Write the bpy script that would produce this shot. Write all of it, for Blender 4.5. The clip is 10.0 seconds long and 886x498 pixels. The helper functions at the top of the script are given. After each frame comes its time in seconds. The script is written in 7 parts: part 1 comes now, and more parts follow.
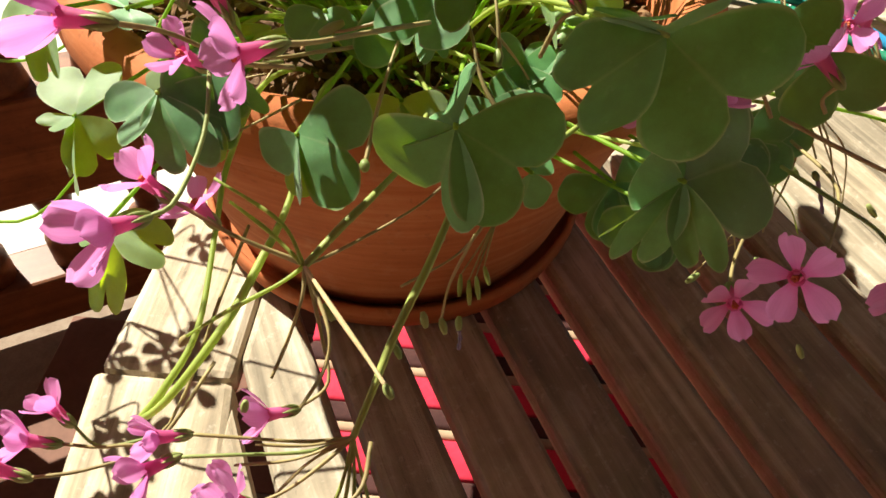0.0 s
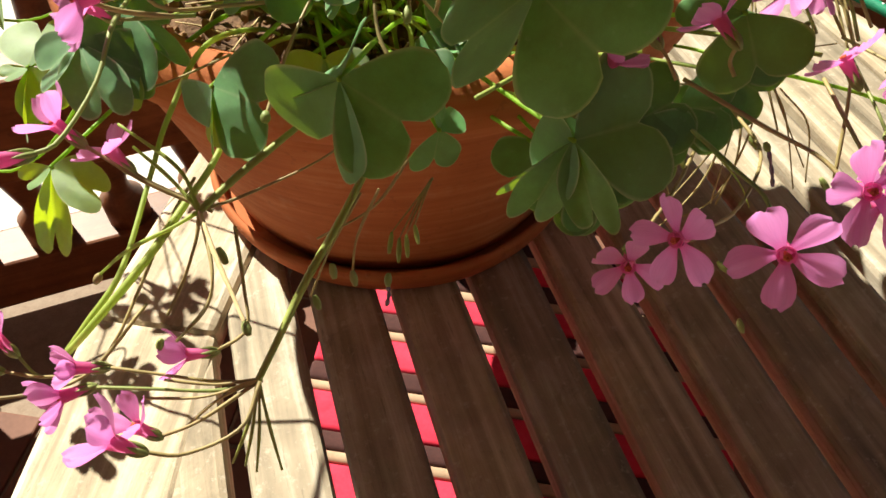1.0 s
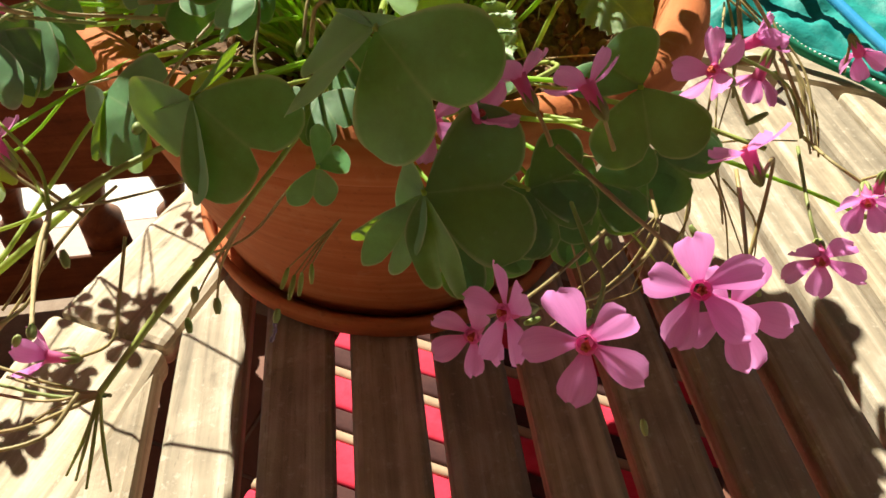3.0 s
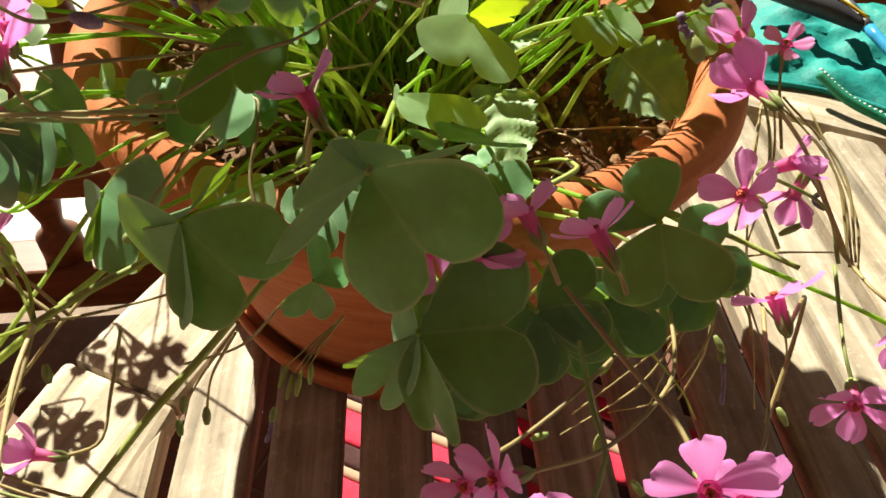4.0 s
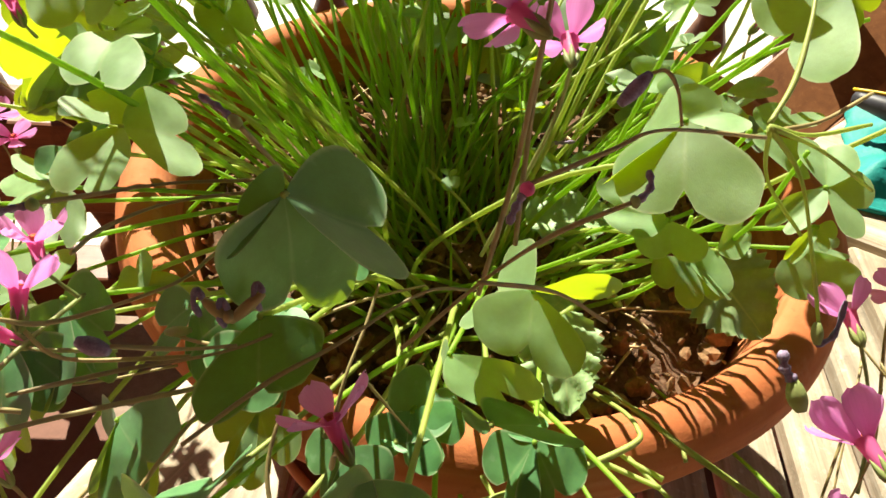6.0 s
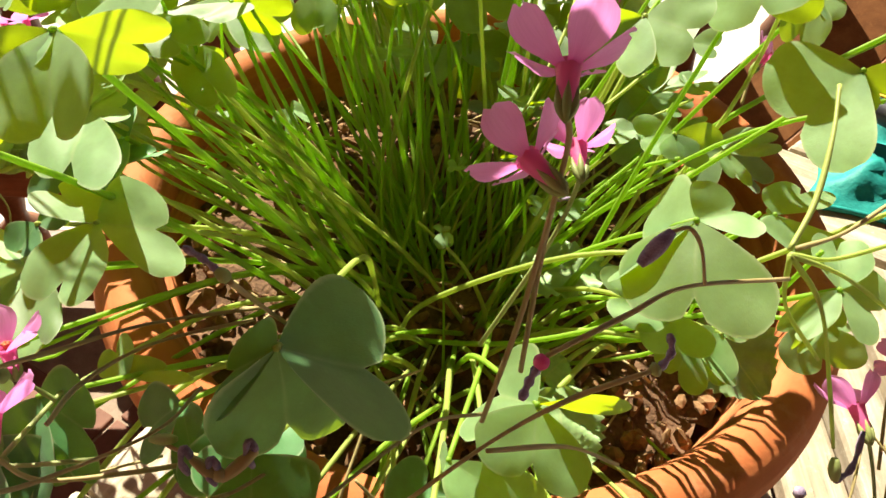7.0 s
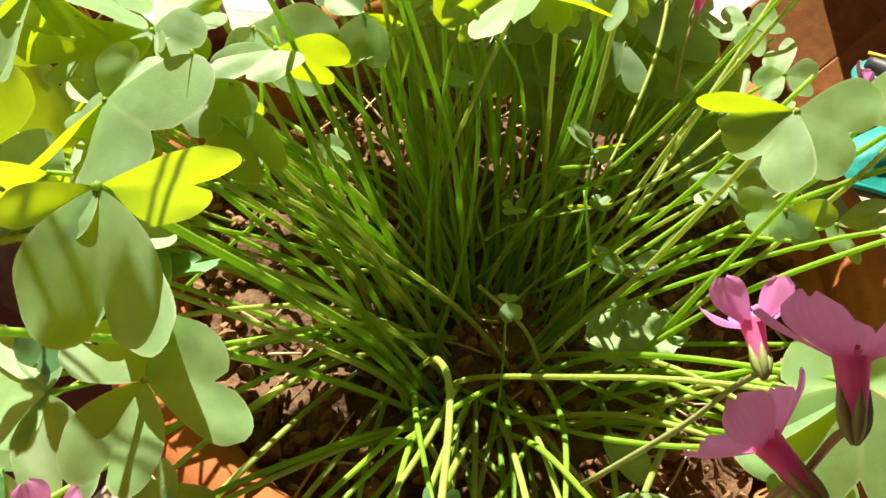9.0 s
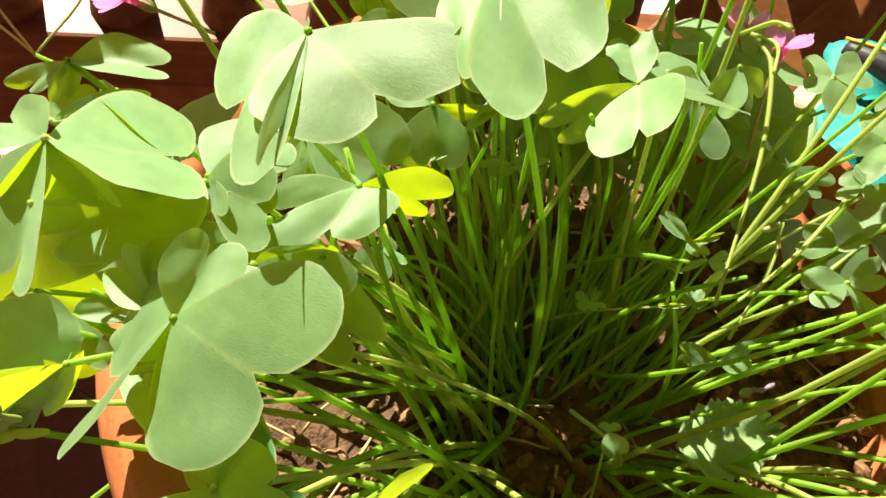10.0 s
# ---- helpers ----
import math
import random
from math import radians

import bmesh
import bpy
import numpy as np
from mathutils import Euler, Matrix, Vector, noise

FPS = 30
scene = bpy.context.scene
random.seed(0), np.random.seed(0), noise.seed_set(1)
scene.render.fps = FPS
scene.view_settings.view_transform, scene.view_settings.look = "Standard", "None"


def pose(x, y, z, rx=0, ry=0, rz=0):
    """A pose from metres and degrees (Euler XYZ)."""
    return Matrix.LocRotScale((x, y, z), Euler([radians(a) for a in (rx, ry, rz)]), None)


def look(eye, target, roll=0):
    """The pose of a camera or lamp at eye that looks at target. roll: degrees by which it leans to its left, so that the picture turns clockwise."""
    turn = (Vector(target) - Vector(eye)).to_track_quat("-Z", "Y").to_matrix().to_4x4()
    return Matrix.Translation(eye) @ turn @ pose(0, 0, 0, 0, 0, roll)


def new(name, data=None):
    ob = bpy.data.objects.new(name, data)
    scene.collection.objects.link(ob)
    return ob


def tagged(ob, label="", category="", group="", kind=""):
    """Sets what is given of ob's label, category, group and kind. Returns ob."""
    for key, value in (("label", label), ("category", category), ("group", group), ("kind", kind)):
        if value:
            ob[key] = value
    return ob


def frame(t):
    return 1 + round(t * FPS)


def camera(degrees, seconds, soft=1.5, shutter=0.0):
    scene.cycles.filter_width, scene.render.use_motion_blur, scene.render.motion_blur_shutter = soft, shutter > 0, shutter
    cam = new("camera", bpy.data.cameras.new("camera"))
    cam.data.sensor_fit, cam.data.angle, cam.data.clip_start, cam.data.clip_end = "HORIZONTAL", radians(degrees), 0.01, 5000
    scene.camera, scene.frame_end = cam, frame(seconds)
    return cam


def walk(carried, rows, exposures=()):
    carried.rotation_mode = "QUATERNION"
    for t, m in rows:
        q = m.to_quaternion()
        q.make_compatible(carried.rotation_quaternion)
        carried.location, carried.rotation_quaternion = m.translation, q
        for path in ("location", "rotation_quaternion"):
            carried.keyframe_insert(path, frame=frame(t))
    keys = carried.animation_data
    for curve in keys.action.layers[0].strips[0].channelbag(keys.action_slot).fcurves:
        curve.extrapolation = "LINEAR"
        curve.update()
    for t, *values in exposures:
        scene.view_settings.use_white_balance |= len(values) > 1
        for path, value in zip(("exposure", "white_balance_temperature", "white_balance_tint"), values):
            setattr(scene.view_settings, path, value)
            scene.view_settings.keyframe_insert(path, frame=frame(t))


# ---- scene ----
EXPO = [(0.0, 1.32, 6700.0, 4.0), (5.0, 1.42, 6700.0, 4.0), (7.0, 1.68, 7000.0, 4.0), (10.0, 1.60, 7000.0, 4.0)]
cam = camera(63.0, 10.0, soft=1.6)
PATH = [
    (0, (0.0008, 0.0005, 0.3400), (0.0006, 0.2036, 0.1191), 4.90),
    (0.5, (0.0182, 0.0008, 0.3392), (0.0060, 0.1986, 0.1139), 2.90),
    (1, (0.0494, -0.0028, 0.3405), (0.0234, 0.1909, 0.1128), 1.52),
    (1.2, (0.0569, -0.0024, 0.3430), (0.0256, 0.1933, 0.1177), 1.15),
    (1.5, (0.0664, -0.0016, 0.3400), (0.0226, 0.2000, 0.1222), 1.26),
    (2, (0.0810, 0.0007, 0.3320), (0.0329, 0.2067, 0.1193), 2.96),
    (2.2, (0.0900, 0.0024, 0.3309), (0.0416, 0.2078, 0.1177), 3.90),
    (3.5, (0.1097, 0.0326, 0.3381), (0.0409, 0.2346, 0.1272), 3.08),
    (4, (0.1053, 0.0504, 0.3477), (0.0305, 0.2501, 0.1367), 3.31),
    (4.5, (0.0993, 0.0663, 0.3569), (0.0202, 0.2633, 0.1449), 4.06),
    (5, (0.0934, 0.0848, 0.3666), (0.0055, 0.2797, 0.1562), 4.64),
    (5.5, (0.0895, 0.0973, 0.3733), (-0.0004, 0.2917, 0.1633), 5.47),
    (6, (0.0765, 0.1098, 0.3820), (-0.0210, 0.3014, 0.1728), 5.41),
    (6.2, (0.0707, 0.1151, 0.3847), (-0.0255, 0.3076, 0.1758), 5.93),
    (7.3, (0.0505, 0.1408, 0.4036), (-0.0308, 0.3266, 0.1826), 7.30),
    (7.5, (0.0461, 0.1452, 0.4058), (-0.0338, 0.3321, 0.1851), 7.60),
    (8, (0.0341, 0.1518, 0.4122), (-0.0453, 0.3413, 0.1936), 8.04),
    (8.5, (0.0186, 0.1584, 0.4103), (-0.0520, 0.3368, 0.1796), 9.34),
    (9, (-0.0038, 0.1711, 0.4066), (-0.0595, 0.3403, 0.1653), 12.49),
    (9.5, (-0.0355, 0.1866, 0.3995), (-0.0773, 0.3586, 0.1572), 15.20),
    (10, (-0.0714, 0.2081, 0.3967), (-0.0906, 0.3760, 0.1488), 19.37),
]
walk(cam, [(t, look(eye, target, roll)) for t, eye, target, roll in PATH], EXPO)

# ---- light ----
SUN_FROM = Vector((-1.5, 1.22, 1.78)).normalized()
world = bpy.data.worlds.new("sky")
scene.world = world
world.use_nodes = True
wn = world.node_tree
sky = wn.nodes.new("ShaderNodeTexSky")
sky.sky_type, sky.sun_disc = "NISHITA", False
sky.sun_elevation = math.asin(SUN_FROM.z)
sky.sun_rotation = math.atan2(SUN_FROM.x, SUN_FROM.y)
wn.nodes["Background"].inputs[1].default_value = 0.0125
wn.links.new(sky.outputs[0], wn.nodes["Background"].inputs[0])
sun_data = bpy.data.lights.new("sun", "SUN")
sun_data.energy, sun_data.angle, sun_data.color = 5.0, radians(0.5), (1.0, 0.93, 0.82)
sun_lamp = new("sun", sun_data)
sun_lamp.matrix_world = look(SUN_FROM * 5, (0, 0, 0))

# ---- materials ----


class Mat:
    """A node material with a few short helpers."""

    def __init__(self, name, rough=0.7, metal=0.0, spec=0.5):
        self.mat = bpy.data.materials.new(name)
        self.mat.use_nodes = True
        self.nt = self.mat.node_tree
        self.bsdf = self.nt.nodes["Principled BSDF"]
        self.bsdf.inputs["Roughness"].default_value = rough
        self.bsdf.inputs["Metallic"].default_value = metal
        self.bsdf.inputs["Specular IOR Level"].default_value = spec
        self.coord = self.nt.nodes.new("ShaderNodeTexCoord")

    def link(self, a, b):
        self.nt.links.new(a, b)

    def scaled(self, scale, source="Object", turn=0.0):
        m = self.nt.nodes.new("ShaderNodeMapping")
        m.inputs["Scale"].default_value = scale
        m.inputs["Rotation"].default_value = (0, 0, turn)
        self.link(self.coord.outputs[source], m.inputs["Vector"])
        return m.outputs[0]

    def noise(self, scale, detail=4.0, rough=0.55, vector=None, distort=0.0):
        n = self.nt.nodes.new("ShaderNodeTexNoise")
        n.inputs["Scale"].default_value, n.inputs["Detail"].default_value = scale, detail
        n.inputs["Roughness"].default_value, n.inputs["Distortion"].default_value = rough, distort
        self.link(vector or self.coord.outputs["Object"], n.inputs["Vector"])
        return n.outputs["Fac"]

    def ramp(self, fac, *stops):
        r = self.nt.nodes.new("ShaderNodeValToRGB")
        e = r.color_ramp.elements
        while len(e) < len(stops):
            e.new(0.5)
        for k, (p, c) in zip(e, stops):
            k.position, k.color = p, (*c, 1.0) if len(c) == 3 else c
        self.link(fac, r.inputs[0])
        return r.outputs[0]

    def math(self, op, a, b=0.5, c=None):
        m = self.nt.nodes.new("ShaderNodeMath")
        m.operation = op
        for k, v in enumerate((a, b, c)):
            if v is None:
                continue
            if isinstance(v, (int, float)):
                m.inputs[k].default_value = v
            else:
                self.link(v, m.inputs[k])
        return m.outputs[0]

    def mix(self, fac, a, b, kind="MIX"):
        m = self.nt.nodes.new("ShaderNodeMix")
        m.data_type, m.blend_type = "RGBA", kind
        for k, v in ((0, fac), (6, a), (7, b)):
            if isinstance(v, (int, float)):
                m.inputs[k].default_value = v
            elif isinstance(v, tuple):
                m.inputs[k].default_value = (*v, 1.0)
            else:
                self.link(v, m.inputs[k])
        return m.outputs[2]

    def random(self):
        return self.nt.nodes.new("ShaderNodeObjectInfo").outputs["Random"]

    def uv(self):
        s = self.nt.nodes.new("ShaderNodeSeparateXYZ")
        self.link(self.coord.outputs["UV"], s.inputs[0])
        return s.outputs[0], s.outputs[1]

    def bump(self, height, strength=0.3, distance=0.001):
        b = self.nt.nodes.new("ShaderNodeBump")
        b.inputs["Strength"].default_value, b.inputs["Distance"].default_value = strength, distance
        self.link(height, b.inputs["Height"])
        self.link(b.outputs[0], self.bsdf.inputs["Normal"])
        return b.outputs[0]

    def colour(self, c):
        if isinstance(c, tuple):
            self.bsdf.inputs["Base Color"].default_value = (*c, 1.0)
        else:
            self.link(c, self.bsdf.inputs["Base Color"])
        return self

    def translucent(self, c, share, normal=None):
        t = self.nt.nodes.new("ShaderNodeBsdfTranslucent")
        if isinstance(c, tuple):
            t.inputs[0].default_value = (*c, 1.0)
        else:
            self.link(c, t.inputs[0])
        if normal:
            self.link(normal, t.inputs[1])
        m = self.nt.nodes.new("ShaderNodeMixShader")
        m.inputs[0].default_value = share
        self.link(self.bsdf.outputs[0], m.inputs[1])
        self.link(t.outputs[0], m.inputs[2])
        self.link(m.outputs[0], self.nt.nodes["Material Output"].inputs[0])
        return self


def wood_material(name, dark, mid, pale, rough=0.75, grain=1.0, object_space=True):
    m = Mat(name, rough, spec=0.3)
    v = m.scaled((60 * grain, 2.2 * grain, 60 * grain))
    shift = m.nt.nodes.new("ShaderNodeVectorMath")
    shift.operation = "ADD"
    m.link(v, shift.inputs[0])
    rnd = m.math("MULTIPLY", m.random(), 37.0)
    m.link(rnd, shift.inputs[1])
    fibre = m.noise(1.6, 6, 0.62, shift.outputs[0], 0.7)
    blot = m.noise(22, 4, 0.6)
    fine = m.noise(900, 2, 0.5)
    streak = m.noise(1.0, 4, 0.6, m.scaled((22 * grain, 1.1 * grain, 22 * grain)), 1.2)
    f = m.math("ADD", m.math("MULTIPLY", fibre, 0.46), m.math("ADD", m.math("MULTIPLY", blot, 0.28), m.math("MULTIPLY", streak, 0.26)))
    base = m.ramp(f, (0.34, dark), (0.50, mid), (0.64, pale))
    tone = m.ramp(m.random(), (0.0, (0.80, 0.80, 0.82)), (1.0, (1.08, 1.04, 1.0)))
    base = m.mix(1.0, base, tone, "MULTIPLY")
    pits = m.ramp(m.noise(70, 5, 0.7, m.scaled((5, 0.7, 5))), (0.32, (1, 1, 1)), (0.40, (0, 0, 0)))
    base = m.mix(m.math("MULTIPLY", pits, 0.55), base, dark)
    stain = m.ramp(m.noise(34, 6, 0.72, None, 0.8), (0.56, (0, 0, 0)), (0.70, (1, 1, 1)))
    base = m.mix(m.math("MULTIPLY", stain, 0.40), base, tuple(0.55 * c for c in dark))
    worn = m.ramp(m.noise(150, 4, 0.75), (0.57, (0, 0, 0)), (0.66, (1, 1, 1)))
    base = m.mix(m.math("MULTIPLY", worn, 0.30), base, pale)
    m.colour(base)
    m.bump(m.math("ADD", m.math("MULTIPLY", fibre, 1.0), m.math("MULTIPLY", fine, 0.25)), 0.55, 0.0012)
    return m.mat


def leaf_material(name, top, thin, veins, seed, share=0.42):
    m = Mat(name, 0.56, spec=0.75)
    u, v = m.uv()
    across = m.math("ABSOLUTE", m.math("SUBTRACT", u, 0.5))
    rib = m.ramp(across, (0.0, (1, 1, 1)), (0.022, (0, 0, 0)))
    edge = m.math("MAXIMUM", m.ramp(across, (0.475, (0, 0, 0)), (0.497, (1, 1, 1))), m.ramp(v, (0.965, (0, 0, 0)), (0.995, (1, 1, 1))))
    blot = m.noise(65, 5, 0.65)
    fine = m.noise(1500, 3, 0.6)
    tone = m.ramp(m.math("ADD", m.math("MULTIPLY", blot, 0.6), m.math("MULTIPLY", m.random(), 0.4)), (0.28, tuple(c * 0.62 for c in top)), (0.72, tuple(c * 1.34 for c in top)))
    base = m.mix(m.math("MULTIPLY", rib, veins), tone, (0.42, 0.52, 0.22))
    base = m.mix(m.math("MULTIPLY", edge, 0.55), base, (0.45, 0.52, 0.30))
    speck = m.ramp(m.noise(330, 2, 0.5), (0.66, (0, 0, 0)), (0.74, (1, 1, 1)))
    base = m.mix(m.math("MULTIPLY", speck, 0.10), base, (0.40, 0.45, 0.35))
    grain = m.ramp(m.noise(210, 4, 0.7), (0.30, (0.82, 0.82, 0.80)), (0.70, (1.14, 1.12, 1.12)))
    base = m.mix(1.0, base, grain, "MULTIPLY")
    m.colour(base)
    m.bsdf.inputs["Sheen Weight"].default_value = 0.22
    m.bsdf.inputs["Sheen Roughness"].default_value = 0.5
    side = m.noise(14, 3, 0.55, m.scaled((9, 2, 1), "UV"))
    wave = m.nt.nodes.new("ShaderNodeTexWave")
    wave.inputs["Scale"].default_value, wave.inputs["Distortion"].default_value = 2.6, 2.2
    slant = m.nt.nodes.new("ShaderNodeCombineXYZ")
    m.link(m.math("SUBTRACT", v, m.math("MULTIPLY", across, 1.1)), slant.inputs[0])
    m.link(slant.outputs[0], wave.inputs["Vector"])
    relief = m.math("ADD", m.math("MULTIPLY", fine, 0.05), m.math("ADD", m.math("MULTIPLY", blot, 1.0), m.math("ADD", m.math("MULTIPLY", side, 1.2), m.math("MULTIPLY", wave.outputs["Fac"], 0.07))))
    n = m.bump(relief, 0.09, 0.0012)
    through_light = m.mix(m.math("MULTIPLY", rib, 0.3), m.mix(blot, tuple(c * 0.8 for c in thin), tuple(c * 1.15 for c in thin)), (0.25, 0.36, 0.04))
    m.translucent(through_light, share, n)
    return m.mat


def stem_material(name, low, high, share=0.15):
    m = Mat(name, 0.5, spec=0.4)
    m.colour(m.mix(m.math("MULTIPLY", m.random(), 0.75), m.ramp(m.noise(60, 3), (0.3, low), (0.7, high)), high))
    m.bump(m.noise(1200, 2), 0.2, 0.0004)
    m.translucent(tuple(min(1, c * 1.5) for c in high), share)
    return m.mat


def petal_material():
    m = Mat("petal_pink", 0.55, spec=0.25)
    u, v = m.uv()
    ray = m.noise(26, 3, 0.6, m.scaled((1.0, 0.08, 1.0), "UV"))
    body = m.ramp(v, (0.0, (0.58, 0.05, 0.13)), (0.10, (0.74, 0.11, 0.42)), (0.32, (0.80, 0.25, 0.62)), (1.0, (0.84, 0.37, 0.76)))
    line = m.ramp(ray, (0.35, (0.62, 0.30, 0.50)), (0.62, (1, 1, 1)))
    m.colour(m.mix(0.35, body, line, "MULTIPLY"))
    m.bsdf.inputs["Sheen Weight"].default_value = 0.15
    m.bump(ray, 0.25, 0.0005)
    m.translucent(m.mix(0.5, body, (0.96, 0.32, 0.80)), 0.50)
    return m.mat


def clay_material():
    m = Mat("terracotta", 0.82, spec=0.25)
    big = m.noise(14, 5, 0.6)
    ring = m.noise(5, 3, 0.5, m.scaled((3, 3, 55)))
    fine = m.noise(520, 3, 0.6)
    f = m.math("ADD", m.math("MULTIPLY", big, 0.55), m.math("MULTIPLY", ring, 0.45))
    base = m.ramp(f, (0.30, (0.31, 0.085, 0.026)), (0.52, (0.42, 0.130, 0.045)), (0.72, (0.51, 0.205, 0.09)))
    bloom = m.ramp(m.noise(38, 6, 0.7), (0.56, (0, 0, 0)), (0.78, (1, 1, 1)))
    base = m.mix(m.math("MULTIPLY", bloom, 0.28), base, (0.60, 0.40, 0.27))
    speck = m.ramp(m.noise(260, 2, 0.5), (0.30, (1, 1, 1)), (0.36, (0, 0, 0)))
    base = m.mix(m.math("MULTIPLY", speck, 0.35), base, (0.22, 0.07, 0.03))
    m.colour(base)
    m.bump(m.math("ADD", m.math("MULTIPLY", fine, 0.4), ring), 0.35, 0.0012)
    return m.mat


def mottled(name, a, b, scale=30.0, rough=0.85, bump=0.4, dist=0.002, spec=0.3, metal=0.0):
    m = Mat(name, rough, metal, spec)
    f = m.math("ADD", m.math("MULTIPLY", m.noise(scale, 5, 0.65), 0.7), m.math("MULTIPLY", m.noise(scale * 7, 3), 0.3))
    m.colour(m.mix(m.math("MULTIPLY", m.random(), 0.25), m.ramp(f, (0.32, a), (0.68, b)), a))
    m.bump(f, bump, dist)
    return m.mat


WOOD = wood_material("weathered_teak", (0.150, 0.125, 0.088), (0.41, 0.345, 0.248), (0.67, 0.62, 0.51))
RAIL_WOOD = wood_material("varnished_brown_wood", (0.085, 0.026, 0.010), (0.17, 0.058, 0.022), (0.26, 0.10, 0.04), 0.45, 0.5)
PANEL_WOOD = wood_material("orange_brown_wood", (0.15, 0.050, 0.014), (0.27, 0.105, 0.032), (0.36, 0.16, 0.055), 0.5, 0.35)
CLAY = clay_material()
SOIL = mottled("dry_soil", (0.045, 0.022, 0.012), (0.22, 0.125, 0.07), 60, 0.95, 0.9, 0.004)
BARK = mottled("bark_chip", (0.12, 0.055, 0.022), (0.40, 0.24, 0.12), 90, 0.9, 0.6, 0.002)
# one leaf in two tones: darker for shaded leaves, paler for sunlit and young ones
LEAF = leaf_material("leaf_green", (0.064, 0.235, 0.064), (0.40, 0.62, 0.015), 0.22, 1, 0.17)
LIT_AND_YOUNG = leaf_material("lit_and_young_leaf", (0.168, 0.322, 0.132), (0.58, 0.74, 0.012), 0.4, 2, 0.42)
WEED = leaf_material("weed_leaf", (0.23, 0.37, 0.15), (0.34, 0.48, 0.03), 0.8, 3, 0.22)
STEM = stem_material("green_stem", (0.13, 0.25, 0.022), (0.33, 0.51, 0.065), 0.45)
OLIVE = stem_material("olive_stalk", (0.19, 0.24, 0.045), (0.36, 0.42, 0.11))
PALE_STEM = stem_material("pale_stem", (0.24, 0.34, 0.06), (0.44, 0.52, 0.14), 0.40)
DRY_STEM = stem_material("brown_stalk", (0.20, 0.15, 0.06), (0.42, 0.34, 0.15), 0.15)
SEPAL = stem_material("sepal_green", (0.16, 0.24, 0.06), (0.34, 0.38, 0.14), 0.25)
TUBE = stem_material("magenta_tube", (0.55, 0.07, 0.22), (0.68, 0.16, 0.38), 0.4)
WITHER = mottled("withered_violet", (0.13, 0.09, 0.16), (0.36, 0.29, 0.40), 400, 0.8, 0.5, 0.001)
STRAW = mottled("dry_straw", (0.36, 0.26, 0.12), (0.62, 0.50, 0.29), 200, 0.85, 0.4, 0.001)
PETAL = petal_material()
STAMEN = mottled("anther", (0.45, 0.06, 0.05), (0.62, 0.20, 0.08), 500)
FLOOR = mottled("floor_clay", (0.13, 0.055, 0.035), (0.22, 0.10, 0.065), 12, 0.7, 0.3, 0.002)
GROUT = mottled("grout", (0.20, 0.14, 0.10), (0.33, 0.26, 0.20), 40)
PAINT = mottled("white_wall_paint", (0.56, 0.54, 0.50), (0.66, 0.64, 0.60), 9, 0.85, 0.25, 0.002)
RED = mottled("red_cloth", (0.52, 0.014, 0.040), (0.66, 0.04, 0.085), 60, 0.85, 0.4, 0.001)
DARK_CLOTH = mottled("dark_cloth", (0.035, 0.012, 0.012), (0.08, 0.03, 0.025), 60, 0.9, 0.4, 0.001)
CREAM = mottled("cream_cloth", (0.30, 0.20, 0.13), (0.42, 0.30, 0.20), 60, 0.85, 0.4, 0.001)
TEAL = mottled("teal_cloth", (0.005, 0.17, 0.155), (0.02, 0.32, 0.28), 40, 0.6, 0.5, 0.003)
BLUE = mottled("blue_tube", (0.03, 0.24, 0.50), (0.06, 0.36, 0.64), 20, 0.25, 0.1, 0.001)
GREEN_CORD = mottled("green_cord", (0.006, 0.16, 0.09), (0.02, 0.27, 0.15), 200, 0.6, 0.4, 0.001)
WHITE = mottled("white_fleck", (0.75, 0.75, 0.72), (0.84, 0.84, 0.82), 60, 0.6, 0.1, 0.001)
BLACK = mottled("black_rubber", (0.02, 0.02, 0.024), (0.05, 0.05, 0.06), 60, 0.5, 0.2, 0.001)
YELLOW = mottled("yellow_plastic", (0.62, 0.42, 0.02), (0.78, 0.56, 0.05), 30, 0.4, 0.1, 0.001)
STEEL = mottled("grey_steel", (0.35, 0.36, 0.37), (0.55, 0.56, 0.57), 60, 0.35, 0.1, 0.001, 0.5, 0.9)

# ---- mesh helpers ----


def mesh_from(bm, name, material, smooth=True):
    me = bpy.data.meshes.new(name)
    bm.to_mesh(me)
    bm.free()
    for m in material if isinstance(material, (list, tuple)) else (material,):
        me.materials.append(m)
    if smooth:
        for p in me.polygons:
            p.use_smooth = True
    return me


def part(name, bm, material, parent=None, label="", smooth=True):
    """Links a bmesh as one mesh object under a thing or a part."""
    ob = new(name, mesh_from(bm, name, material, smooth))
    if parent:
        ob.parent = parent
        # the parent's local frame is kept, so that world coordinates hold
        ob.matrix_parent_inverse = parent.matrix_world.inverted() if not parent.parent else Matrix()
    if label:
        tagged(ob, label)
    return ob


def shared(name, me, parent, m, label=""):
    ob = new(name, me)
    ob.parent = parent
    ob.matrix_basis = m
    if label:
        tagged(ob, label)
    return ob


def spline(pts, n):
    """A smooth run of n + 1 points through pts."""
    p = [Vector(q) for q in pts]
    if len(p) == 2:
        return [p[0].lerp(p[1], k / n) for k in range(n + 1)]
    e = [p[0] * 2 - p[1]] + p + [p[-1] * 2 - p[-2]]
    out = []
    for k in range(n + 1):
        s = k / n * (len(p) - 1)
        i = min(int(s), len(p) - 2)
        t = s - i
        a, b, c, d = e[i : i + 4]
        out.append(0.5 * (2 * b + (c - a) * t + (2 * a - 5 * b + 4 * c - d) * t * t + (3 * b - a - 3 * c + d) * t**3))
    return out


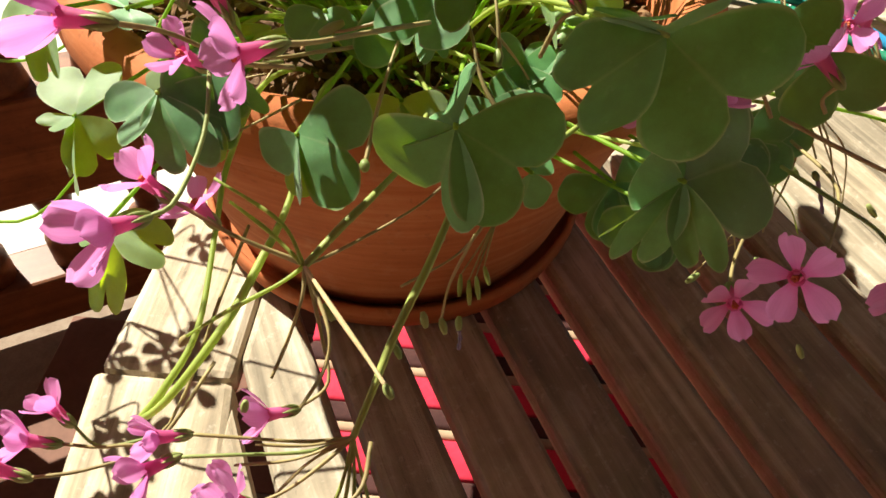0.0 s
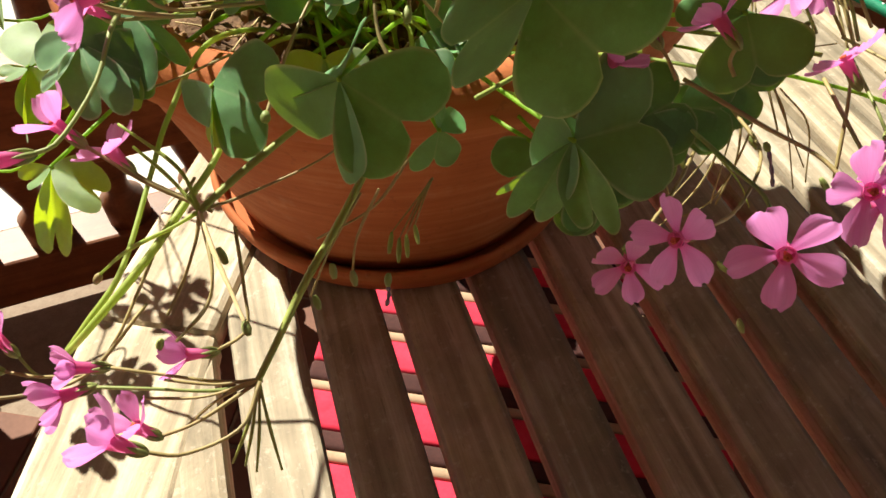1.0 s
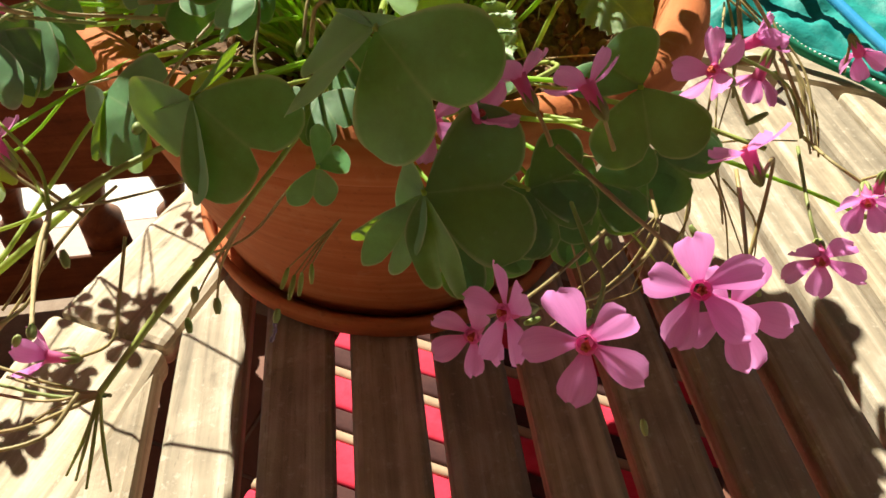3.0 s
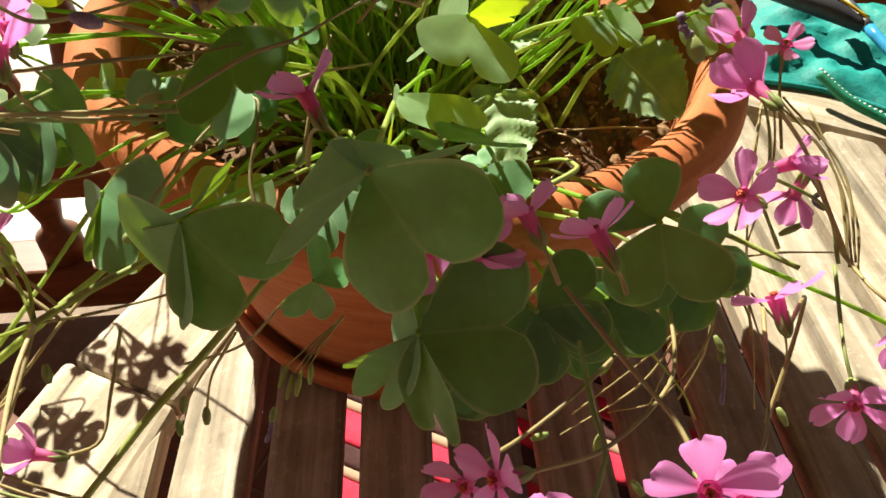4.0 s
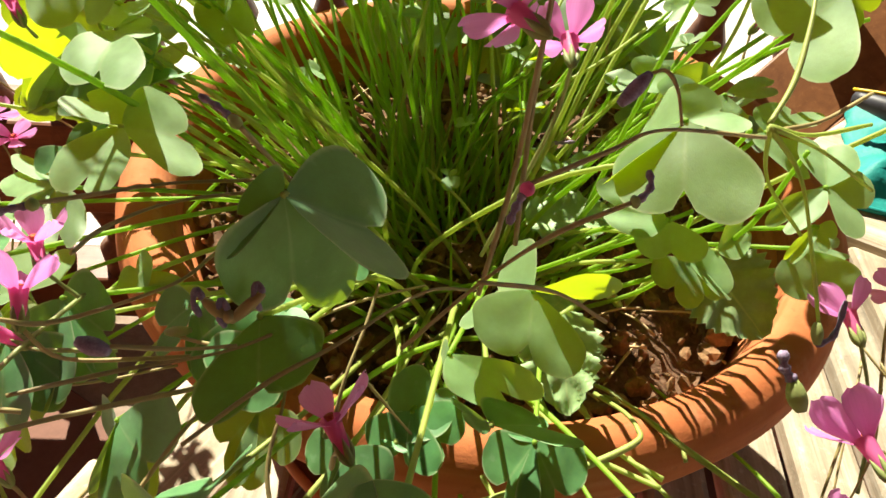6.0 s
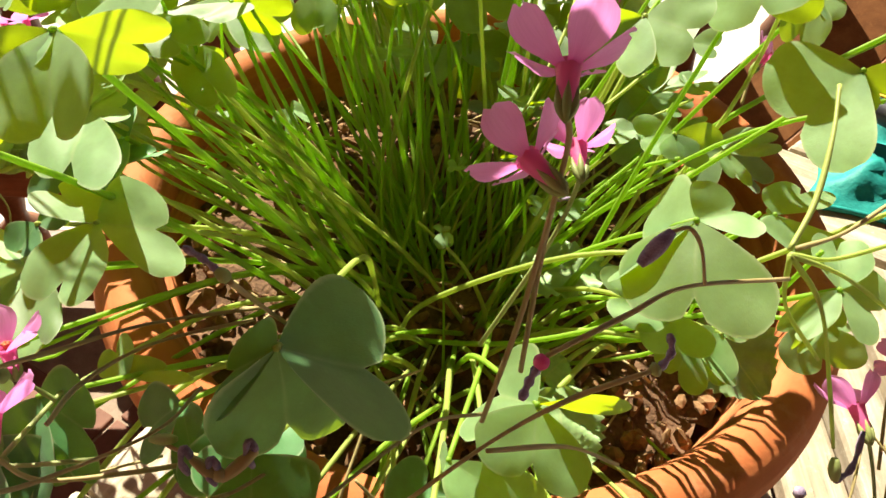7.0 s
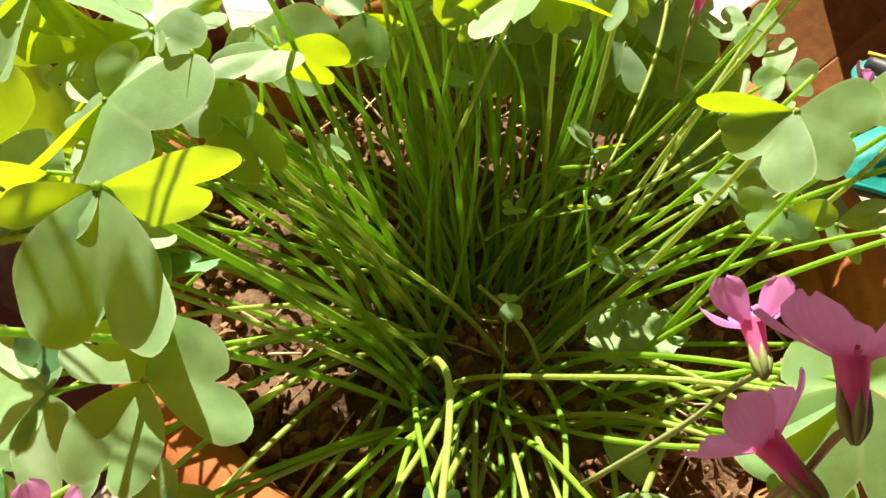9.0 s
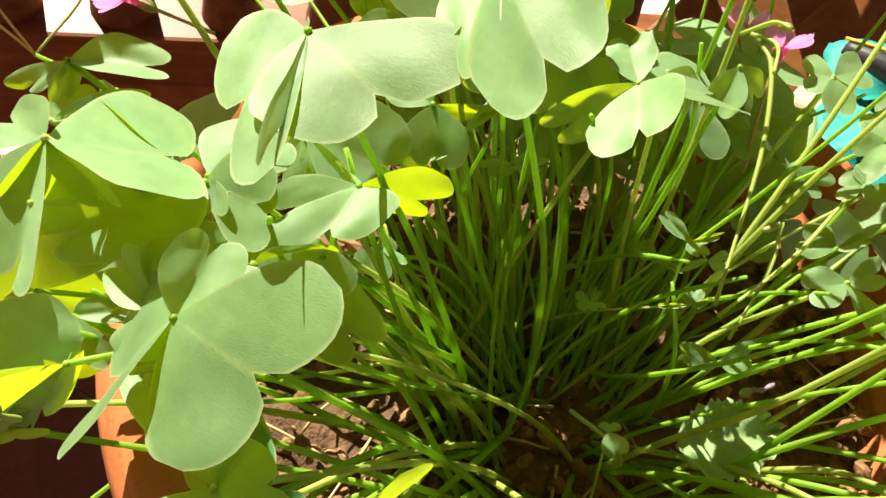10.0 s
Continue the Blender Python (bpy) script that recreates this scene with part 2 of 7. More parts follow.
def tube(bm, pts, r0, r1, sides=6, n=12, cap=True, wobble=0.0, uv=None):
    """Sweeps a tapering tube through pts into bm."""
    run = spline(pts, n)
    rings = []
    side = None
    for k, p in enumerate(run):
        d = (run[min(k + 1, n)] - run[max(k - 1, 0)]).normalized()
        if side is None:
            side = d.orthogonal().normalized()
        side = (side - d * side.dot(d)).normalized()
        up = d.cross(side)
        t = k / n
        r = (r0(t) if callable(r0) else r0 + (r1 - r0) * t) * (1 + wobble * math.sin(9.1 * t + 3 * r1 * 1e4))
        rings.append([bm.verts.new(p + (side * math.cos(a) + up * math.sin(a)) * r) for a in (math.tau * j / sides for j in range(sides))])
    for a, b in zip(rings, rings[1:]):
        for j in range(sides):
            bm.faces.new((a[j], a[(j + 1) % sides], b[(j + 1) % sides], b[j]))
    if cap:
        bm.faces.new(rings[0][::-1])
        bm.faces.new(rings[-1])
    return bm


def lathe(profile, sides=96, uneven=0.0):
    """Turns a closed run of (radius, height) round z."""
    bm = bmesh.new()
    rings = []
    for r, z in profile:
        ring = []
        for j in range(sides):
            a = math.tau * j / sides
            w = 1 + uneven * noise.noise(Vector((math.cos(a) * 2, math.sin(a) * 2, z * 20)))
            ring.append(bm.verts.new((r * w * math.cos(a), r * w * math.sin(a), z)))
        rings.append(ring)
    for a, b in zip(rings, rings[1:]):
        for j in range(sides):
            bm.faces.new((a[j], a[(j + 1) % sides], b[(j + 1) % sides], b[j]))
    return bm


def board(outline, z0, z1, bevel=0.002):
    """A board with the given outline from above, with eased edges."""
    bm = bmesh.new()
    lo = bm.faces.new([bm.verts.new((x, y, z0)) for x, y in outline])
    up = bmesh.ops.extrude_face_region(bm, geom=[lo])
    bmesh.ops.translate(bm, verts=[v for v in up["geom"] if isinstance(v, bmesh.types.BMVert)], vec=(0, 0, z1 - z0))
    bmesh.ops.recalc_face_normals(bm, faces=bm.faces)
    bmesh.ops.bevel(bm, geom=list(bm.edges), offset=bevel, segments=2, affect="EDGES", profile=0.5)
    return bm


def box(bm, centre, size, m=Matrix(), bevel=0.0):
    out = bmesh.ops.create_cube(bm, size=1.0, matrix=Matrix.Translation(centre) @ m @ Matrix.Diagonal((*size, 1)))
    if bevel:
        es = list({e for v in out["verts"] for e in v.link_edges})
        bmesh.ops.bevel(bm, geom=es, offset=bevel, segments=2, affect="EDGES", profile=0.5)
    return bm


def clip_poly(poly, a, b, c):
    """Keeps the part of a polygon with a x + b y <= c."""
    out = []
    for (x0, y0), (x1, y1) in zip(poly, poly[1:] + poly[:1]):
        d0, d1 = a * x0 + b * y0 - c, a * x1 + b * y1 - c
        if d0 <= 0:
            out.append((x0, y0))
        if d0 * d1 < 0:
            t = d0 / (d0 - d1)
            out.append((x0 + (x1 - x0) * t, y0 + (y1 - y0) * t))
    return out


def thing(name, place, label, category, group="", kind=""):
    ob = new(name)
    ob.empty_display_size = 0.02
    ob.location = place
    bpy.context.view_layer.update()
    return tagged(ob, label, category, group, kind)


# ---- ground and surroundings ----
FLOOR_Z = -0.74
ground = part("ground", board([(-60, -60), (60, -60), (60, 60), (-60, 60)], FLOOR_Z - 0.10, FLOOR_Z - 0.030, 0.001), PAINT, smooth=False)
tagged(ground, "sun-bleached white concrete ground outside the terrace", "ground", kind="structure")
FENCE_A, FENCE_B = Vector((-2.545, -0.391)), Vector((2.435, 2.609))
FENCE = (FENCE_B - FENCE_A).normalized()
OUT = Vector((-FENCE.y, FENCE.x))
terrace = part("floor", board([tuple(FENCE_A + OUT * 0.1), (-2.72, -2.6), (3.4, -2.6), (3.4, 3.0), tuple(FENCE_B + OUT * 0.1)], FLOOR_Z - 0.04, FLOOR_Z - 0.006, 0.001), GROUT, smooth=False)
tagged(terrace, "terrace floor of red-brown clay tiles", "floor", kind="structure")


def balustrade():
    """Turned brown balusters between two rails, along the terrace's edge."""
    top = thing("balustrade", (FENCE_A.x, FENCE_A.y, FLOOR_Z), "brown varnished wooden balustrade with turned balusters", "railing")
    length = (FENCE_B - FENCE_A).length
    angle = math.atan2(FENCE.y, FENCE.x)
    turn_m = Matrix.Rotation(angle, 4, "Z")

    def rail(name, z0, z1, deep):
        bm = bmesh.new()
        box(bm, (0, 0, 0), (deep, length, z1 - z0), bevel=0.006)
        ob = new(name, mesh_from(bm, name, RAIL_WOOD, False))
        ob.parent = top
        c = (FENCE_B - FENCE_A) / 2
        ob.matrix_basis = Matrix.Translation((c.x, c.y, (z0 + z1) / 2)) @ turn_m @ Matrix.Rotation(math.pi / 2, 4, "Z")

    rail("bottom_rail", 0.05, 0.15, 0.09)
    rail("middle_rail", 0.315, 0.485, 0.105)
    rail("top_rail", 0.86, 0.93, 0.12)
    shape = [(0.0, 0.15), (0.036, 0.15), (0.036, 0.20), (0.020, 0.215), (0.018, 0.23), (0.034, 0.30), (0.047, 0.38), (0.044, 0.45), (0.027, 0.56), (0.019, 0.62), (0.030, 0.65), (0.019, 0.68), (0.026, 0.74), (0.036, 0.79), (0.036, 0.86), (0.0, 0.86)]
    me = mesh_from(lathe(shape, 20), "baluster", RAIL_WOOD)
    n = int(length / 0.128)
    for k in range(n):
        p = FENCE * (k + 0.5) * length / n
        ob = new("baluster", me)
        ob.parent = top
        ob.matrix_basis = Matrix.Translation((p.x, p.y, 0))
    return top


balustrade()


def wooden_chair():
    """A reclining chair behind the table, its slatted back tilted far back."""
    chair = thing("wooden_chair", (0.58, 1.06, FLOOR_Z), "orange-brown slatted wooden reclining chair behind the table", "chair")
    lean = Matrix.Rotation(radians(-52), 4, "X")
    middle = Vector((0.0, 0.0, 0.62))

    def piece(name, centre, size, m=Matrix()):
        bm = bmesh.new()
        box(bm, (0, 0, 0), size, bevel=0.004)
        ob = new(name, mesh_from(bm, name, PANEL_WOOD, False))
        ob.parent = chair
        ob.matrix_basis = Matrix.Translation(centre) @ m

    slant = Matrix.Rotation(radians(24), 4, "Y")
    for n in range(8):
        piece("back_slat", middle + lean @ Vector((-0.50 + n * 0.128, 0.0, 0.0)), (0.121, 0.018, 0.50), lean @ slant)
    for k in (-0.17, 0.17):
        piece("back_rail", middle + lean @ Vector((0.0, 0.03, k)), (1.02, 0.03, 0.07), lean)
    for x in (-0.40, 0.46):
        piece("leg", (x, -0.14, 0.22), (0.045, 0.045, 0.44))
        piece("leg", (x, 0.10, 0.33), (0.045, 0.045, 0.66))
    for n in range(2):
        piece("seat_slat", (0.03, -0.30 + n * 0.085, 0.43), (0.90, 0.075, 0.02))
    return chair


wooden_chair()


def cushion():
    """A striped cushion on the seat that is pushed under the table."""
    stool = thing("stool", (0.10, 0.28, FLOOR_Z), "brown wooden stool pushed under the table", "stool")
    for x in (-0.26, 0.06):
        for y in (-0.2, 0.2):
            bm = bmesh.new()
            box(bm, (0.17 + x, 0.28 + y, FLOOR_Z + 0.19), (0.04, 0.04, 0.38), bevel=0.003)
            part("leg", bm, RAIL_WOOD, stool, smooth=False)
    bm = bmesh.new()
    box(bm, (0.07, 0.28, FLOOR_Z + 0.395), (0.40, 0.54, 0.03), bevel=0.005)
    part("seat", bm, RAIL_WOOD, stool, smooth=False)
    pad = thing("seat_cushion", (0.10, 0.28, FLOOR_Z + 0.41), "red, tan and dark striped seat cushion on the stool", "cushion")
    y = 0.01
    for k in range(24):
        wide = (0.034, 0.014, 0.018)[k % 3] * (1 + 0.25 * math.sin(k * 2.3))
        bm = bmesh.new()
        z = FLOOR_Z + 0.435 + 0.012 * math.sin(math.pi * (y - 0.01) / 0.54)
        box(bm, (0.075, y + wide / 2, z), (0.40, wide * 0.985, 0.048), bevel=0.004)
        part("stripe", bm, (RED, CREAM, DARK_CLOTH)[k % 3], pad)
        y += wide


cushion()

# wall out of view, added dark to keep light off the front
unseen_wall = bmesh.new()
box(unseen_wall, (0.3, -2.3, 0.55), (6.2, 0.2, 2.6))
unseen_wall = part("wall_house", unseen_wall, RAIL_WOOD, smooth=False)
tagged(unseen_wall, "unseen dark brown wall, added to cut light from behind", "wall", kind="structure")
# ceiling out of view, added to block skylight over the table
unseen_roof = bmesh.new()
box(unseen_roof, (1.1, -0.75, 1.90), (4.6, 3.3, 0.10))
unseen_roof = part("ceiling_porch", unseen_roof, RAIL_WOOD, smooth=False)
tagged(unseen_roof, "unseen brown ceiling, added to block skylight", "ceiling", kind="structure")

# ---- table ----
table = thing("garden_table", (0.05, 0.30, 0.0), "weathered slatted teak garden table, half in plant shade", "table")
SLOPE = math.atan(0.485)
ALONG = Vector((-math.sin(SLOPE), math.cos(SLOPE)))
ACROSS = Vector((math.cos(SLOPE), math.sin(SLOPE)))
TOP = -0.0005
THICK = 0.021
# outline of the top, an octagon with straight boards round the slats
EDGE_IN = [(-1, 0.012, 0.1085), (0, 1, 0.655), (1, 0, 0.43), (0, -1, 0.30), (-0.70, 0.714, 0.47), (0.74, 0.67, 0.66), (0.7, -0.714, 0.52), (-0.72, -0.694, 0.22)]
PITCH = 0.0483


def slat_outline(n, gap=0.0092):
    """The n-th slat between the border boards."""
    s0 = SLAT0 + n * PITCH + gap / 2
    s1 = SLAT0 + (n + 1) * PITCH - gap / 2
    poly = [tuple(ACROSS * s + ALONG * t) for s, t in ((s0, -0.7), (s1, -0.7), (s1, 1.2), (s0, 1.2))]
    for a, b, c in EDGE_IN:
        k = math.hypot(a, b)
        poly = clip_poly(poly, a / k, b / k, c / k)
    return poly


# the gap between two slats passes through this place
SLAT0 = 0.0925


def wood_board(outline, angle, name):
    """A board whose own y axis runs along the grain."""
    cx = sum(x for x, y in outline) / len(outline)
    cy = sum(y for x, y in outline) / len(outline)
    c, s = math.cos(-angle), math.sin(-angle)
    local = [((x - cx) * c - (y - cy) * s, (x - cx) * s + (y - cy) * c) for x, y in outline]
    me = mesh_from(board(local, -THICK, 0, 0.0050), name, WOOD, False)
    ob = new(name, me)
    ob.parent = table
    ob.matrix_parent_inverse = Matrix.Translation(-table.location)
    ob.matrix_basis = Matrix.Translation((cx, cy, TOP + random.uniform(-0.0006, 0.0006))) @ Matrix.Rotation(angle, 4, "Z")
    return ob


for n in range(-8, 14):
    poly = slat_outline(n)
    if len(poly) > 2:
        wood_board(poly, SLOPE, "slat")
# border boards
wood_board([(-0.1815, 0.2040), (-0.1045, 0.2040), (-0.0885, 0.1000), (-0.064, -0.03), (-0.155, -0.03), (-0.168, 0.08)], 0.06, "border_board")
wood_board([(-0.1790, 0.2048), (-0.1065, 0.2048), (-0.1035, 0.655), (-0.155, 0.765), (-0.1700, 0.40)], -0.02, "border_board")
wood_board([(-0.10, 0.662), (0.43, 0.662), (0.43, 0.765), (-0.150, 0.765)], math.pi / 2, "border_board")
wood_board([(0.105, 0.770), (0.43, 0.770), (0.43, 0.90), (0.150, 0.90)], math.pi / 2, "border_board")
wood_board([(0.433, 0.90), (0.433, -0.2), (0.50, -0.2), (0.50, 0.90)], 0.0, "border_board")
for y in (0.09, 0.48):
    bm = bmesh.new()
    box(bm, (0.15, y, TOP - THICK - 0.0125), (0.55, 0.035, 0.024), bevel=0.002)
    part("cross_rail", bm, WOOD, table, smooth=False)
for x, y in ((-0.10, 0.0), (-0.10, 0.60), (0.42, -0.05), (0.42, 0.60)):
    bm = bmesh.new()
    box(bm, (x, y, (TOP - THICK + FLOOR_Z) / 2), (0.045, 0.045, TOP - THICK - FLOOR_Z), bevel=0.003)
    part("leg", bm, WOOD, table, smooth=False)

# ---- pot, saucer and soil ----
PX, PY = -0.0353, 0.3657
RIM_R, RIM_Z = 0.1700, 0.1800
saucer = thing("plant_saucer", (PX, PY, 0.0), "round terracotta saucer on the slatted table", "saucer")
for name, profile in (("dish", [(0.0, 0.006), (0.112, 0.006), (0.1165, 0.0066), (0.1165, 0.0012), (0.1150, 0.0), (0.0, 0.0)]), ("lip", [(0.1155, 0.0064), (0.1172, 0.009), (0.1185, 0.0185), (0.1200, 0.0205), (0.1228, 0.0190), (0.1232, 0.0135), (0.1210, 0.006), (0.1180, 0.001), (0.1150, 0.0004)])):
    dish = new(name, mesh_from(lathe(profile, 96, 0.004), name, CLAY))
    dish.parent = saucer
flower_pot = thing("flower_pot", (PX, PY, 0.0065), "round terracotta bowl pot with a thick rolled rim", "flower pot")
POT = [(0.0, 0.0), (0.103, 0.0), (0.1085, 0.002), (0.1115, 0.008), (0.1205, 0.040), (0.1330, 0.080), (0.1440, 0.115), (0.1500, 0.138), (0.1530, 0.1405), (0.1600, 0.143), (0.1655, 0.148), (0.1680, 0.156), (0.1660, 0.165), (0.1600, 0.1715), (0.1520, 0.1725), (0.1460, 0.169), (0.1425, 0.161), (0.1410, 0.150), (0.1360, 0.120), (0.125, 0.080), (0.10, 0.03), (0.0, 0.02)]
BOWL = POT[:8] + [(0.1475, 0.1405)] + POT[17:]
RIM = [(0.1460, 0.1392)] + POT[7:18] + [(0.1440, 0.1440)]
for name, profile in (("bowl", BOWL), ("rim", RIM)):
    pot_part = new(name, mesh_from(lathe(profile, 128, 0.006), name, CLAY))
    pot_part.parent = flower_pot
SOIL_Z = 0.140
bm = bmesh.new()
for i in range(49):
    for j in range(49):
        x, y = (i / 24 - 1) * 0.139, (j / 24 - 1) * 0.139
        bm.verts.new((x, y, 0.007 * noise.fractal(Vector((x * 45, y * 45, 1)), 0.9, 2.1, 4) + 0.004 * math.cos(x * 20) * math.cos(y * 17)))
bm.verts.ensure_lookup_table()
for i in range(48):
    for j in range(48):
        q = [bm.verts[a * 49 + b] for a, b in ((i, j), (i + 1, j), (i + 1, j + 1), (i, j + 1))]
        if max(v.co.xy.length for v in q) < 0.1385:
            bm.faces.new(q)
for v in [v for v in bm.verts if not v.link_faces]:
    bm.verts.remove(v)
soil = part("soil", bm, SOIL)
soil.location = (PX, PY, SOIL_Z)
tagged(soil, "dry brown potting soil with bark crumbs in the pot", "soil", kind="stuff")


# ---- plant helpers ----


def leaflet(parent, node, p1, p2, mat, fold=0.16, bend=0.10, seed=0, name="leaflet", wide=False, keel=(0, 0, 0)):
    """A heart-shaped leaflet from its node to the ends of its two lobes."""
    node, p1, p2 = Vector(node), Vector(p1), Vector(p2)
    axis, lat = (p1 + p2) / 2 - node, (p2 - p1) / 2
    if wide:
        axis *= 0.97
        lat *= min(0.86, max(0.50 if fold < 0.1 else 0.30, lat.length / 0.55 / axis.length)) * axis.length / lat.length
    else:
        lat *= min(1.5, max(1.05, 0.80 * axis.length / lat.length))
    up = axis.cross(lat).normalized()
    if up.z < 0:
        up = -up
    size = axis.length
    bm = bmesh.new()
    uvl = bm.loops.layers.uv.new("UVMap")
    nu, nv = 9, 16
    grid = []
    for i in range(nu + 1):
        u = i / nu
        g = math.sin(math.pi / 2 * min(1, u * 1.02)) ** 0.86
        row = []
        for j in range(nv + 1):
            v = 2 * j / nv - 1
            v = math.copysign(1 - (1 - abs(v)) ** 1.25, v)
            lobe = math.sqrt(max(0.0, 1 - ((abs(v) - 0.52) / (0.52 if abs(v) < 0.52 else 0.48)) ** 2))
            h = 0.76 + 0.28 * lobe if abs(v) < 0.52 else 0.62 + 0.42 * lobe
            x, y = v * g, u * h
            w = noise.noise(Vector((x * 1.7 + seed * 3.1, y * 2.0, seed * 1.7))) * 0.085 * u
            z = fold * (abs(x) ** 1.2 - (0.45 * y if wide else 0.0)) - bend * y * y - 0.05 * x * x + w
            row.append(bm.verts.new(node + axis * y + lat * x + up * z * size + Vector(keel) * y * (1 - abs(x))))
        grid.append(row)
    for i in range(nu):
        for j in range(nv):
            q = (grid[i][j], grid[i][j + 1], grid[i + 1][j + 1], grid[i + 1][j]) if i else (grid[0][nv // 2], grid[1][j + 1], grid[1][j])
            try:
                f = bm.faces.new(q)
            except ValueError:
                continue
            k = ((i, j), (i, j + 1), (i + 1, j + 1), (i + 1, j)) if i else ((0, nv // 2), (1, j + 1), (1, j))
            for loop, (a, c) in zip(f.loops, k):
                loop[uvl].uv = (c / nv, a / nu)
    for v in [v for v in bm.verts if not v.link_faces]:
        bm.verts.remove(v)
    return part(name, bm, mat, parent)


def leaf(plant, node, *leaflets, mat=None, root=None, r=0.0012, fold=0.16, bend=0.10, arch=0.03, label="", via=()):
    """A three-part leaf on its stalk. leaflets: the ends of the lobes, two by two."""
    leaf.count += 1
    k = leaf.count
    node = Vector(node)
    rng = random.Random(k)
    if root is None:
        a = math.atan2(node.y - PLANT[1], node.x - PLANT[0]) + rng.gauss(0, 0.55)
        s = 0.012 + 0.036 * rng.random()
        root = (PLANT[0] + math.cos(a) * s, PLANT[1] + math.sin(a) * s, SOIL_Z - 0.003)
    root = Vector(root)
    reach = (node - root).xy.length
    arch *= min(0.75, 0.15 + reach / 0.25)
    mid = root.lerp(node, 0.55) + Vector((rng.uniform(-0.004, 0.004), rng.uniform(-0.004, 0.004), arch))
    low = root.lerp(mid, 0.5) + Vector((0, 0, arch * 0.45))
    bm = bmesh.new()
    tube(bm, [root, *(via or (low, mid)), node], r, r * 0.62, 7, 20, wobble=0.05)
    leaf.nodes.append(node)
    bmesh.ops.create_icosphere(bm, subdivisions=1, radius=r * 0.72, matrix=Matrix.Translation(node))
    stalk = part("leaf", bm, STEM if k % 3 else PALE_STEM, plant, label)
    for n in range(0, len(leaflets) - 1, 2):
        # leaves farther back take the sunlit tone, those in front the shaded one
        leaflet(stalk, node, leaflets[n], leaflets[n + 1], mat or (LIT_AND_YOUNG if node.y > 0.24 else LEAF), fold * rng.uniform(0.6, 1.3), bend * rng.uniform(0.5, 1.4), k * 7 + n)
    return stalk


leaf.count = 0
leaf.nodes = []


def leaf_to(plant, node, *leaflets, mat=None, **more):
    """A leaf whose leaflets are given as two lobe ends, a fold, a bend and the midrib's shift."""
    stalk = leaf(plant, node, **more)
    k = leaf.count
    for n, (p1, p2, fold, bend, *keel) in enumerate(leaflets):
        leaflet(stalk, node, p1, p2, mat or LEAF, fold, bend, k * 7 + n, wide=True, keel=keel[0] if keel else (0, 0, 0))
    return stalk


def petal_mesh(seed):
    rng = random.Random(seed)
    bm = bmesh.new()
    uvl = bm.loops.layers.uv.new("UVMap")
    nu, nv = 8, 8
    lean = rng.uniform(-0.10, 0.10)
    rows = []
    for i in range(nu + 1):
        u = i / nu
        w = 0.075 + 0.255 * math.sin(math.pi * 0.5 * min(1.0, u / 0.72)) ** 1.5
        if u > 0.72:
            w *= math.sqrt(max(0.0, 1 - ((u - 0.72) / 0.285) ** 2)) * 0.9 + 0.1
        row = []
        for j in range(nv + 1):
            v = 2 * j / nv - 1
            y = u * (1 - 0.06 * (1 - abs(v)) * (u > 0.9) - 0.05 * v * lean * 8 * u)
            z = 0.10 * u * u - 0.14 * (v * w * 2) ** 2 + 0.03 * math.sin(5 * v + seed) * u + lean * v * w
            row.append(bm.verts.new((v * w + lean * u * u, y, z)))
        rows.append(row)
    for i in range(nu):
        for j in range(nv):
            f = bm.faces.new((rows[i][j], rows[i][j + 1], rows[i + 1][j + 1], rows[i + 1][j]))
            for loop, (a, c) in zip(f.loops, ((i, j), (i, j + 1), (i + 1, j + 1), (i + 1, j))):
                loop[uvl].uv = (c / nv, a / nu)
    return mesh_from(bm, "petal", PETAL)


PETALS = [petal_mesh(k) for k in range(5)]


